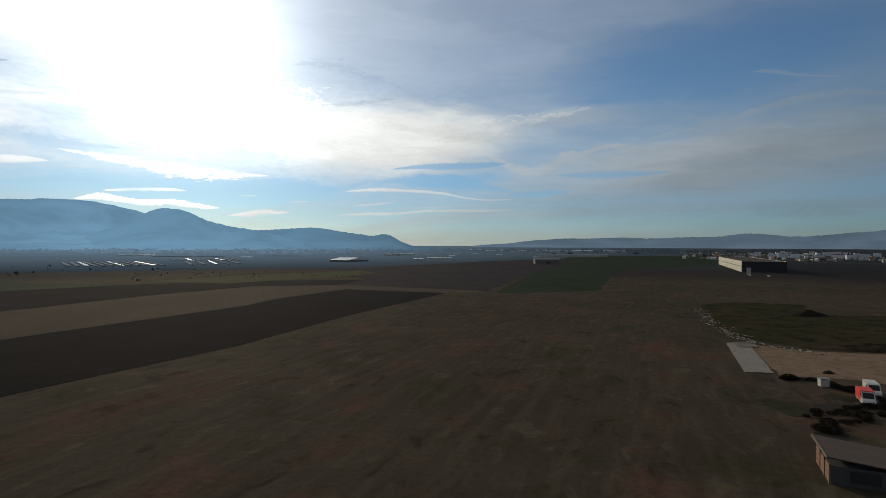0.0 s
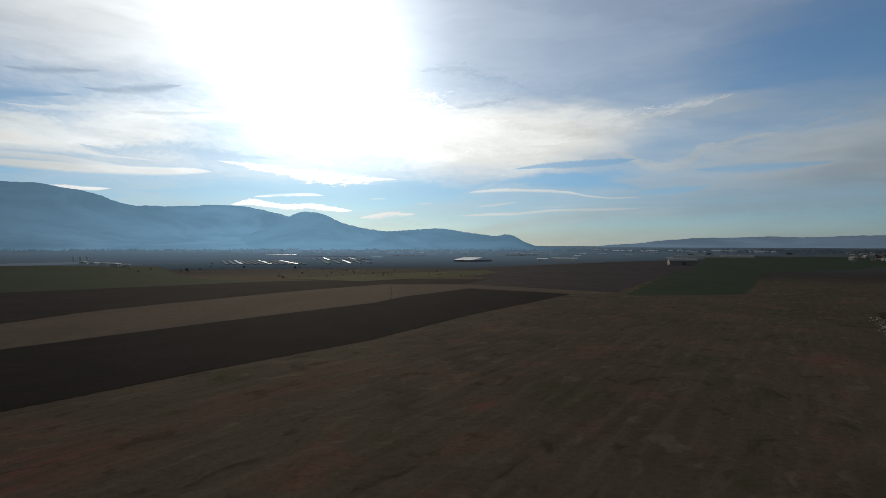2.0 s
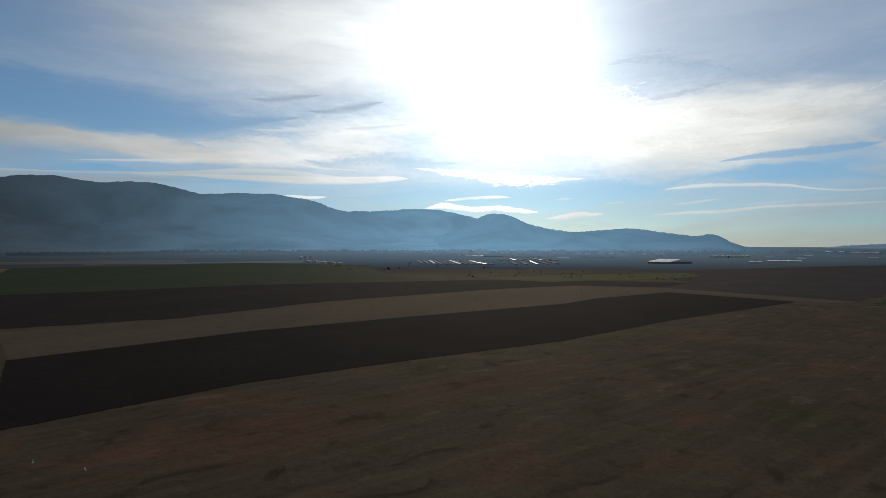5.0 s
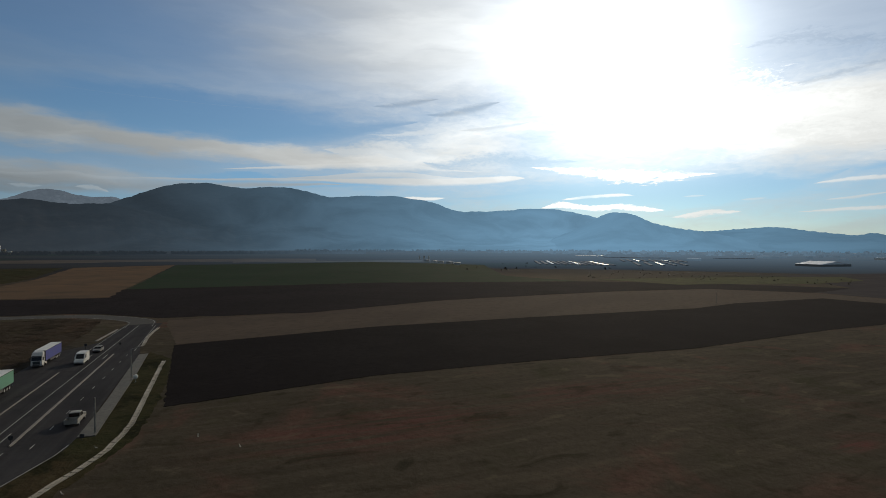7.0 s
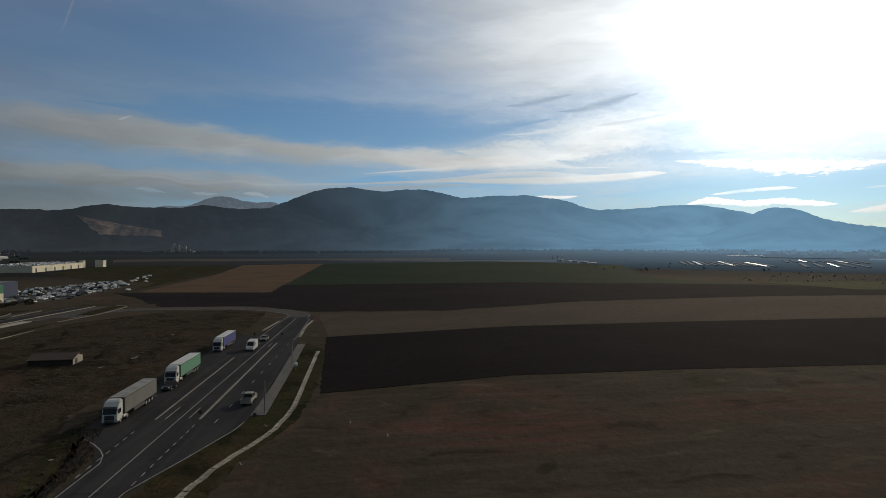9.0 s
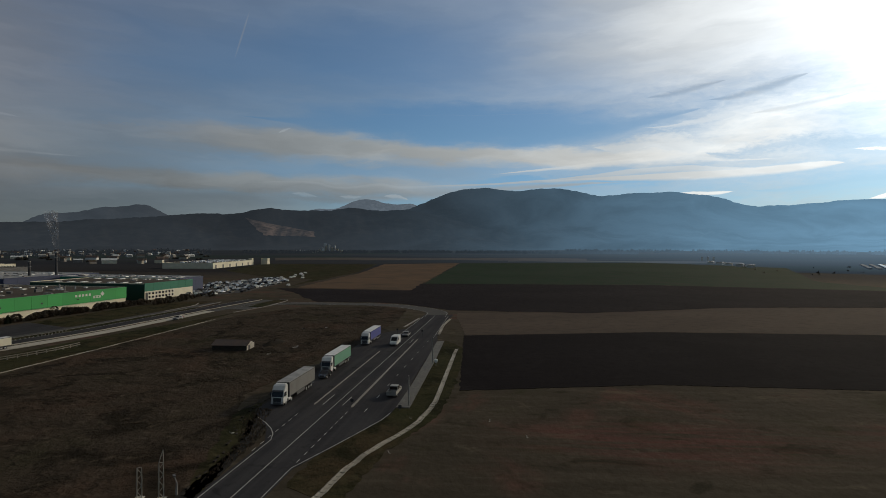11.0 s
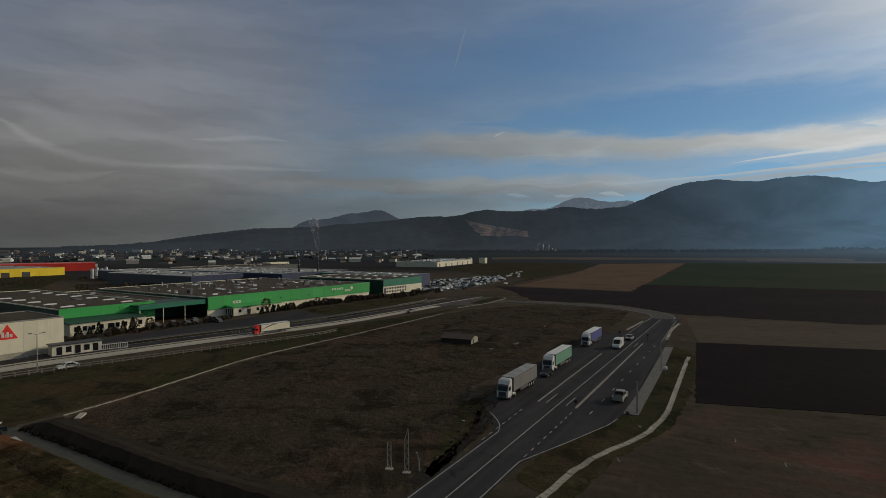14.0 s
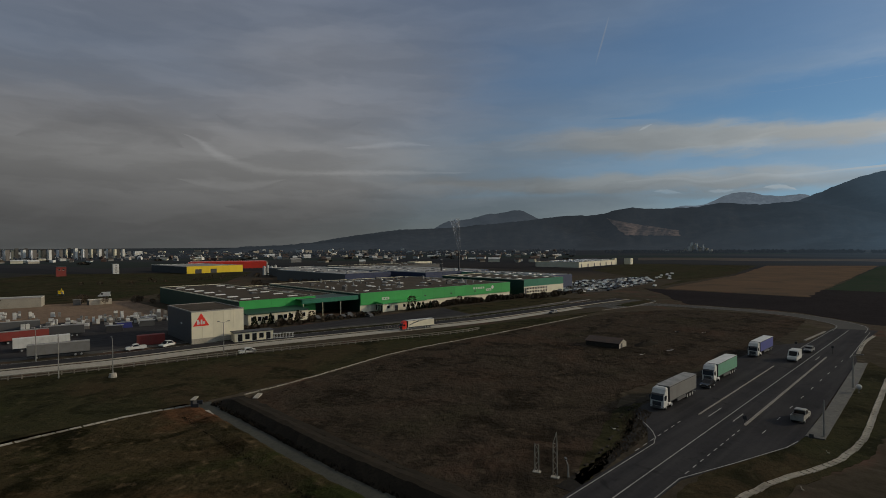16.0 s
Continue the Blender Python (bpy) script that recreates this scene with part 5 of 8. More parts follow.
part("wall", boxed(0, 11.5, 0, 4, 0, 2.7), "cream", annex)
part("roof", boxed(-0.3, 11.8, -0.4, 4.2, 2.72, 2.95), "dark", annex)
for i in range(5):
    window(annex, 1.6 + 2.1 * i, -0.004, 0.6 if i % 2 else 0.1, 1.5, 1.7 if i % 2 else 2.3)

# ---------------------------------------------------------------- further sheds
yl = hall("yellow_hall", pose(-467, -465, 0, 0, 0, 156.3), 64, 108, 7.8, "yellow", "yellow", "pale_roof", "bright yellow warehouse with a flat grey roof", 0, "dark", 8.0, 8)
for x in (9, 26):
    part("door", boxed(x, x + 7, -0.18, -0.125, 0.05, 4.6), "dark", yl)
hall("red_hall", pose(-560, -556, 0, 0, 0, 131), 98, 60, 9.0, "red", "red", "red", "long bright red warehouse with a red roof edge", 0, "red", 10.0, 0)
for i in range(4):
    silo = thing("storage_silo", pose(-465 - 3.1 * i, -361.6 + 2.2 * i, 0), "slim white steel storage silo", "silo", "white silos")
    part("tank", tube(bmesh.new(), (0, 0, 0), (0, 0, 8.6 + i % 2), 1.4, 1.4, 14), "white", silo)
    part("dome", tube(bmesh.new(), (0, 0, 8.6 + i % 2), (0, 0, 9.4 + i % 2), 1.4, 0.3, 14), "steel", silo)
wt = thing("white_tower", pose(-449, -552, 0, 0, 0, 150), "narrow white tower with dark openings", "tower")
part("wall", boxed(0, 6, 0, 6, 0, 11), "white", wt)
for i in range(4):
    window(wt, 3, -0.004, 1.4 + 2.3 * i, 2.6, 1.0)
rt = thing("red_building", pose(-392, -560, 0, 0, 0, 150), "dark red brick block", "building")
part("wall", boxed(0, 8.5, 0, 9, 0, 9.6), "dull_red", rt)
part("roof", boxed(-0.2, 8.7, -0.2, 9.2, 9.61, 10), "dark", rt)
for i in range(2):
    window(rt, 2.5 + 3.6 * i, -0.004, 6, 2.0, 1.6)
hall("yard_shed", pose(-161, -300, 0, 0, 0, 140), 36, 12, 4.6, "concrete", "concrete", "pale_roof", "low pale concrete shed in the yard", 0, "concrete", 6, 0)
low = hall("low_store", pose(-200.6, -260.3, 0, 0, 0, 158), 10, 4, 2.6, "concrete", "concrete", "pale_roof", "low white-roofed store at the yard's back", 0, "grey", 5, 0)
hut = thing("site_hut", pose(-198, -268, 0, 0, 0, 140), "small square site hut", "hut")
part("wall", boxed(0, 3, 0, 3, 0, 2.6), "grey", hut)
part("roof", boxed(-0.3, 3.3, -0.3, 3.3, 2.61, 2.8), "pale_roof", hut)

# the barn in the waste ground
barn = thing("barn", pose(-161.2, -7.6, 0, 0, 0, 160) @ Matrix.Diagonal((0.95, 1.0, 0.82, 1)), "low old barn with a dark tiled roof and pale gable", "barn")
bm = bmesh.new()
w, l = 5.6, 9.5
pts = [(0, 0), (w, 0), (w, 1.75), (w / 2, 2.85), (0, 1.75)]
a = [bm.verts.new((x, 0, z)) for x, z in pts]
b = [bm.verts.new((x, l, z)) for x, z in pts]
for i in range(5):
    j = (i + 1) % 5
    bm.faces.new((a[i], a[j], b[j], b[i]))
bm.faces.new(a[::-1]), bm.faces.new(b)
bmesh.ops.recalc_face_normals(bm, faces=bm.faces[:])
part("wall", bm, "bark", barn, "near-black brown walls")
bm = bmesh.new()
v = [bm.verts.new((x, y, z)) for y in (-0.06, -0.004) for x, z in ((0.1, 0.05), (w - 0.1, 0.05), (w - 0.1, 1.7), (w / 2, 2.75), (0.1, 1.7))]
bm.faces.new(v[:5]), bm.faces.new(v[9:4:-1])
for i in range(5):
    bm.faces.new((v[i], v[5 + i], v[5 + (i + 1) % 5], v[(i + 1) % 5]))
bmesh.ops.recalc_face_normals(bm, faces=bm.faces[:])
part("gable", bm, "concrete", barn, "pale rendered gable")
for s in (0, 1):
    x0, x1 = (-0.4, w / 2) if not s else (w + 0.4, w / 2)
    bm = bmesh.new()
    v = [bm.verts.new(p) for p in ((x0, -0.3, 1.6), (x1, -0.3, 2.95), (x1, l + 0.3, 2.95), (x0, l + 0.3, 1.6), (x0, -0.3, 1.72), (x1, -0.3, 3.08), (x1, l + 0.3, 3.08), (x0, l + 0.3, 1.72))]
    for q in ((0, 1, 2, 3), (7, 6, 5, 4), (0, 4, 5, 1), (1, 5, 6, 2), (2, 6, 7, 3), (3, 7, 4, 0)):
        bm.faces.new([v[i] for i in q])
    bmesh.ops.recalc_face_normals(bm, faces=bm.faces[:])
    part("roof", bm, "tile_roof", barn)
part("door", boxed(1.2, 2.4, -0.1, -0.065, 0, 1.6), "dark", barn)

# ---------------------------------------------------------------- the yard in the north-east
# pale front; the ends take a dark colour in place of their shade
hangar = hall("long_shed", pose(468.2, 917, 0, 0, 0, 247.6), 300, 46, 12.9, "cream", "cream", "roof", "very long pale shed with a dark joint along its wall", 0, "dark", 12, 0)
part("joint", boxed(0.2, 299.8, -0.2, -0.125, 6.4, 7.0), "grey", hangar)
kiosk = thing("kiosk", pose(330.9, 584.5, 0, 0, 0, 60), "narrow white tower kiosk beside the long shed", "kiosk")
part("wall", boxed(-2, 2, -2, 2, 0, 7.3), "white", kiosk)
part("roof", boxed(-2.2, 2.2, -2.2, 2.2, 7.31, 7.7), "grey", kiosk)
part("door", boxed(-0.6, 0.6, -2.06, -2.003, 0, 2.1), "dark", kiosk)
for k, (x, y) in enumerate(((322, 566), (333, 552))):
    part("low_wall", boxed(-9, 9, -0.4, 0.4, 0, 0.8), "concrete", None, "low pale concrete wall by the shed", "structure", "wall").matrix_world = pose(x, y, 0, 0, 0, 67)

hut = thing("brick_hut", pose(49.2, 68.2, 0, 0, 0, 66), "unfinished hollow-brick hut with a felt roof", "hut")
bm = bmesh.new()
box(bm, 0, 8.2, -11, 0, 0, 2.35)
part("wall", bm, "grey", hut, "grey rendered wall")
for i in range(3):
    part("pier", boxed(2.6 * i, 2.6 * i + 0.35, 0.004, 0.2, 0, 2.5), "timber", hut, "pale timber frame of the open side")
for r in range(7):                       # brick courses on the open side
    for i in range(7):
        x = 0.4 + i * 1.08 + (r % 2) * 0.25
        if x < 7.1:
            part("brick", boxed(x, x + 1.02, 0.004, 0.1, 0.32 * r + 0.01, 0.32 * r + 0.3), "brick", hut)
bm = profile(bmesh.new(), [(-11.4, 2.38), (-11.4, 2.5), (-5.6, 3.0), (0.45, 3.55), (0.45, 3.4), (-5.6, 2.86)], -0.4, 8.6)
part("roof", bm, "tile_roof", hut, "sagging brown felt roof")
part("fascia", boxed(-0.4, 8.6, 0.46, 0.56, 3.3, 3.62), "timber", hut)
# dark plates on the wall, for the shade inside two holes
part("opening", boxed(-0.06, -0.003, -5.2, -2.0, 0.5, 2.0), "dark", hut)
part("opening", boxed(-0.06, -0.003, -9.5, -7.0, 0.2, 1.9), "dark", hut)

# ---------------------------------------------------------------- vehicles
def wheel(parent, x, y, r, w, rim="steel"):
    t = part("wheel", tube(bmesh.new(), (x - w / 2, y, r), (x + w / 2, y, r), r, r, 16), "rubber", parent)
    s = 1 if x > 0 else -1
    part("rim", tube(bmesh.new(), (x + s * w / 2, y, r), (x + s * (w / 2 + 0.025), y, r), r * 0.62, r * 0.45, 12), rim, t)


def semi_truck(m, cab_mat, side_mat, roof_mat, label, stripes=""):
    """An articulated lorry; its front at y = 0, its tail at y = 16.2."""
    t = thing("semi_truck", m, label, "truck", "parked lorries")
    bm = profile(bmesh.new(), [(0.12, 0.42), (0.04, 1.0), (0.10, 1.78), (0.34, 2.72), (0.62, 3.05), (1.05, 3.66), (1.5, 3.78), (2.15, 3.78), (2.2, 1.0), (1.95, 1.0), (1.9, 0.55), (0.9, 0.5)], -1.22, 1.22)
    bmesh.ops.bevel(bm, geom=[e for e in bm.edges if abs(e.verts[0].co.x - e.verts[1].co.x) < 0.01], offset=0.07, segments=2, affect="EDGES")
    cab = part("cab", bm, cab_mat, t)
    part("windscreen", profile(bmesh.new(), [(0.05, 1.8), (0.29, 2.68), (0.33, 2.66), (0.10, 1.79)], -1.08, 1.08), "glass", cab)
    part("sun_visor", profile(bmesh.new(), [(0.12, 2.72), (0.22, 2.86), (0.55, 2.98), (0.36, 2.76)], -1.12, 1.12), "dark", cab)
    part("grille", profile(bmesh.new(), [(0.02, 0.85), (-0.02, 1.1), (0.0, 1.6), (0.08, 1.62), (0.06, 0.85)], -0.78, 0.78), "dark", cab)
    part("bumper", boxed(-1.23, 1.23, -0.03, 0.3, 0.36, 0.8, 0.05), "grey", cab)
    for s in (-1, 1):
        part("headlight", boxed(s * 0.98 - 0.2, s * 0.98 + 0.2, -0.06, 0.0, 0.55, 0.76), "lamp", cab)
        part("side_window", profile(bmesh.new(), [(0.5, 1.85), (0.68, 2.6), (1.45, 2.6), (1.5, 1.85)], s * 1.222, s * 1.24), "glass", cab)
        part("mirror", boxed(s * 1.42 - 0.12, s * 1.42 + 0.12, 0.28, 0.42, 1.9, 2.6, 0.03), "dark", cab)
        part("fuel_tank", tube(bmesh.new(), (s * 0.95, 2.4, 0.75), (s * 0.95, 3.5, 0.75), 0.34, 0.34, 12), "steel", t)
        part("side_skirt", boxed(s * 1.2 - 0.03, s * 1.2 + 0.03, 6.6, 10.9, 0.5, 1.05), "grey", t)
        part("trailer_side", boxed(s * 1.262 - 0.012, s * 1.262 + 0.012, 2.95, 16.15, 1.25, 3.78), side_mat, t)
        for y in (1.35, 3.85, 11.6, 12.9, 14.2):
            wheel(t, s * 1.05, y, 0.5, 0.32)
    part("roof_deflector", profile(bmesh.new(), [(1.2, 3.72), (1.6, 3.92), (2.1, 3.98), (2.12, 3.72)], -1.0, 1.0), cab_mat, cab)
    part("chassis", boxed(-0.45, 0.45, 1.2, 16.0, 0.75, 1.05), "dark", t)
    part("trailer_body", boxed(-1.25, 1.25, 2.75, 16.2, 1.08, 3.9, 0.03), "dark", t)
    part("trailer_roof", boxed(-1.26, 1.26, 2.74, 16.22, 3.91, 4.0, 0.02), roof_mat, t)
    part("rear_door", boxed(-1.2, 1.2, 16.205, 16.25, 1.2, 3.85), "white", t)
    part("underrun_bar", boxed(-1.15, 1.15, 16.0, 16.12, 0.5, 0.64), "steel", t)
    if stripes:
        for i in range(3):
            bm = bmesh.new()
            v = [bm.verts.new((s_, y, z)) for s_ in (1.28, 1.285) for y, z in ((3.4 + 0.9 * i, 2.2 + 0.4 * i), (3.5 + 0.9 * i, 1.9 + 0.4 * i), (8.5 + 1.2 * i, 3.7), (8.0 + 1.2 * i, 3.74))]
            bm.faces.new(v[4:]), bm.faces.new(v[3::-1])
            part("stripe", bm, stripes, t)
    return t


def car(m, paint, label, kind="car", length=4.3, width=1.78, height=1.48, name="", glass="glass", category=""):
    """A car, a van or a pickup; its front at y = 0."""
    c = thing(name or kind, m, label, category or kind, "")
    L, W, H = length, width / 2, height
    if kind == "van":
        out = [(0.12, 0.35), (0.02, 0.8), (0.3, 1.15), (0.95, 1.35), (1.75, H - 0.15), (2.1, H), (L - 0.1, H), (L, H - 0.2), (L, 0.4)]
        win, side = [(0.93, 1.36), (1.70, H - 0.20), (1.78, H - 0.22), (1.02, 1.34)], [(1.35, 1.38), (1.95, H - 0.35), (2.7, H - 0.35), (2.7, 1.38)]
    elif kind == "pickup":
        out = [(0.1, 0.4), (0.0, 0.85), (0.25, 1.08), (1.25, 1.15), (1.95, H), (3.2, H), (3.42, 1.12), (3.45, 0.72), (L, 0.72), (L, 0.45)]
        win, side = [(1.22, 1.17), (1.92, H - 0.04), (1.99, H - 0.05), (1.32, 1.15)], [(1.6, 1.14), (2.05, H - 0.12), (3.1, H - 0.12), (3.2, 1.14)]
    else:
        out = [(0.08, 0.3), (0.0, 0.6), (0.15, 0.82), (1.1, 0.95), (1.85, H - 0.02), (2.3, H), (3.2, H - 0.03), (L - 0.3, 1.0), (L - 0.02, 0.9), (L, 0.35)]
        win, side = [(1.08, 0.97), (1.82, H - 0.05), (1.9, H - 0.06), (1.18, 0.95)], [(1.35, 0.96), (1.98, H - 0.1), (3.15, H - 0.12), (3.7, 0.98)]
    bm = profile(bmesh.new(), out, -W, W)
    top = [v for v in bm.verts if v.co.z > 0.95 and kind != "van"]
    for v in top:
        v.co.x *= 1 - 0.2 * (v.co.z - 0.95) / max(0.3, H - 0.95)
    bmesh.ops.bevel(bm, geom=[e for e in bm.edges if abs(e.verts[0].co.x - e.verts[1].co.x) < 0.2 and abs(e.verts[0].co.x) > 0.4], offset=0.05, segments=2, affect="EDGES")
    body = part("body", bm, paint, c)
    part("windscreen", profile(bmesh.new(), win, -W * 0.82, W * 0.82), glass, body)
    for s in (-1, 1):
        bm = profile(bmesh.new(), side, s * (W + 0.004), s * (W - 0.03))
        for v in bm.verts:
            if v.co.z > 1.0 and kind != "van":
                v.co.x *= 1 - 0.2 * (v.co.z - 0.95) / max(0.3, H - 0.95)
                v.co.x += s * 0.012
        part("side_window", bm, glass, body)
        part("headlight", boxed(s * W * 0.72 - 0.16, s * W * 0.72 + 0.16, 0.0, 0.12, 0.62, 0.78), "lamp", body)
        part("tail_light", boxed(s * W * 0.85 - 0.09, s * W * 0.85 + 0.09, L - 0.02, L + 0.02, 0.7, 0.95), "signal", body)
        part("mirror", boxed(s * (W + 0.1) - 0.09, s * (W + 0.1) + 0.09, 1.32 if kind != "van" else 1.5, 1.42 if kind != "van" else 1.62, 0.98 if kind != "van" else 1.35, 1.13 if kind != "van" else 1.65), paint, body)
        for y in (0.85, L - 0.9):
            wheel(c, s * (W - 0.11), y, 0.33, 0.21)
    part("bumper", boxed(-W, W, -0.05, 0.1, 0.3, 0.52, 0.03), "dark", body)
    part("rear_window", boxed(-W * 0.78, W * 0.78, (3.28 if kind == "pickup" else L - 0.02), (3.46 if kind == "pickup" else L + 0.012), 1.13 if kind != "car" else 0.98, (H - 0.1) if kind != "car" else 1.0), glass, body)
    if kind == "pickup":
        for s in (-1, 1):
            part("bed_side", boxed(s * (W - 0.04) - 0.04, s * (W - 0.04) + 0.04, 3.48, L, 0.722, 1.2), paint, c)
        part("tailgate", boxed(-W, W, L + 0.002, L + 0.06, 0.5, 1.2), paint, c)
        part("bed_liner", boxed(-W + 0.09, W - 0.09, 3.48, L - 0.02, 0.723, 0.75), "dark", c)
    return c


def on_road(s, n, turn=0.0):
    x, y = road_at(s, n)
    return pose(x, y, 0.05, 0, 0, math.degrees(math.atan2(-ALONG.x, ALONG.y)) + turn)


semi_truck(on_road(20.6, -9.9) @ Matrix.Scale(0.94, 4), "white", "silver", "pale_roof", "white-cabbed lorry with a grey curtain-sided trailer in the lay-by")
semi_truck(on_road(45.2, -9.8) @ Matrix.Scale(0.93, 4), "white", "sea_green", "white", "white-cabbed lorry with a pale green trailer in the lay-by")
semi_truck(on_road(79.6, -10.6) @ Matrix.Scale(0.9, 4), "white", "blue", "white", "white-cabbed lorry with a dark blue trailer in the lay-by")
car(on_road(40.4, -8.9), "black", "small black car parked before a lorry", length=4.0, height=1.55)
p = car(on_road(33.9, 9.0, 180), "pale_roof", "pale grey pickup truck with an open dark bed", "pickup", 5.2, 1.85, 1.78, "pickup_truck", category="pickup")
car(on_road(79.5, -2.2), "white", "white high-roofed delivery van on the road", "van", 5.6, 2.0, 2.55, "delivery_van")
car(on_road(95, -1.9), "silver", "pale saloon car following a van", length=4.3)
HWAY = 235.2 - 180                  # the highway's bearing
r = semi_truck(pose(-172.6, -77.8, 0.09, 0, 0, HWAY) @ Matrix.Scale(0.8, 4), "signal", "cream", "white", "red-cabbed lorry with a striped cream trailer on the highway", "grey")
r["group"] = "highway traffic"
car(pose(-122.8, -102.6, 0.12, 0, 0, HWAY), "white", "white estate car on the highway", length=4.5)
car(pose(-231, -36.5, 0.12, 0, 0, 65), "silver", "pale car on the highway", length=4.4)

# the depot yard
YARD = 144.0

def trailer(x, y, turn, length, mat, roof, label):
    t = thing("box_trailer", pose(x, y, 0, 0, 0, turn), label, "trailer", "trailers in the depot")
    part("body", boxed(-length / 2, length / 2, -1.25, 1.25, 1.1, 3.7, 0.04), mat, t)
    part("roof", boxed(-length / 2 - 0.02, length / 2 + 0.02, -1.27, 1.27, 3.71, 3.8), roof, t)
    part("chassis", boxed(-length / 2, length / 2, -0.5, 0.5, 0.7, 1.08), "dark", t)
    for x in (-length / 2 + 2, length / 2 - 3.2, length / 2 - 1.9):
        for s in (-1, 1):
            w = part("wheel", tube(bmesh.new(), (x, s * 1.2 - 0.15, 0.5), (x, s * 1.2 + 0.15, 0.5), 0.5, 0.5, 14), "rubber", t)
            part("rim", tube(bmesh.new(), (x, s * 1.36, 0.5), (x, s * 1.38, 0.5), 0.3, 0.22, 10), "steel", w)


trailer(-106.0, -146.2, YARD, 13.5, "silver", "pale_roof", "long grey box trailer parked by the highway")
trailer(-111.5, -161.0, YARD + 4, 13.0, "white", "white", "long white box trailer in the depot")
trailer(-118, -178.5, YARD + 10, 12.0, "dull_red", "pale_roof", "rusty red trailer standing in the depot")
trailer(-129, -177, YARD - 4, 11.0, "grey", "pale_roof", "grey trailer standing in the depot")
trailer(-131, -202, YARD + 2, 12.0, "grey", "pale_roof", "dark grey trailer at the yard's back")
rc = thing("shipping_container", pose(-127.6, -138.5, 0, 0, 0, YARD), "rust-red steel shipping container", "container")
part("body", boxed(-3.6, 3.6, -1.4, 1.4, 0.02, 2.9, 0.03), "dull_red", rc)
for i in range(14):
    part("rib", boxed(-3.3 + 0.5 * i, -3.1 + 0.5 * i, -1.45, -1.405, 0.15, 2.75), "dull_red", rc)
car(pose(-123.8, -130.6, 0, 0, 0, 90), "white", "white off-road car parked by a container", length=4.4, height=1.75)
car(pose(-117, -136, 0.0, 0, 0, 60), "white", "white pickup in the depot", "pickup", 5.1, 1.8, 1.75, "pickup_truck", category="pickup")

# ---------------------------------------------------------------- drains, banks, guardrail
def laid(line, step):
    """Poses every step metres along a line, y pointing onwards."""
    pts = bend(line, 0.25)
    out, run = [], 0.0
    for a, b in zip(pts, pts[1:]):
        run += (b - a).length
        if run >= step:
            d = (b - a).normalized()
            out.append(pose(b.x, b.y, 0, 0, 0, math.degrees(math.atan2(-d.x, d.y))))
            run = 0.0
    return out


def pieces(name, mesh_bm, material, places, parent, jitter=0.0, seed=1):
    """One object for each place, all on one mesh."""
    rng = random.Random(seed)
    me = bpy.data.meshes.new(name)
    mesh_bm.to_mesh(me)
    mesh_bm.free()
    me.materials.append(M[material])
    for m in places:
        ob = new(name, me)
        ob.parent = parent
        ob.matrix_local = m @ pose(rng.uniform(-jitter, jitter), 0, rng.uniform(-jitter, jitter) * 0.4, 0, 0, rng.uniform(-jitter, jitter) * 25)


def gutter(width, length, lip=0.12, rise=0.12):
    return profile_y(bmesh.new(), [(-width / 2, 0), (-width / 2, rise), (-width / 2 + lip, rise), (-width / 4, 0.05), (width / 4, 0.05), (width / 2 - lip, rise), (width / 2, rise), (width / 2, 0)], -length / 2 + 0.006, length / 2 - 0.006)


def profile_y(bm, points, y0, y1):
    """A cross outline (x, z) drawn out along y."""
    a = [bm.verts.new((x, y0, z)) for x, z in points]
    b = [bm.verts.new((x, y1, z)) for x, z in points]
    n = len(points)
    for i in range(n):
        j = (i + 1) % n
        bm.faces.new((a[i], a[j], b[j], b[i]))
    bm.faces.new(a[::-1]), bm.faces.new(b)
    bmesh.ops.recalc_face_normals(bm, faces=bm.faces[:])
    return bm


drain = thing("drain_channel", Matrix.Identity(4), "pale precast concrete drain channel along the road verge", "drain")
tagged(drain, kind="structure")
DRAIN = [(-52, -8), (-66.5, 3.1), (-72.2, 6.7), (-80, 12.3), (-85.9, 18.2), (-91.5, 22.8), (-100.4, 27.9), (-120.6, 36.6), (-146.5, 47.6)]
wander = [pose(0.22 * noise.noise(Vector((0.23 * i, 3.0, 0))), 0, 0.015 + 0.03 * noise.noise(Vector((0.31 * i, 9.0, 0)))) for i in range(400)]
pieces("channel_stone", gutter(0.86, 1.0), "channel", [m @ wander[i] for i, m in enumerate(laid(DRAIN, 1.0))], drain, 0.06, 3)
pieces("channel_stone", gutter(0.86, 1.0), "channel", laid([(-171.7, 50.2), (-190, 57.5), (-206.1, 65.4)], 1.0), drain, 0.05, 4)
swale = thing("drain_channel", Matrix.Identity(4), "narrow pale concrete ditch lining across the verge", "drain")
tagged(swale, kind="structure")
pieces("channel_stone", gutter(0.7, 1.6), "channel", laid([(-40, -95), (-58, -89.7), (-68.2, -86.2), (-75.9, -83.1), (-82.6, -78.6)], 1.6), swale, 0.05, 5)
pieces("channel_stone", gutter(0.45, 1.6), "channel", [m for m in (laid([(-90.5, -74.6), (-107.4, -70), (-137.5, -63.6), (-158.1, -54.7), (-177.1, -45.6), (-198, -36.2), (-230, -22)], 1.6))], swale, 0.1, 6)

edging = thing("ditch_edging", Matrix.Identity(4), "broken stained grey stones edging the lay-by ditch", "edging")
tagged(edging, kind="structure")
stone = box(bmesh.new(), -0.17, 0.17, -0.4, 0.4, 0, 0.2, 0.05)
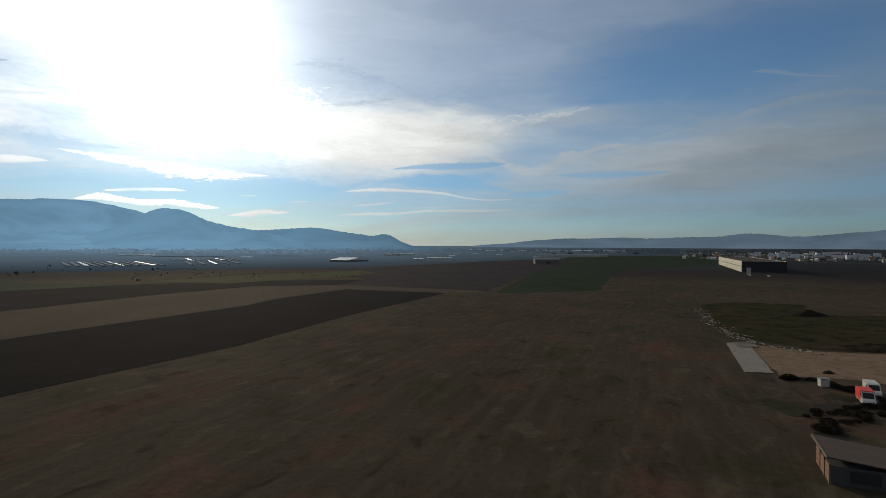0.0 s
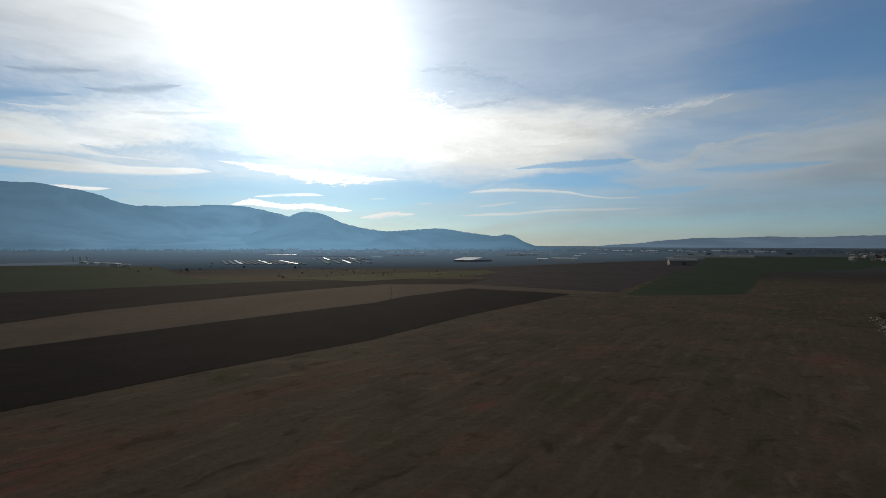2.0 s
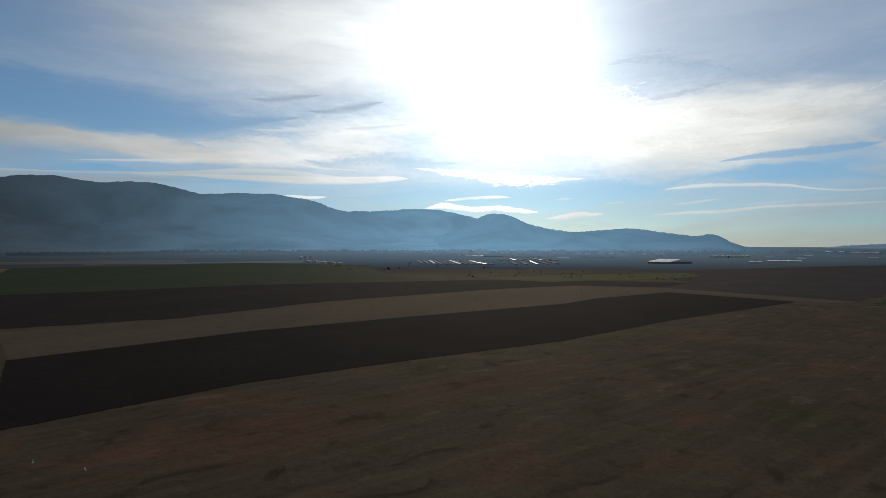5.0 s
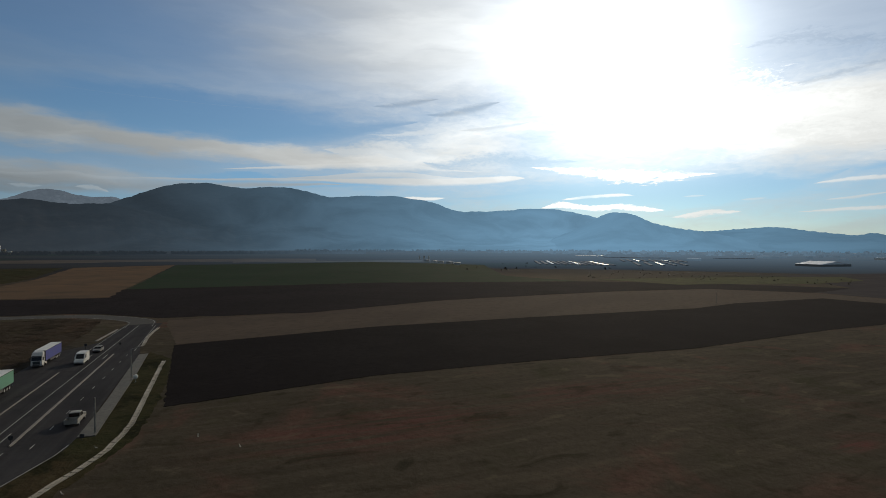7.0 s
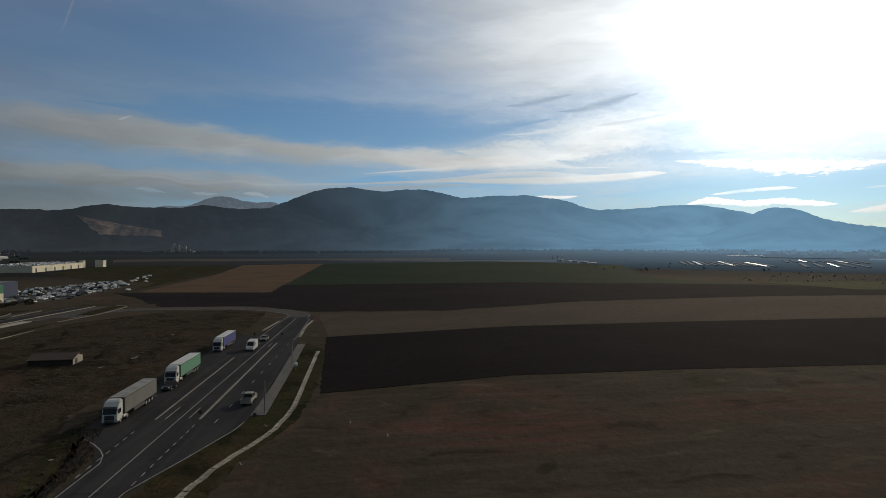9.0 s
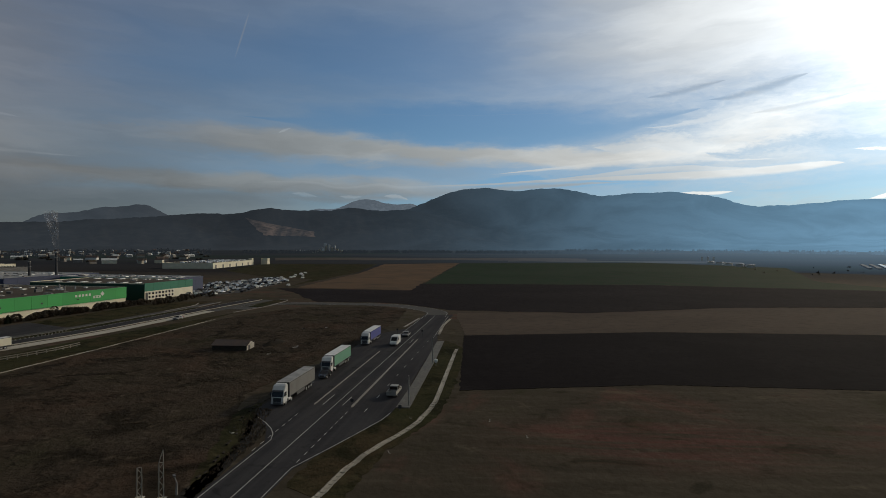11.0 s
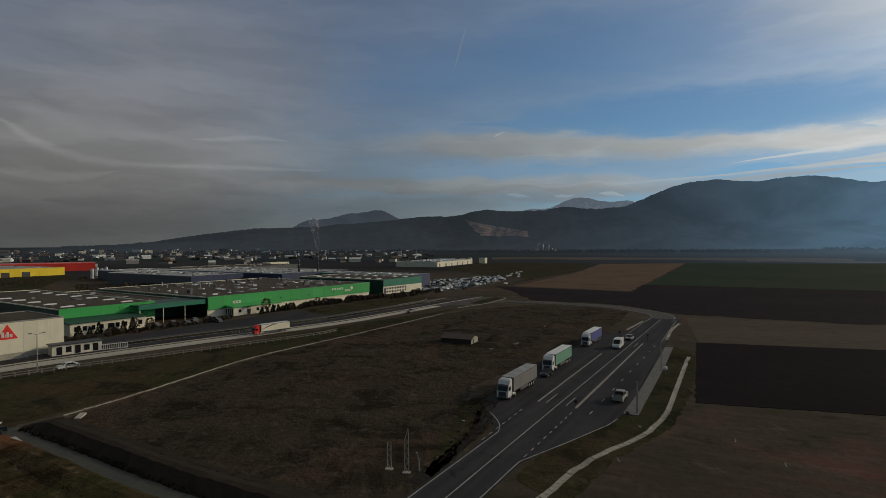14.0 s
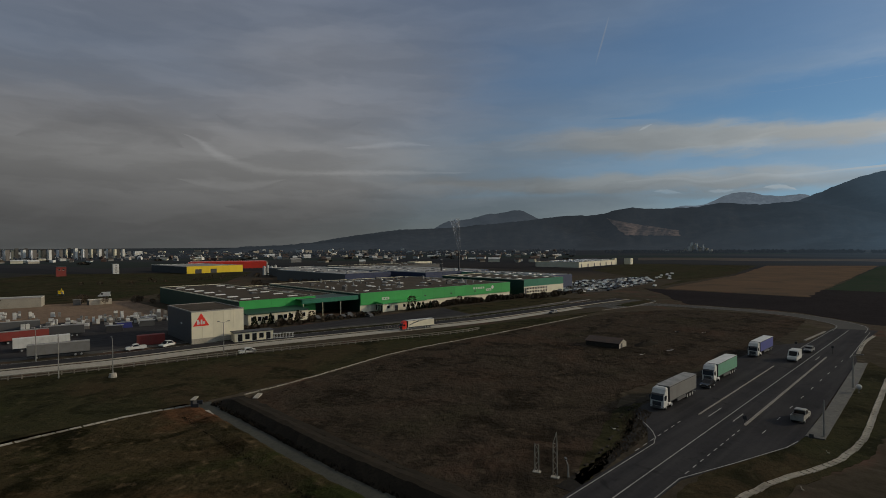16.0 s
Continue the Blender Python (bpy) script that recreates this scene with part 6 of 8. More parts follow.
pieces("edge_stone", stone, "gravel", [m for i, m in enumerate(laid([(-72, -10.6), (-81.5, -8), (-90, -6.2), (-99, -5.8), (-106, -3.8), (-111.5, -0.8), road_at(38, -13.2), road_at(60, -13.2), road_at(96, -13.1)], 1.5)) if i % 7 not in (2, 5)], edging, 0.35, 7)

# banks: (across, height) sections drawn along a line
def bank(name, line, section, material, label, seed):
    pts = bend(line, 1.5)
    rng = random.Random(seed)
    bm = bmesh.new()
    rows = []
    for i, p in enumerate(pts):
        d = (pts[min(i + 1, len(pts) - 1)] - pts[max(i - 1, 0)]).normalized()
        n = Vector((d.y, -d.x))
        k = min(1, i / 4, (len(pts) - 1 - i) / 4)
        rows.append([bm.verts.new((*(p + n * (x + rng.uniform(-0.15, 0.15))), (z + rng.uniform(-0.06, 0.06)) * k - (0.05 if z == 0 else 0))) for x, z in section])
    for a, b in zip(rows, rows[1:]):
        for i in range(len(section) - 1):
            bm.faces.new((a[i], a[i + 1], b[i + 1], b[i]))
    bmesh.ops.recalc_face_normals(bm, faces=bm.faces[:])
    return part(name, bm, material, None, label, "structure", "bank")


CANAL = [(-84, -78), (-78.8, -67.7), (-65.8, -41.8), (-59, -26), (-52, -10)]
part("canal_bed", ribbon(CANAL, -1.7, 1.0, -0.2, 0.05, 1.5, 0.22), "canal_floor", None, "mossy grey-green canal bed", "structure", "canal")
bank("canal_bank", CANAL, [(-8.6, 0), (-6.6, 0.45), (-4.8, 1.1), (-3.6, 1.2), (-2.3, 0.5), (-1.4, 0)], "reeds", "steep reedy bank shading the canal", 3)
bank("canal_bank", CANAL, [(0.5, 0), (1.4, 0.4), (2.8, 0.55), (6.0, 0)], "tussock", "low weedy bank along the canal", 4)
culvert = thing("culvert_head", pose(-82.2, -77.8, 0, 0, 0, 27), "concrete culvert headwall with a dark mouth", "culvert")
part("headwall", boxed(-1.1, 1.1, -0.2, 0.2, 0, 1.35, 0.04), "dark", culvert)
part("coping", boxed(-1.2, 1.2, -0.3, 0.5, 1.36, 1.52, 0.03), "concrete", culvert)
for s in (-1, 1):
    part("wing_wall", boxed(s * 1.15 - 0.12, s * 1.15 + 0.12, 0.21, 1.2, 0, 0.8, 0.03), "dark", culvert)
for x, y, a in ((-91, -71, 20), (-79.5, -72.0, 60)):
    part("stone_slab", boxed(-1.4, 1.4, -0.5, 0.5, 0, 0.28, 0.05), "concrete", None, "broken concrete slab lying in the grass", "", "slab").matrix_world = pose(x, y, 0.02, 0, 3, a)

rail = thing("guardrail", Matrix.Identity(4), "pale two-railed guardrail along the highway", "guardrail")
tagged(rail, kind="structure")
RAIL = [(-40, -169), (-83.6, -132.4), (-99.6, -118.9), (-119.8, -104.2), (-142.6, -84.2), (-171, -59.4), (-182, -53)]
for z in (0.42, 0.95):
    part("rail_beam", ribbon(RAIL, -0.08, 0.08, z - 0.09, z + 0.1, 2), "timber_rail", rail)
pieces("post", box(bmesh.new(), -0.12, 0.12, -0.12, 0.12, 0, 1.05), "timber_rail", laid(RAIL, 2.2), rail, 0.02, 8)

# ---------------------------------------------------------------- posts and lamps
def lamp_post(x, y, h, arms, turn, label, foot=0.0):
    p = thing("street_lamp", pose(x, y, 0, 0, 0, turn), label, "street lamp", "street lamps")
    if foot:
        part("footing", tube(bmesh.new(), (0, 0, 0), (0, 0, foot), 0.85, 0.7, 10), "concrete", p)
    part("mast", tube(bmesh.new(), (0, 0, 0), (0, 0, h), 0.14, 0.08, 10), "pale_roof", p)
    for s in arms:
        a = part("arm", tube(bmesh.new(), (0, 0, h - 0.05), (s * 1.3, 0, h + 0.28), 0.06, 0.05, 8), "pale_roof", p)
        part("lamp_head", boxed(s * 1.3 - 0.35, s * 1.3 + 0.35, -0.14, 0.14, h + 0.22, h + 0.38, 0.03), "grey", a)


lamp_post(-93.8, -111.9, 8.5, (-1,), 60, "pale single-armed street lamp on a concrete footing", 0.9)
lamp_post(-121.6, -106.3, 8.6, (-1, 1), 145, "pale twin-armed street lamp beside the highway")
lamp_post(-89.3, -122.5, 9.8, (), 0, "thin bare lamp mast beside the guardrail")
lamp_post(-100.3, -146.5, 8.5, (), 0, "thin bare mast at the depot fence")
lamp_post(-132.0, 36.6, 6.6, (1,), 65, "slim street lamp on the pavement")
lamp_post(-99.3, 22.7, 5.5, (), 0, "slim dark post at the pavement's end")
lamp_post(-73.6, -11.0, 1.5, (1,), 200, "short bent lamp post in the weeds")
lamp_post(182.5, 298.9, 7.2, (), 0, "pale wooden pole in the grass")
lamp_post(-98.3, 294, 5.8, (), 0, "lone dark pole between the fields")
for s, n, h in ((98, -5.0, 2.2), (97, 3.2, 2.2), (23.4, 3.0, 1.2), (35, 13.8, 0.0), (21.5, 12.2, 1.0)):
    if h:
        x, y = road_at(s, n)
        p = thing("sign_post", pose(x, y, 0, 0, 0, 65), "small dark road sign on a post", "road sign", "road signs")
        part("post", tube(bmesh.new(), (0, 0, 0), (0, 0, h), 0.05, 0.05, 8), "dark", p)
        part("plate", boxed(-0.3, 0.3, -0.03, 0.03, h - 0.6, h, 0.01), "dark", p)
x, y = road_at(57, 13.4)
p = thing("globe_sign", pose(x, y, 0), "round white marker on a low post", "marker")
part("post", tube(bmesh.new(), (0, 0, 0), (0, 0, 0.8), 0.06, 0.06, 8), "steel", p)
bm = bmesh.new()
bmesh.ops.create_icosphere(bm, subdivisions=2, radius=0.5, matrix=pose(0, 0, 1.2))
part("globe", bm, "white", p)


def ladder_mast(x, y, h, pointed):
    m = thing("lattice_mast", pose(x, y, 0, 0, 0, 84), "pale steel ladder mast on a concrete foot", "mast", "lattice masts")
    part("footing", boxed(-0.5, 0.5, -0.35, 0.35, 0, 0.12, 0.03), "concrete", m)
    top = h * 0.74 if pointed else h
    for s in (-1, 1):
        bm = tube(bmesh.new(), (s * 0.26, 0, 0.1), (s * 0.24, 0, top), 0.055, 0.05, 6)
        part("upright", bm, "concrete", m)
        if pointed:
            part("strut", tube(bmesh.new(), (s * 0.24, 0, top), (0.2, 0, h), 0.045, 0.04, 6), "concrete", m)
    n = int(top / 0.62)
    for i in range(n):
        z0, z1 = 0.15 + (top - 0.2) * i / n, 0.15 + (top - 0.2) * (i + 1) / n
        k = 1 if i % 2 else -1
        part("brace", tube(bmesh.new(), (-0.25 * k, 0, z0), (0.25 * k, 0, z1), 0.035, 0.035, 5), "concrete", m)
    part("top_bar", tube(bmesh.new(), (-0.25, 0, top), (0.25, 0, top), 0.035, 0.035, 5), "concrete", m)


ladder_mast(-73.9, -14.9, 3.5, False)
ladder_mast(-73.0, -12.5, 5.6, True)

# ---------------------------------------------------------------- plants
def clump_mesh(name, material, n, spread, height, leaf, seed, cone=0.0, low=0.0):
    """Many small leaves or twigs in an uneven crown."""
    rng = random.Random(seed)
    verts, faces = [], []
    for i in range(n):
        z = rng.random() ** (1.4 if cone else 0.8) * height
        r = spread * ((1 - z / height) ** 0.9 if cone else math.sqrt(max(0.02, 1 - (2 * z / height - 0.9) ** 2 * 0.8))) * (0.35 + 0.65 * rng.random() ** 0.5) * rng.uniform(0.75, 1.2)
        t = rng.random() * 2 * math.pi
        c = Vector((r * math.cos(t), r * math.sin(t), low + z))
        out = Vector((math.cos(t), math.sin(t), rng.uniform(-0.4, 0.7))).normalized()
        side = out.cross(Vector((rng.uniform(-1, 1), rng.uniform(-1, 1), 1))).normalized()
        k = leaf * rng.uniform(0.6, 1.4)
        b = len(verts)
        verts += [c - side * k * 0.45, c + side * k * 0.45, c + out * k + side * k * 0.15, c + out * k * 0.5 + Vector((0, 0, k * 0.5))]
        faces += [(b, b + 1, b + 2), (b, b + 2, b + 3)]
    me = bpy.data.meshes.new(name)
    me.from_pydata(verts, [], faces)
    me.materials.append(M[material])
    return me


def plant(name, label, category, group, trunk, crown_mesh):
    t = thing(name, Matrix.Identity(4), label, category, group)
    bm = bmesh.new()
    for a, b, r0, r1 in trunk:
        tube(bm, a, b, r0, r1, 7)
    part("trunk", bm, "bark", t)
    c = new("crown", crown_mesh)
    c.parent = t
    return t


def plant_row(proto, places, seed, lo=0.75, hi=1.25):
    rng = random.Random(seed)
    for i, (x, y) in enumerate(places):
        s = rng.uniform(lo, hi)
        m = pose(x, y, 0, 0, 0, rng.uniform(0, 360)) @ Matrix.Diagonal((s, s, s * rng.uniform(0.85, 1.2), 1))
        if i == 0:
            proto.matrix_world = m
        else:
            c = copy_thing(proto, Matrix.Identity(4))
            c.matrix_basis = m


def fact_xy(x, y):
    v = fact(x, y).translation
    return (v.x, v.y)


rng = random.Random(11)
conifer = plant("conifer", "dark green conifer before the factory", "tree", "conifers before the factory", [((0, 0, 0), (0, 0, 4.6), 0.16, 0.04)], clump_mesh("conifer_crown", "needles", 520, 1.5, 4.9, 0.5, 1, 1.0, 0.3))
plant_row(conifer, [fact_xy(-50 + 3.4 * i, -8 + rng.uniform(-2, 2)) for i in range(6)] + [fact_xy(19 + 3.2 * i, -9.0 + rng.uniform(-1, 1)) for i in range(5)], 2, 0.5, 0.8)
shrub = plant("shrub", "dark leafless shrub along the factory front", "shrub", "shrubs along the factory", [((0, 0, 0), (0.1, 0, 1.2), 0.09, 0.03), ((0, 0, 0.3), (-0.5, 0.2, 1.5), 0.05, 0.02), ((0, 0, 0.2), (0.4, -0.4, 1.4), 0.05, 0.02)], clump_mesh("shrub_crown", "twigs", 420, 1.7, 2.6, 0.5, 2, 0, 0.1))
plant_row(shrub, [fact_xy(32 + 1.5 * i, -6 - 4 * rng.random()) for i in range(46)] + [fact_xy(100 + 4 * i, -8 - 5 * rng.random()) for i in range(9)], 3, 0.5, 1.0)
bare = plant("bare_tree", "small bare brown winter tree", "tree", "bare trees", [((0, 0, 0), (0, 0, 2.2), 0.14, 0.08), ((0, 0, 1.6), (0.9, 0.3, 3.6), 0.07, 0.02), ((0, 0, 1.8), (-0.8, 0.4, 3.8), 0.07, 0.02), ((0, 0, 2.1), (0.1, -0.8, 4.2), 0.06, 0.02)], clump_mesh("bare_crown", "twigs", 480, 1.7, 3.4, 0.3, 3, 0, 1.5))
plant_row(bare, [fact_xy(-34, -11), fact_xy(-30, -13), fact_xy(20, -11), fact_xy(52, -8), (-205, -255), (-170, -280)], 4, 0.8, 1.2)
yardtree = plant("bare_tree", "broad dark leafless tree behind the depots", "tree", "trees behind the depots", [((0, 0, 0), (0, 0, 3.0), 0.25, 0.14), ((0, 0, 2.4), (1.5, 0.4, 5.5), 0.12, 0.03), ((0, 0, 2.6), (-1.4, 0.8, 5.8), 0.12, 0.03), ((0, 0, 2.9), (0.2, -1.4, 6.3), 0.1, 0.03)], clump_mesh("broad_crown", "twigs", 620, 2.9, 4.0, 0.38, 4, 0, 1.0))
plant_row(yardtree, [(-205 - 2.5 * i + rng.uniform(-6, 6), -262 + 2.2 * i + rng.uniform(-16, 16)) for i in range(26)] + [(-330 + 26 * rng.random() - 2.0 * i, -247 - 20 * rng.random() + 1.0 * i) for i in range(40)] + [(-300 - 9 * i + rng.uniform(-10, 10), -390 + 3 * i + rng.uniform(-20, 20)) for i in range(22)], 5, 0.45, 0.85)


def inside(x, y, poly):
    hit = False
    for (x0, y0), (x1, y1) in zip(poly, poly[1:] + poly[:1]):
        if (y0 > y) != (y1 > y) and x < (x1 - x0) * (y - y0) / (y1 - y0) + x0:
            hit = not hit
    return hit


def scatter(name, material, n, region, height, width, seed, label, avoid=(), density=None):
    """Tufts over a region, as one piece of stuff."""
    rng = random.Random(seed)
    xs, ys = [p[0] for p in region], [p[1] for p in region]
    verts, faces = [], []
    made = tried = 0
    while made < n and tried < n * 12:
        tried += 1
        x, y = rng.uniform(min(xs), max(xs)), rng.uniform(min(ys), max(ys))
        if not inside(x, y, region) or any(inside(x, y, a) for a in avoid):
            continue
        if noise.noise(Vector((x * 0.06, y * 0.06, seed))) + 0.25 < rng.uniform(-0.5, 0.6):
            continue
        made += 1
        h = height * rng.uniform(0.4, 1.5)
        for k in range(3):
            t = rng.random() * math.pi * 2
            w = width * rng.uniform(0.6, 1.3)
            b = len(verts)
            dx, dy = math.cos(t) * w, math.sin(t) * w
            lx, ly = rng.uniform(-0.5, 0.5) * h, rng.uniform(-0.5, 0.5) * h
            verts += [(x - dx, y - dy, -0.02), (x + dx, y + dy, -0.02), (x + lx + dx * 0.3, y + ly + dy * 0.3, h)]
            faces.append((b, b + 1, b + 2))
    me = bpy.data.meshes.new(name)
    me.from_pydata(verts, [], faces)
    me.materials.append(M[material])
    return tagged(new(name, me), label, "grass", "", "stuff")


part("ditch", ribbon([(-70, -11.0), (-81, -6.6), (-90, -4.2), (-98, -3.6), (-105, -1.8), (-111, 0.6)], (-1.3, -0.4), (1.1, 0.4), -0.2, 0.045, 0.8, 0.3), "ditch_shade", None, "ditch beside the lay-by, coloured black for its deep shade", "structure", "ditch")
scatter("ditch_reeds", "twigs", 800, [(-74, -9.6), (-81.5, -7.4), (-90, -5.4), (-99, -5.2), (-106, -3.2), (-104, -0.5), (-98, -1.6), (-92, -1.6), (-86, -3.6), (-76, -8.6)], 0.22, 0.11, 24, "dark dead reeds in the ditch", ())
scatter("reeds_bank", "reeds", 4200, [(-88, -73), (-84, -76), (-79.5, -66), (-67, -41), (-60, -25), (-66, -25), (-73, -41)], 0.40, 0.20, 25, "dark reeds on the canal bank", ())


def litter(x, y, size, turn, mat):
    """A bent scrap of sheet or board."""
    bm = bmesh.new()
    box(bm, -size, size * 0.2, -size * 0.5, size * 0.5, 0.03, 0.09, 0.0, (0.02, 0, 0.05, 0))
    v = [bm.verts.new(p) for p in ((size * 0.2, -size * 0.5, 0.03), (size, -size * 0.3, 0.3), (size * 0.9, size * 0.5, 0.35), (size * 0.2, size * 0.5, 0.03), (size * 0.2, -size * 0.5, 0.09), (size, -size * 0.3, 0.36), (size * 0.9, size * 0.5, 0.41), (size * 0.2, size * 0.5, 0.09))]
    for q in ((3, 2, 1, 0), (4, 5, 6, 7), (0, 1, 5, 4), (1, 2, 6, 5), (2, 3, 7, 6), (3, 0, 4, 7)):
        bm.faces.new([v[i] for i in q])
    ob = part("litter_scrap", bm, mat, None, "pale scrap of rubbish lying in the weeds", "", "litter", "scraps of rubbish")
    ob.matrix_world = pose(x, y, 0.02, 0, 0, turn)


for i, (x, y, k) in enumerate(((-196, 9.2, 1.0), (-196.5, 17, 0.6), (-154.4, -1.7, 0.6), (-162.4, 5.3, 0.9), (-87.1, 33.3, 0.2), (-78.6, 35.9, 0.2), (-78.7, 14.9, 0.2), (-92.5, 21.3, 0.22), (-93.4, -6.5, 0.4))):
    litter(x, y, k, 37 * i, "concrete" if i % 3 else "kerbstone")
scatter("bank_brambles", "reeds", 2200, [(-80, -73), (-76.5, -75), (-62, -46), (-56, -34), (-59, -32), (-64, -42)], 0.22, 0.11, 26, "dark brambles along the low canal bank", ())

# ---------------------------------------------------------------- car park
def small_car(paint_mat):
    """A parked car seen from far off: body and window band."""
    c = thing("parked_car", Matrix.Identity(4), "parked car among the rows of the car park", "car", "cars in the car park")
    bm = profile(bmesh.new(), [(0.05, 0.3), (0, 0.7), (1.05, 0.92), (1.8, 1.45), (3.1, 1.45), (3.9, 0.95), (4.25, 0.85), (4.25, 0.3)], -0.85, 0.85)
    part("body", bm, paint_mat, c)
    part("window_band", profile(bmesh.new(), [(1.3, 0.98), (1.82, 1.36), (3.05, 1.36), (3.6, 0.98)], -0.87, 0.87), "glass", c)
    part("underbody", boxed(-0.8, 0.8, 0.4, 3.9, 0.0, 0.31), "rubber", c)
    return c


rng = random.Random(77)
LOT = [(-327, -43), (-352, -19), (-441, 10), (-497, 3), (-451, -31), (-425, -54), (-372, -62)]
part("car_park", slab(LOT, -0.2, 0.07), "old_asphalt", None, "grey asphalt car park", "structure", "car park")
protos = [small_car(m) for m in ("white", "bright_sheet", "black", "grey", "black", "white", "black", "silver")]
u, v = Vector((-0.93, 0.37)), Vector((-0.37, -0.93))
spots = []
for row in range(0, 30):                  # rows across the view, two and two with an aisle between
    for k in range(-22, 42):
        p = Vector((-330, -20)) + v * (2.55 * k) + u * (5.0 * row + 5.5 * (row // 2))
        if inside(p.x, p.y, LOT) and rng.random() < 0.72:
            spots.append(p)
spots.sort(key=lambda p: p.length)
turn = math.degrees(math.atan2(-u.x, u.y))
used = set()
for p in spots[:280]:
    k = rng.randrange(len(protos))
    m = pose(p.x, p.y, 0.07, 0, 0, turn + rng.choice((0, 180)) + rng.uniform(-3, 3))
    if k in used:
        copy_thing(protos[k], m)
    else:
        protos[k].matrix_world = m
        used.add(k)
roof_car = tagged(small_car("bright_sheet"), "car parked on the depot's flat roof", "car", "cars on the depot roof")
first = True
for i in range(96):
    q = pose(-697, -70.5, 6.69, 0, 0, 162.3) @ pose(4 + 3.9 * (i // 3) + rng.uniform(-0.4, 0.4), 5 + 15 * (i % 3) + rng.uniform(0, 7), 0, 0, 0, rng.choice((0, 180)))
    if first:
        roof_car.matrix_world, first = q, False
    else:
        copy_thing(roof_car, q)
far_cars = tagged(small_car("white"), "car parked along the far road", "car", "cars along the far road")
for i in range(16):
    m = pose(-400 - 11 * i + rng.uniform(-6, 6), 2 + 1.9 * i + rng.uniform(-9, 9), 0.05, 0, 0, 70 + rng.uniform(-10, 10))
    if i:
        copy_thing(far_cars, m)
    else:
        far_cars.matrix_world = m
front_car = tagged(small_car("grey"), "car parked before the factory offices", "car", "cars before the factory")
for i in range(9):
    q = fact(-24 + 2.9 * i + rng.uniform(-0.3, 0.3) if i < 8 else -6 + 3.2 * (i - 8), -8.5 if i < 8 else -13.5) @ pose(0, 0, 0.03, 0, 0, rng.choice((0, 180)))
    if i:
        copy_thing(front_car, q)
    else:
        front_car.matrix_world = q

# ---------------------------------------------------------------- depot yard
part("yard", slab([(-88, -160), (-133, -128.5), (-150, -137), (-172, -176), (-150, -215), (-120, -215), (-84, -190)], -0.2, 0.06), "asphalt", None, "oily asphalt of the depot yard", "structure", "yard")
part("verge", slab([(-222, -68), (-300, -30), (-306, -52), (-240, -86)], -0.2, 0.05), "lawn", None, "dark grass before the factory", "structure", "verge")
part("forecourt", slab([(-146, -107), (-182, -86), (-221, -68.5), (-239, -86.4), (-196, -107), (-160, -125)], -0.2, 0.055), "asphalt", None, "asphalt forecourt before the factory", "structure", "yard")
part("yard_ground", slab([(-150, -216), (-173, -177), (-196, -205), (-225, -262), (-180, -300), (-120, -260), (-112, -216)], -0.2, 0.05), "dirt", None, "bare brown earth behind the depot", "structure", "yard")
for i in range(130):
    a = rng.random()
    x, y = -136 - 40 * a + rng.uniform(-9, 9), -200 + 14 * a + rng.uniform(-14, 14)
    if i > 104:
        x, y = -150 + rng.uniform(-14, 10), -238 + rng.uniform(-16, 12)
    w, d = rng.uniform(0.8, 1.5), rng.uniform(0.8, 1.3)
    st = thing("pallet_stack", pose(x, y, 0.055, 0, 0, 144 + rng.uniform(-12, 12)), "stack of wrapped pale goods on a pallet", "pallet", "goods in the yard")
    part("pallet", boxed(-w / 2, w / 2, -d / 2, d / 2, 0, 0.14), "timber", st)
    k = rng.choice((1, 1, 2, 3))
    for j in range(k):
        part("load", boxed(-w / 2 + 0.03, w / 2 - 0.03, -d / 2 + 0.03, d / 2 - 0.03, 0.145 + 0.92 * j, 1.05 + 0.92 * j, 0.05), rng.choice(("white", "white", "kerbstone", "silver", "white")), st)
for x, y, mat in ((-161, -178, "white"), (-165, -181, "grey"), (-150, -176, "blue"), (-143, -172, "dark"), (-156, -172, "grey")):
    sk = thing("skip_container", pose(x, y, 0.06, 0, 0, 140), "open steel skip container in the yard", "container")
    part("body", boxed(-2.6, 2.6, -1.1, 1.1, 0, 1.9, 0.0, (0.4, 0.4, 0, 0)), mat, sk)
    part("rim", boxed(-2.7, 2.7, -1.2, 1.2, 1.91, 2.02), "steel", sk)
ex = thing("excavator", pose(-236, -331, 0, 0, 0, 60), "yellow excavator with a bent boom", "excavator")
part("cab", boxed(-1.2, 1.2, -1.4, 1.4, 1.1, 3.0, 0.1), "yellow", ex)
for s in (-1, 1):
    part("track", boxed(-2, 2, s * 1.3 - 0.3, s * 1.3 + 0.3, 0, 1.0, 0.2), "dark", ex)
part("boom", tube(bmesh.new(), (1.0, 0, 2.0), (4.6, 0, 4.4), 0.35, 0.25, 6), "yellow", ex)
part("stick", tube(bmesh.new(), (4.6, 0, 4.4), (7.4, 0, 2.6), 0.25, 0.2, 6), "yellow", ex)
part("bucket", boxed(7.0, 8.0, -0.5, 0.5, 1.6, 2.7, 0.08), "steel", ex)
car(pose(-236, -300, 0, 0, 0, 40), "white", "white tipper truck at the yard's back", "van", 6.5, 2.3, 2.8, "tipper_truck", category="truck")
fence = thing("fence", pose(-146.2, -109.3, 0, 0, 0, 135), "pale barred gate at the depot entrance", "fence")
for i in range(15):
    part("bar", boxed(0.45 * i, 0.45 * i + 0.09, -0.04, 0.04, 0.0, 1.7), "white", fence)
for z in (0.2, 1.5):
    part("rail", boxed(0, 6.4, -0.05, 0.05, z, z + 0.14), "white", fence)

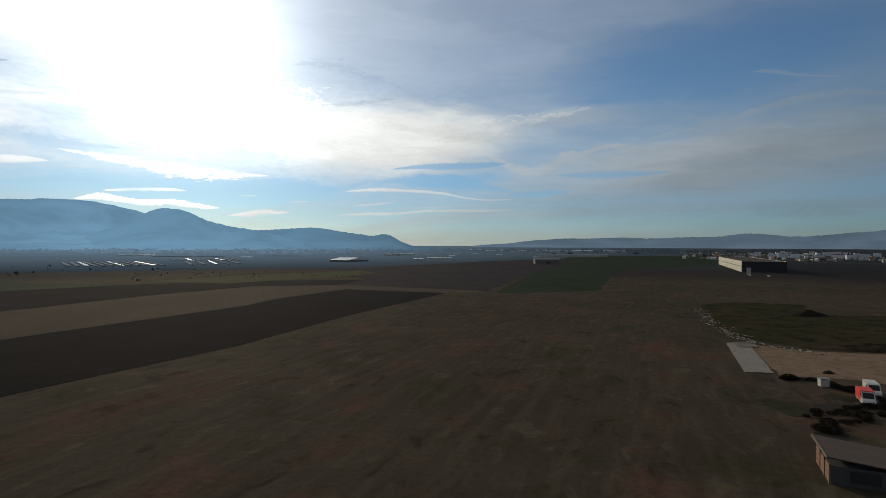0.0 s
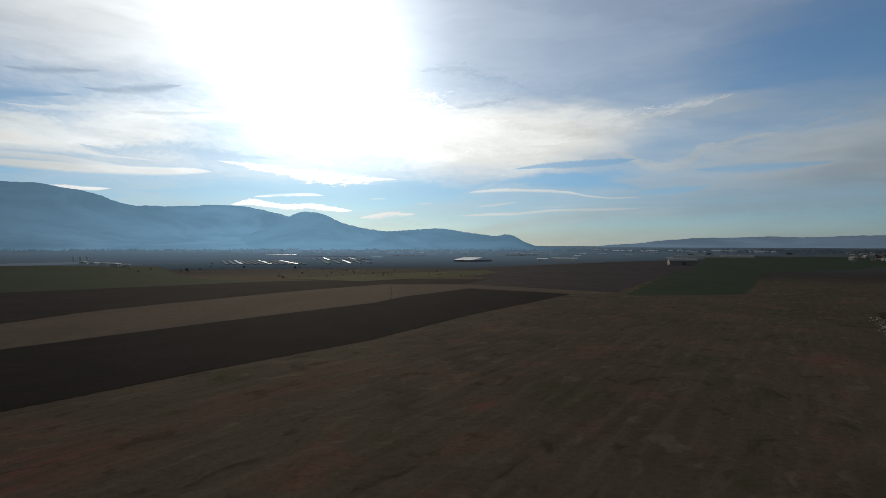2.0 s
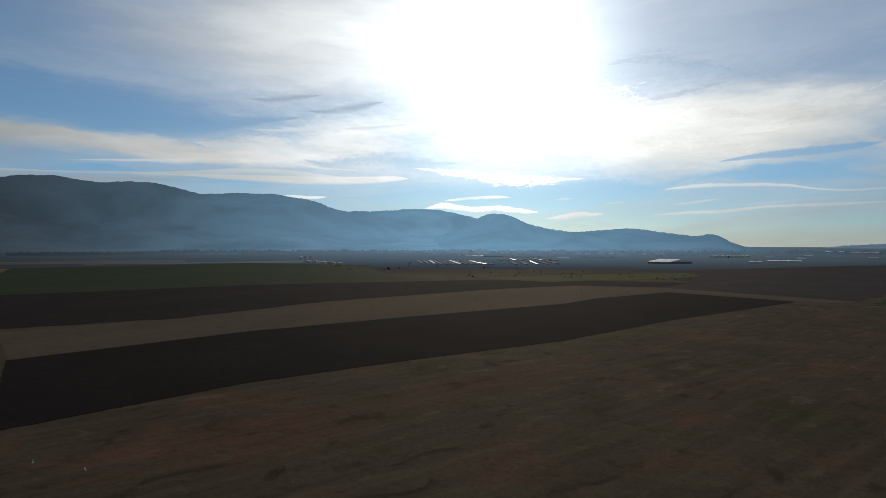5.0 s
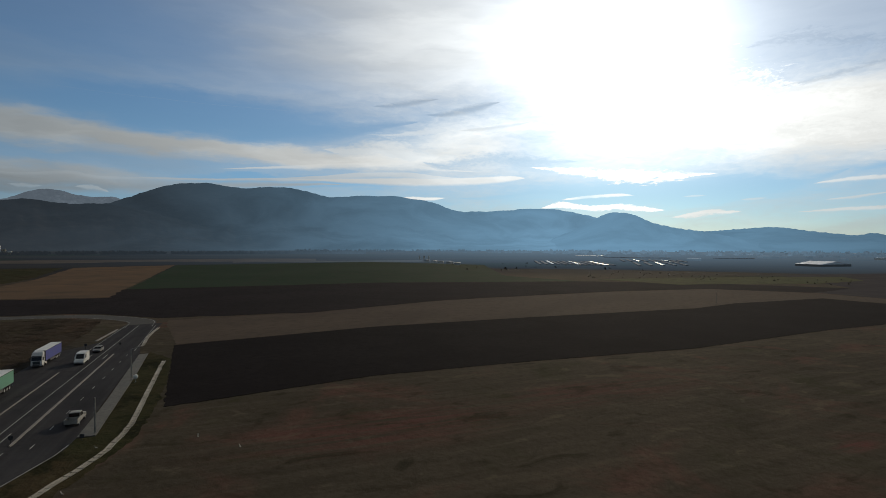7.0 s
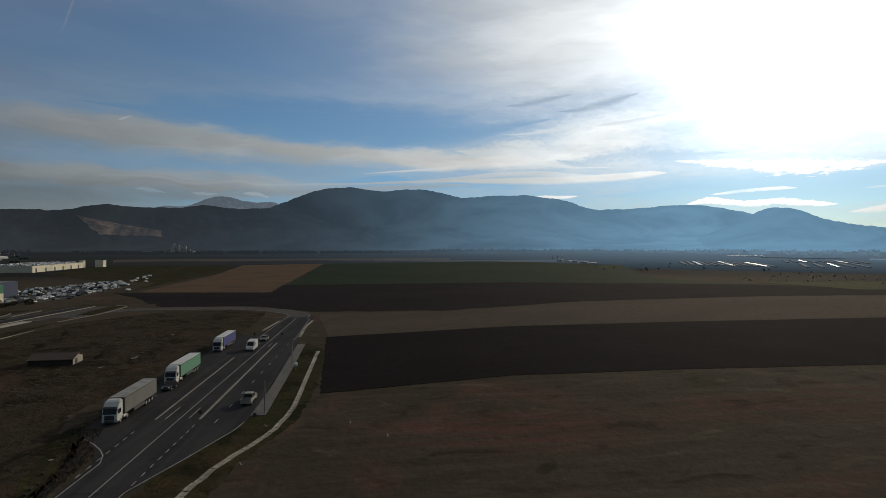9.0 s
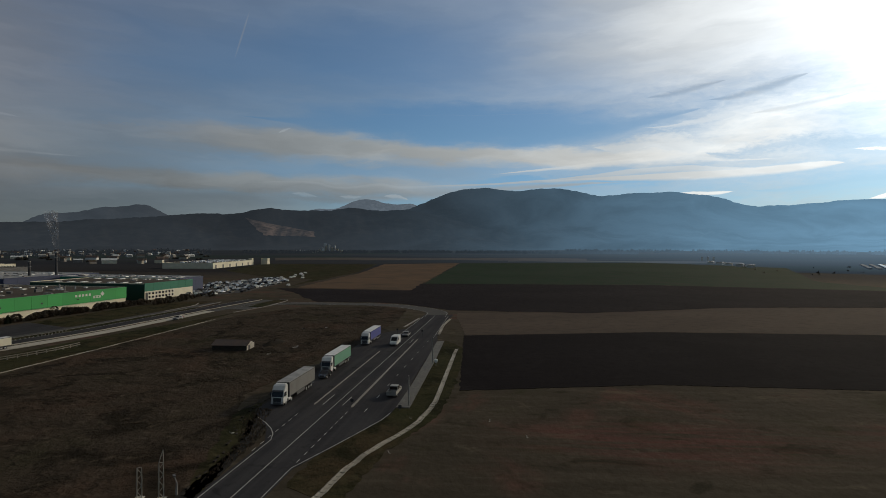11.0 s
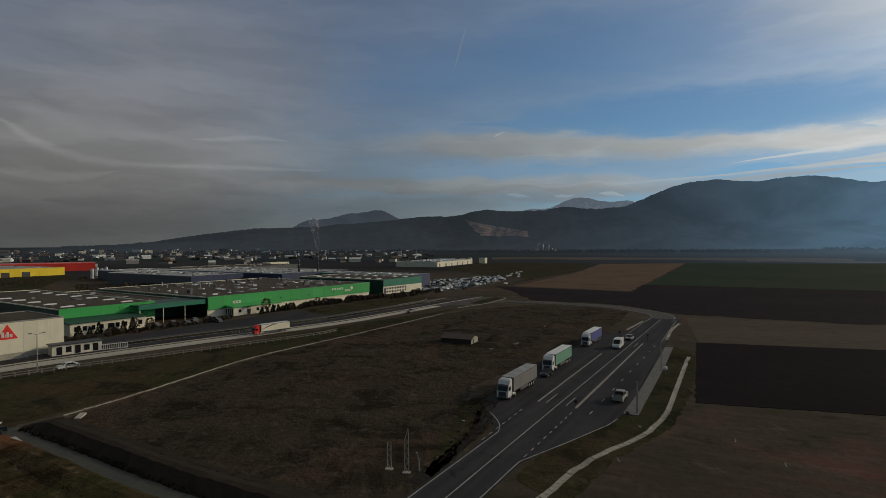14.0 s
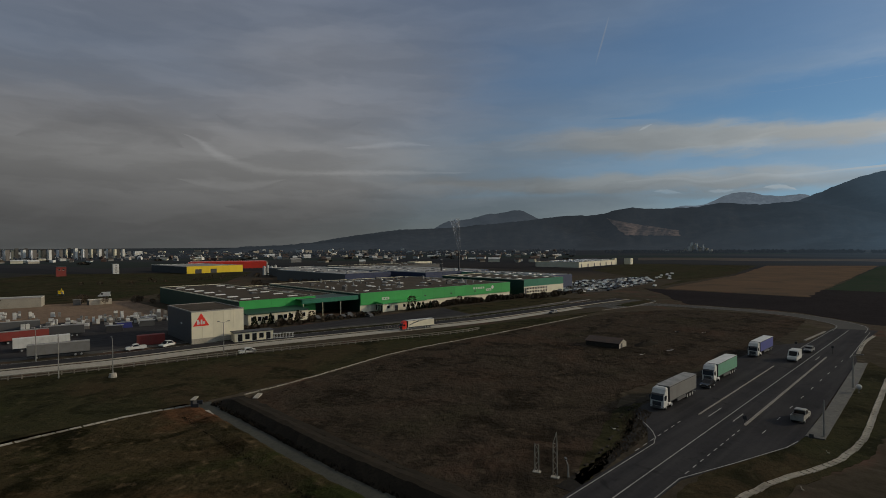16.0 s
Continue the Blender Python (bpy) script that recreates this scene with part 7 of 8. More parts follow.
# ---------------------------------------------------------------- the yard in the north-east
slab_m = [(71.9, 128.4), (78.3, 127.4), (94.5, 167.5), (87.9, 167.3)]
part("concrete_slab", slab(ragged(slab_m, 3, 0.15, 3), -0.1, 0.25), "kerbstone", None, "long cracked pale concrete slab", "structure", "slab")
part("dirt_ground", slab(ragged([(78.6, 125.7), (88, 124), (97, 118), (118, 132), (150, 140), (126, 150), (104, 156), (96, 164), (93, 166)], 4, 0.8, 4), -0.1, 0.05), "dirt", None, "bare sandy earth beside the slab", "structure", "ground")
part("damp_grass", slab(ragged([(132, 277), (158, 292), (186, 279), (163, 236), (200, 236), (200, 190), (140, 160), (108, 158), (99, 176), (104, 203), (114, 232)], 6, 1.0, 5), -0.1, 0.04), "lawn", None, "dark green damp hollow", "structure", "ground")
part("green_patch", slab(ragged([(61, 105), (65, 107), (69, 99), (66, 94), (62, 96)], 0.8, 0.7, 6), -0.1, 0.04), "pale_grass", None, "patch of green grass", "structure", "ground")
for i in range(6):
    bm = boxed(-3.2, 3.2, -0.14, 0.14, 0, 0.2)
    b = part("plank", bm, "concrete", None, "long pale concrete beam on the slab", "", "plank", "planks on the slab")
    b.matrix_world = pose(90.6 + 0.5 * i, 160 + 1.5 * i, 0.26, 0, 0, rng.uniform(-8, 8))
for i in range(7):
    b = part("plank", boxed(-2.4, 2.4, -0.12, 0.12, 0, 0.15), "timber", None, "loose timber plank in the grass", "", "plank", "loose planks")
    b.matrix_world = pose(96 + rng.uniform(-3, 7), 178 + rng.uniform(-5, 10), 0.05, 0, 0, rng.uniform(30, 110))
for i in range(280):
    t = rng.random() ** 0.8
    line = bend([(126, 264), (113.4, 232.3), (104, 204), (99, 186), (97, 170), (104.7, 153), (109, 150)], 2)
    p = line[int(t * (len(line) - 1))]
    bm = bmesh.new()
    bmesh.ops.create_icosphere(bm, subdivisions=1, radius=1)
    s = rng.uniform(0.15, 0.55) * (1.5 if i % 9 == 0 else 1)
    for w in bm.verts:
        w.co *= rng.uniform(0.7, 1.15)
        w.co.z *= 0.4
    bmesh.ops.scale(bm, vec=(s, s * rng.uniform(0.6, 1.3), s), verts=bm.verts[:])
    b = part("rubble_stone", bm, rng.choice(("concrete", "kerbstone", "concrete", "paving")), None, "broken pale stone of a rubble heap", "", "stone", "rubble along the hollow")
    b.matrix_world = pose(p.x + rng.gauss(0, 1.6), p.y + rng.gauss(0, 1.6), 0.02 + 0.2 * s, 0, 0, rng.uniform(0, 180))


def mound(name, x, y, rx, ry, h, mat, label, turn=0):
    bm = bmesh.new()
    rows = []
    for j in range(9):
        f = j / 8
        rows.append([bm.verts.new((rx * (1 - f) * math.cos(t) * (1 + 0.15 * noise.noise(Vector((math.cos(t) * 2, math.sin(t) * 2, x)))), ry * (1 - f) * math.sin(t), h * math.sin(f * math.pi / 2) * (1 + 0.25 * noise.noise(Vector((t, f * 3, y)))) - 0.02)) for t in (2 * math.pi * i / 28 for i in range(28))])
    for a, b in zip(rows, rows[1:]):
        for i in range(28):
            k = (i + 1) % 28
            bm.faces.new((a[i], a[k], b[k], b[i]))
    bmesh.ops.remove_doubles(bm, verts=bm.verts[:], dist=0.001)
    ob = part(name, bm, mat, None, label, "", "mound")
    ob.matrix_world = pose(x, y, 0, 0, 0, turn)


mound("earth_mound", 126, 158, 16, 5, 1.6, "weeds", "dark heap of earth at the yard's edge", -8)
mound("earth_mound", 160, 236, 9, 4, 2.2, "reeds", "dark overgrown heap of earth", 10)
mound("earth_mound", -170.5, -0.5, 5.5, 2.2, 1.1, "reeds", "low dark thicket of brambles beside the barn", 150)
mound("earth_mound", 91.5, 128, 1.6, 1.0, 0.7, "reeds", "small dark heap on the sandy earth", 10)
whitebox = thing("water_tank", pose(81.2, 115.7, 0, 0, 0, -10), "small white box tank on the ground", "tank")
part("body", boxed(0, 1.7, 0, 1.5, 0, 1.6, 0.05), "white", whitebox)
part("lid", boxed(-0.1, 1.9, -0.15, 1.65, 1.61, 1.75), "pale_roof", whitebox)
red_van = car(pose(81.0, 102.8, 0, 0, 0, -27) @ pose(0, -2.0, 0), "white", "white-cabbed delivery van with a red load box", "van", 6.0, 2.1, 2.5, "delivery_van")
part("load_box", boxed(-1.12, 1.12, 1.95, 6.06, 0.62, 2.58, 0.04), "red", red_van, "red painted load box")
car(pose(86.6, 108.2, 0, 0, 0, -27) @ pose(0, -1.5, 0), "white", "white delivery van parked behind a red one", "van", 6.0, 2.1, 2.5, "delivery_van")
bush = plant("dark_bush", "low dark leafless bush in the rough grass", "shrub", "bushes round the yard", [((0, 0, 0), (0.1, 0, 0.7), 0.06, 0.03), ((0, 0, 0.1), (-0.4, 0.3, 0.8), 0.04, 0.02), ((0, 0, 0.1), (0.4, 0.2, 0.7), 0.04, 0.02)], clump_mesh("bush_crown", "bramble", 900, 1.5, 1.0, 0.17, 6, 0, 0.02))
spots = [(77 + 0.9 * i + rng.uniform(-0.6, 0.6), 122 - 0.1 * i + rng.uniform(-0.9, 0.9)) for i in range(8)]
spots += [(83.5 + 0.3 * i + rng.uniform(-0.5, 0.5), 118 - 1.3 * i + rng.uniform(-0.8, 0.8)) for i in range(6)]
spots += [(62 + 1.1 * i, 90 + 0.6 * i + rng.uniform(-4.5, 4.5)) for i in range(16)]
spots += [(78 + 1.2 * i, 98 + 1.0 * i + rng.uniform(-2.5, 2.5)) for i in range(8)]
plant_row(bush, spots, 8, 0.35, 1.0)
for k, outline in enumerate(([(66, 98), (72, 103), (79, 104), (80, 100), (72, 97)], [(75, 108), (80, 111), (83, 107), (79, 104)], [(58, 84), (63, 90), (66, 88), (62, 82)])):
    part("bare_patch", slab(ragged(outline, 0.9, 0.5, 60 + k), -0.1, 0.03), "gravel", None, "worn pale patch of trodden ground", "structure", "ground")

bollards = tagged(thing("bollard_row", Matrix.Identity(4), "row of short white posts along the service road", "bollards"), kind="structure")
pieces("bollard", tube(bmesh.new(), (0, 0, 0), (0, 0, 0.5), 0.16, 0.13, 8), "kerbstone", laid([(-174, -86.6), (-189.1, -78.5), (-199.1, -72.4), (-212, -66)], 1.25), bollards, 0.03, 15)
hedge = plant("hedge_bush", "dense brown leafless hedge bush by the service road", "shrub", "hedge along the service road", [((0, 0, 0), (0.1, 0, 0.9), 0.08, 0.03), ((0, 0, 0.2), (-0.5, 0.2, 1.2), 0.05, 0.02), ((0, 0, 0.2), (0.4, -0.3, 1.1), 0.05, 0.02)], clump_mesh("hedge_crown", "twigs", 480, 1.5, 1.8, 0.36, 31, 0, 0.05))
plant_row(hedge, [fact_xy(-56 + 3.0 * i + rng.uniform(-1.2, 1.2), -11 - 4.0 * rng.random()) for i in range(20)] + [fact_xy(98 + 3.2 * i, -12 - 6 * rng.random()) for i in range(16)], 16, 0.55, 1.1)

# ---------------------------------------------------------------- greenhouses and sheds on the plain
def greenhouse(x, y, turn, length, width, label, pitch=9.0, h=3.2, roof="greenhouse_glass"):
    g = thing("greenhouse", pose(x, y, 0, 0, 0, turn), label, "greenhouse", "greenhouses on the plain")
    rise = math.tan(radians(pitch)) * width / 2
    part("wall", boxed(0, length, 0, width, 0, h), "film", g)
    for s in (0, 1):
        bm = bmesh.new()
        y0, y1 = (-0.3, width / 2) if not s else (width + 0.3, width / 2)
        v = [bm.verts.new(p) for p in ((0, y0, h + 0.02), (length, y0, h + 0.02), (length, y1, h + rise), (0, y1, h + rise), (0, y0, h + 0.14), (length, y0, h + 0.14), (length, y1, h + rise + 0.12), (0, y1, h + rise + 0.12))]
        for q in ((0, 1, 2, 3), (7, 6, 5, 4), (0, 4, 5, 1), (1, 5, 6, 2), (2, 6, 7, 3), (3, 7, 4, 0)):
            bm.faces.new([v[i] for i in q])
        bmesh.ops.recalc_face_normals(bm, faces=bm.faces[:])
        part("glass_roof", bm, roof, g)


for start, across, count, length, turn in (((-484, 703), (9.6, 3.2), 12, 200, 127), ((-350, 760), (10.5, 16.0), 5, 190, 118), ((-470, 955), (11.5, 7.0), 9, 150, 119)):
    for i in range(count):
        greenhouse(start[0] + across[0] * i, start[1] + across[1] * i, turn + rng.uniform(-1, 1), length * rng.uniform(0.85, 1.0), 4.2 + rng.uniform(-0.8, 0.4), "long low greenhouse with a shining glass roof", rng.choice((3, 6, 9)), 1.6, "wet_glass" if i % 4 == 2 else "film")
for x, y, t, l, k in ((-862, 1431, 12.2, 100, 9.5), (-640, 1290, 24, 110, 4), (-700, 1300, 14, 60, 6), (-470, 1420, 15, 90, 5)):
    greenhouse(x, y, t, l, 6, "broad glass-roofed hall on the plain", k, 1.2, "wet_glass" if k > 9 else "film")


def shed(x, y, turn, w, d, h, wall, roof, label):
    g = thing("shed", pose(x, y, 0, 0, 0, turn), label, "shed", "sheds on the plain")
    part("wall", boxed(0, w, 0, d, 0, h), wall, g)
    part("roof", profile(bmesh.new(), [(-0.5, h + 0.01), (-0.5, h + 0.16), (d / 2, h + d * 0.07), (d + 0.5, h + 0.16), (d + 0.5, h + 0.01)], -0.5, w + 0.5), roof, g)
    part("door", boxed(w * 0.4, w * 0.4 + 4, -0.06, -0.003, 0, min(h - 0.4, 4)), "dark", g)


shed(-138, 1000, 153, 40, 62, 3.4, "silver", "bright_sheet", "broad pale-roofed shed on the plain")
shed(-163, 1544, 51, 124, 10, 4.6, "white", "bright_sheet", "very long white shed on the plain")
shed(-38, 1047, 180, 18, 16, 4.2, "white", "bright_sheet", "small white shed on the plain")
shed(17, 1058, 180, 47, 16, 5.6, "white", "bright_sheet", "long white poultry shed on the plain")
barn_far = thing("barn", pose(193, 912, 0, 0, 0, 180), "pale round-roofed barn on the dark soil", "barn")
part("wall", profile(bmesh.new(), [(0, 0), (0, 6.0), (3, 8.2), (9, 9.6), (15, 8.2), (18, 6.0), (18, 0)], 0, 40), "pale_roof", barn_far)
part("roof", profile(bmesh.new(), [(-0.3, 6.0), (3, 8.3), (9, 9.75), (15, 8.3), (18.3, 6.0), (18.5, 6.2), (15, 8.6), (9, 10.05), (3, 8.6), (-0.5, 6.2)], -0.4, 40.4), "silver", barn_far)
part("door", boxed(16, 22, 18.003, 18.08, 0, 4.4), "grey", barn_far)
for i in range(5):
    shed(300 + 42 * i, 1480 + 15 * i, 170, 36, 14, 5.5, "white", "pale_roof", "pale shed at the field's far end")
for i in range(3):
    silo = thing("storage_silo", pose(-842 + 9 * i, 777 + 5 * i, 0), "pale steel silo on the plain", "silo", "silos on the plain")
    part("tank", tube(bmesh.new(), (0, 0, 0), (0, 0, 7), 2, 2, 12), "white", silo)
    part("cone", tube(bmesh.new(), (0, 0, 7), (0, 0, 8.4), 2, 0.3, 12), "pale_roof", silo)
for i in range(5):
    shed(-560 - 34 * i, 600 + 16 * i, 130 + rng.uniform(-10, 10), 18, 9, 3.2, "white", "pale_roof", "low white farm shed on the plain")

# ---------------------------------------------------------------- towns
WALLS = ("white", "cream", "concrete", "silver", "kerbstone")


def house(x, y, turn, w, d, h, wall, roof, group, windows=3):
    g = thing("house", pose(x, y, 0, 0, 0, turn), "small distant house with a pitched roof", "house", group)
    part("wall", boxed(0, w, 0, d, 0, h), wall, g)
    part("roof", profile(bmesh.new(), [(-0.5, h), (d / 2, h + d * 0.32), (d + 0.5, h)], -0.4, w + 0.4), roof, g)
    for k in range(windows):
        part("window", boxed(w * (0.2 + 0.28 * k), w * (0.2 + 0.28 * k) + 1.3, -0.06, -0.003, h * 0.45, h * 0.45 + 1.3), "glass", g)


def block(x, y, turn, w, d, storeys, wall, label, group, piers=True):
    """A block of flats with its windows."""
    b = thing("apartment_block", pose(x, y, 0, 0, 0, turn), label, "apartment block", group)
    h = storeys * 2.9
    part("wall", boxed(0, w, 0, d, 0, h), wall, b)
    part("roof", boxed(-0.3, w + 0.3, -0.3, d + 0.3, h + 0.01, h + 0.7), "roof", b)
    n = max(2, int(w / 5.5))
    for j in range(storeys):
        part("window_row", boxed(1.0, w - 1.0, -0.08, -0.004, 2.9 * j + 1.0, 2.9 * j + 2.3), "glass", b)
    for i in range(n - 1 if piers else 0):
        part("pier", boxed((i + 1) * w / n - 0.9, (i + 1) * w / n + 0.9, -0.22, -0.09, 0, h), wall, b)


rng = random.Random(99)
for i in range(50):                       # slab blocks on the south-eastern edge
    az = 140.2 + 0.30 * i + rng.uniform(-0.04, 0.04)
    p = heading(az, 1700 + 30 * (i % 3) + rng.uniform(-15, 15))
    wide = 7.6 if i % 2 else 6.2
    block(p.x, p.y, az + 180 + rng.uniform(-5, 5) + (0 if i % 2 else 24), wide, 11, rng.choice((9, 9, 9, 10)), ("white", "paving", "cream", "kerbstone", "bright_sheet", "paving")[i % 6], "pale slab block of flats at the city's edge", "blocks of flats")
for i in range(60):
    az = rng.uniform(112, 150)
    p = heading(az, rng.uniform(2300, 3200))
    block(p.x, p.y, az + 180 + rng.uniform(-30, 30), rng.uniform(10, 34), 14, rng.choice((3, 4, 5, 6)), rng.choice(WALLS), "distant pale block of flats", "distant city", False)
for i in range(150):
    az = rng.uniform(97, 150)
    p = heading(az, rng.uniform(900, 2100) if az < 128 else rng.uniform(1300, 2300))
    house(p.x, p.y, az + 180 + rng.uniform(-40, 40), rng.uniform(5, 20), rng.uniform(6, 11), rng.uniform(2.5, 5.5), rng.choice(WALLS), rng.choice(("tile_roof", "pale_roof", "tile_roof", "roof", "white")), "houses south of the factory", 0)
for i in range(80):                       # the village in the north-east
    az = -25.5 - 17 * rng.random() ** 0.8
    p = heading(az, rng.uniform(1250, 2500))
    house(p.x, p.y, az + 180 + rng.uniform(-40, 40), rng.uniform(6, 13), rng.uniform(6, 9), rng.uniform(2.6, 5), rng.choice(WALLS), rng.choice(("tile_roof", "rust", "tile_roof", "pale_roof")), "village houses")
for i in range(30):
    az = -29 - 12 * rng.random()
    p = heading(az, rng.uniform(1500, 2400))
    block(p.x, p.y, az + 180 + rng.uniform(-20, 20), rng.uniform(10, 24), 12, rng.choice((3, 4, 5)), "bright_sheet", "white block of flats beyond the village", "village flats", False)
for i in range(66):                       # roofs of hamlets and works on the northern plain
    az = rng.uniform(3.5, 30) if i % 3 else rng.uniform(-14, 10)
    p = heading(az, rng.uniform(1250, 3300))
    p.z = plain_z(p.length)
    g = thing("house", Matrix.Translation(p) @ pose(0, 0, 0, 0, 0, az + 180 + rng.uniform(-50, 50)), "far pale-roofed farm building", "house", "hamlets on the plain")
    w, d, h = rng.uniform(8, 34), rng.uniform(8, 14), rng.uniform(2, 3.6)
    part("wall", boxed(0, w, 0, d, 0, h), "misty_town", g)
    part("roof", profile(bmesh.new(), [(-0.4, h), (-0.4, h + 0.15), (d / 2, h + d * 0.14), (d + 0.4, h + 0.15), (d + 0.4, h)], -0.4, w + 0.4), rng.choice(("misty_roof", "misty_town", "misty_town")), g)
def far_roofs(name, count, az0, az1, r0, r1, label, seed):
    """Small gabled buildings too far to tell apart, joined."""
    rng = random.Random(seed)
    bm = bmesh.new()
    for i in range(count):
        az = rng.uniform(az0, az1)
        p = heading(az, rng.uniform(r0, r1))
        w, d, h = rng.uniform(5, 15), rng.uniform(5, 9), rng.uniform(2.5, 6)
        k = len(bm.verts)
        profile(bm, [(0, 0), (0, h), (d / 2, h + d * rng.choice((0.05, 0.25, 0.35))), (d, h), (d, 0)], 0, w)
        bm.verts.ensure_lookup_table()
        bmesh.ops.transform(bm, matrix=Matrix.Translation((p.x, p.y, plain_z(p.length))) @ pose(0, 0, 0, 0, 0, az + 180 + rng.uniform(-50, 50)), verts=bm.verts[k:])
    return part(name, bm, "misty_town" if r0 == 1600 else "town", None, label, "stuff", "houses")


far_roofs("distant_roofs", 260, 97, 150, 1300, 3000, "distant roofs and walls of the city", 51)
far_roofs("distant_roofs", 170, -43, -24, 1350, 2700, "distant roofs and walls of the village", 52)
far_roofs("distant_roofs", 90, 2, 32, 1600, 3300, "distant roofs of farms on the plain", 53)
for i in range(7):                        # long halls along the horizon
    az = -4.5 - 2.3 * i + rng.uniform(-0.6, 0.6)
    p = heading(az, 2700 + rng.uniform(-200, 300))
    p.z = plain_z(p.length)
    g = thing("hall", Matrix.Translation(p) @ pose(0, 0, 0, 0, 0, az + 180), "long white hall on the far plain", "building", "halls along the horizon")
    w = rng.uniform(50, 130)
    part("wall", boxed(0, w, 0, 20, 0, 6), "white", g)
    part("roof", profile(bmesh.new(), [(-0.4, 6), (-0.4, 6.3), (10, 7.6), (20.4, 6.3), (20.4, 6)], -0.4, w + 0.4), "bright_sheet", g)
far_trees = clump_mesh("grove_crown", "far_wood", 520, 12, 6, 1.7, 12, 0, 0.3)
grove = plant("grove", "dark clump of trees on the plain", "trees", "groves on the plain", [((0, 0, 0), (0, 0, 4), 0.5, 0.3)], far_trees)
plant_row(grove, [tuple(heading(rng.uniform(-42, -10), rng.uniform(1500, 3000)).xy) for i in range(8)] + [tuple(heading(rng.uniform(96, 150), rng.uniform(1000, 2300)).xy) for i in range(60)], 9, 0.35, 0.8)

# bare trees whose bluish mist is emitted by the trees themselves
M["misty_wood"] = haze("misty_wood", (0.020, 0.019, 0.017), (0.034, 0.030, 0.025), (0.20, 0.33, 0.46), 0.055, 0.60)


def belt(name, az0, az1, r0, r1, count, tall, label, seed, gaps=0.3):
    """A row or strip of far trees, each a handful of ragged clumps."""
    rng = random.Random(seed)
    verts, faces = [], []
    for i in range(count):
        az = rng.uniform(az0, az1)
        if noise.noise(Vector((az * 0.9, seed, 0))) + 0.5 < gaps * rng.uniform(0.6, 1.4):
            continue
        p = heading(az, rng.uniform(r0, r1))
        base, h = plain_z(p.length), tall * rng.uniform(0.5, 1.25)
        for k in range(9):
            z = base + h * rng.uniform(0.0, 1.0)
            w = h * rng.uniform(0.2, 0.45)
            t = rng.random() * 2 * math.pi
            x, y = p.x + rng.gauss(0, 0.35) * h, p.y + rng.gauss(0, 0.35) * h
            b = len(verts)
            verts += [(x - w * math.cos(t), y - w * math.sin(t), max(base - 0.1, z - w)), (x + w * math.cos(t), y + w * math.sin(t), max(base - 0.1, z - w * 0.6)), (x + w * 0.3, y, z + w)]
            faces.append((b, b + 1, b + 2))
    me = bpy.data.meshes.new(name)
    me.from_pydata(verts, [], faces)
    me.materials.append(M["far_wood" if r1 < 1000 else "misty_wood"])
    return tagged(new(name, me), label, "trees", "", "stuff")


belt("tree_belt", 53, 93, 1850, 2100, 1500, 7.5, "dark belt of bare trees at the mountains' foot", 41, 0.12)
belt("tree_belt", 28, 60, 2200, 2700, 700, 9, "misty hedgerows before the mountains", 42, 0.4)
belt("tree_belt", 2, 34, 1900, 3000, 700, 9, "misty hedgerows and gardens on the plain", 43, 0.45)
belt("tree_belt", -40, 2, 2300, 3200, 900, 10, "thin line of trees along the horizon", 44, 0.3)
belt("tree_belt", 24, 44, 640, 900, 24, 2.0, "scattered bushes before the greenhouses", 45, 0.35)
belt("orchard_row", 8, 30, 505, 640, 100, 1.0, "low bare orchard trees in the olive strip", 46, 0.3)
belt("tree_belt", 96, 150, 1500, 2900, 1500, 8, "dark gardens and trees round the city", 47, 0.35)

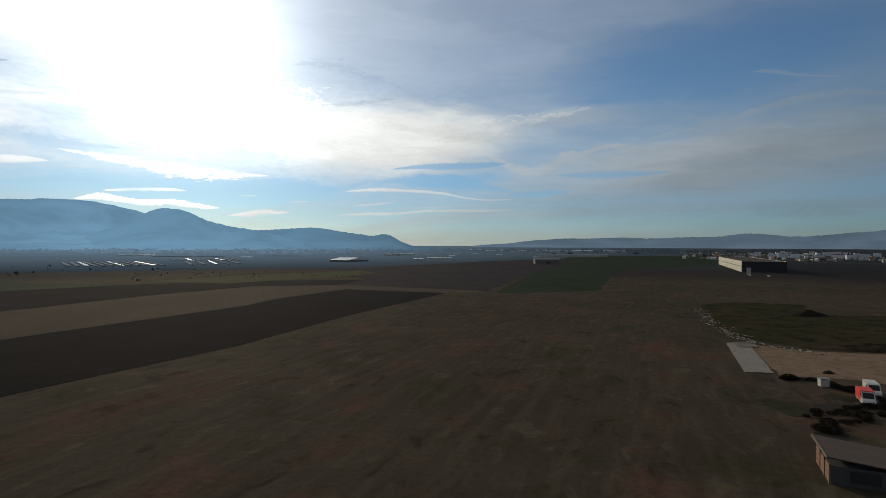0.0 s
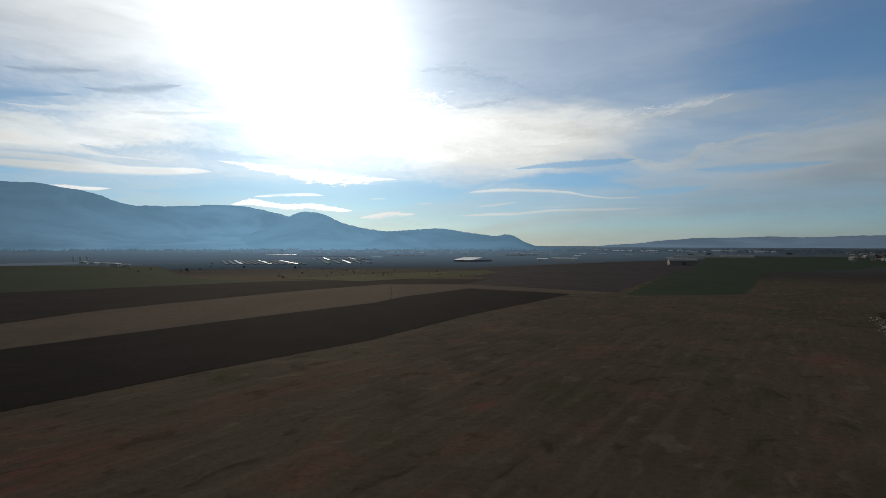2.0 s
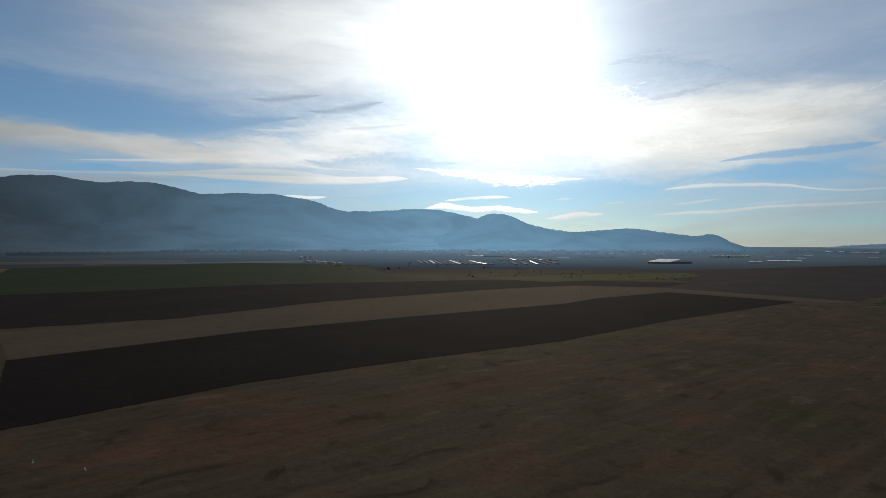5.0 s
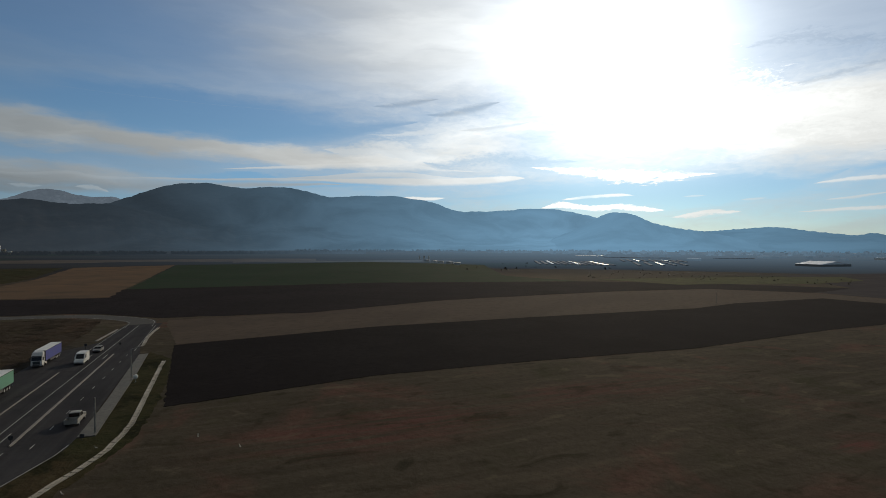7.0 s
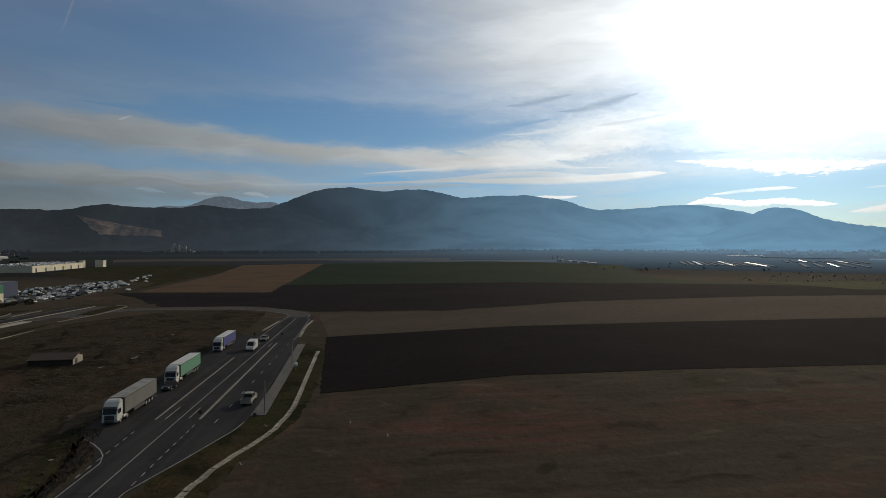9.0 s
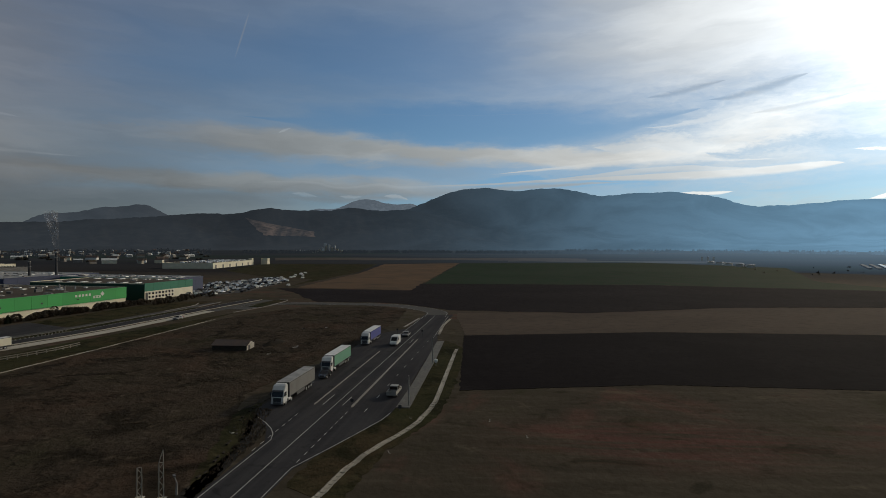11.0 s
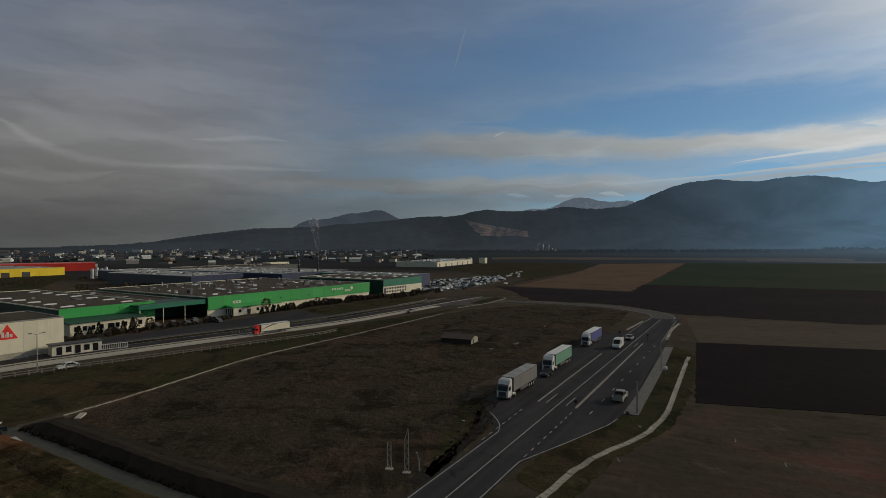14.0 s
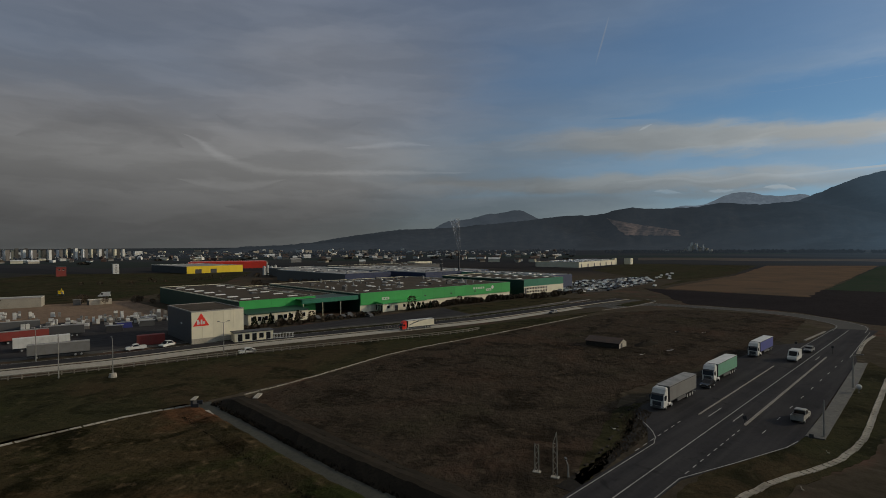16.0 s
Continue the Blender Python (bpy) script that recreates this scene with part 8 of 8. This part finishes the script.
# ---------------------------------------------------------------- cement works and quarry
works = thing("cement_works", Matrix.Translation(heading(84.6, 1950)), "pale cement works with silos and a tall tower", "factory")
for i, (a, h, r) in enumerate(((-34, 14, 7), (-24, 20, 6), (-12, 24, 6), (-2, 30, 5), (8, 18, 7), (18, 26, 4), (28, 16, 7), (40, 10, 9))):
    part("silo", tube(bmesh.new(), (3, a, 0), (3, a, h), r * 0.6, r * 0.6, 12), "white" if i % 2 else "concrete", works)
part("tower", boxed(-4, 4, -20, -12, 0, 34), "white", works)
part("hall", boxed(-8, 10, -60, 60, 0, 7), "concrete", works)
part("conveyor", tube(bmesh.new(), (0, 34, 6), (0, -14, 30), 1.2, 1.2, 6), "steel", works)
p = heading(87.3, 2050)
part("kiln_hall", boxed(-8, 8, -28, 28, 0, 8), "white", None, "pale hall beside the cement works", "", "factory").matrix_world = Matrix.Translation(p)


# brown rock plus the same glowing haze as the hills round it
M["quarry"] = haze("hazed_quarry_rock", (0.085, 0.064, 0.054), (0.19, 0.138, 0.115), AIR, 0.075, 0.45)


def quarry():
    """Smooth rock benches cut into the slope of the dark hills."""
    hill = bpy.data.objects["mountain_dark"].data
    tree = BVHTree.FromPolygons([v.co for v in hill.vertices], [tuple(f.vertices) for f in hill.polygons])
    eye, bm, rows = Vector((0, 0, 28)), bmesh.new(), []
    for j in range(29):
        v, row = j / 28, []
        for i in range(49):
            u = i / 48
            rag = 0.22 * noise.fractal(Vector((u * 7, v * 5, 2.0)), 1.0, 2.0, 3)
            az = (91.1 - 5.0 * u) * (1 - v) + (92.9 - 6.7 * u) * v + rag
            el = (0.95 - 0.12 * u) * (1 - v) + (2.72 - 1.35 * u ** 0.8) * v + 0.4 * rag * (u > 0)
            way = heading(az) + Vector((0, 0, math.tan(radians(el))))
            hit = tree.ray_cast(eye, way.normalized())[0]
            bench = 0.0022 * (abs((v * 5 + 0.3 * u) % 1 - 0.5) * 2) * min(1, 6 * u, 6 * (1 - u), 6 * v, 6 * (1 - v))
            row.append(bm.verts.new(eye + (hit - eye) * (0.994 - bench)))
        rows.append(row)
    for a, b in zip(rows, rows[1:]):
        for i in range(48):
            bm.faces.new((a[i], b[i], b[i + 1], a[i + 1])).smooth = True
    bmesh.ops.recalc_face_normals(bm, faces=bm.faces[:])
    part("quarry", bm, "quarry", None, "pale stepped quarry cut into the hillside", "structure", "quarry")


quarry()
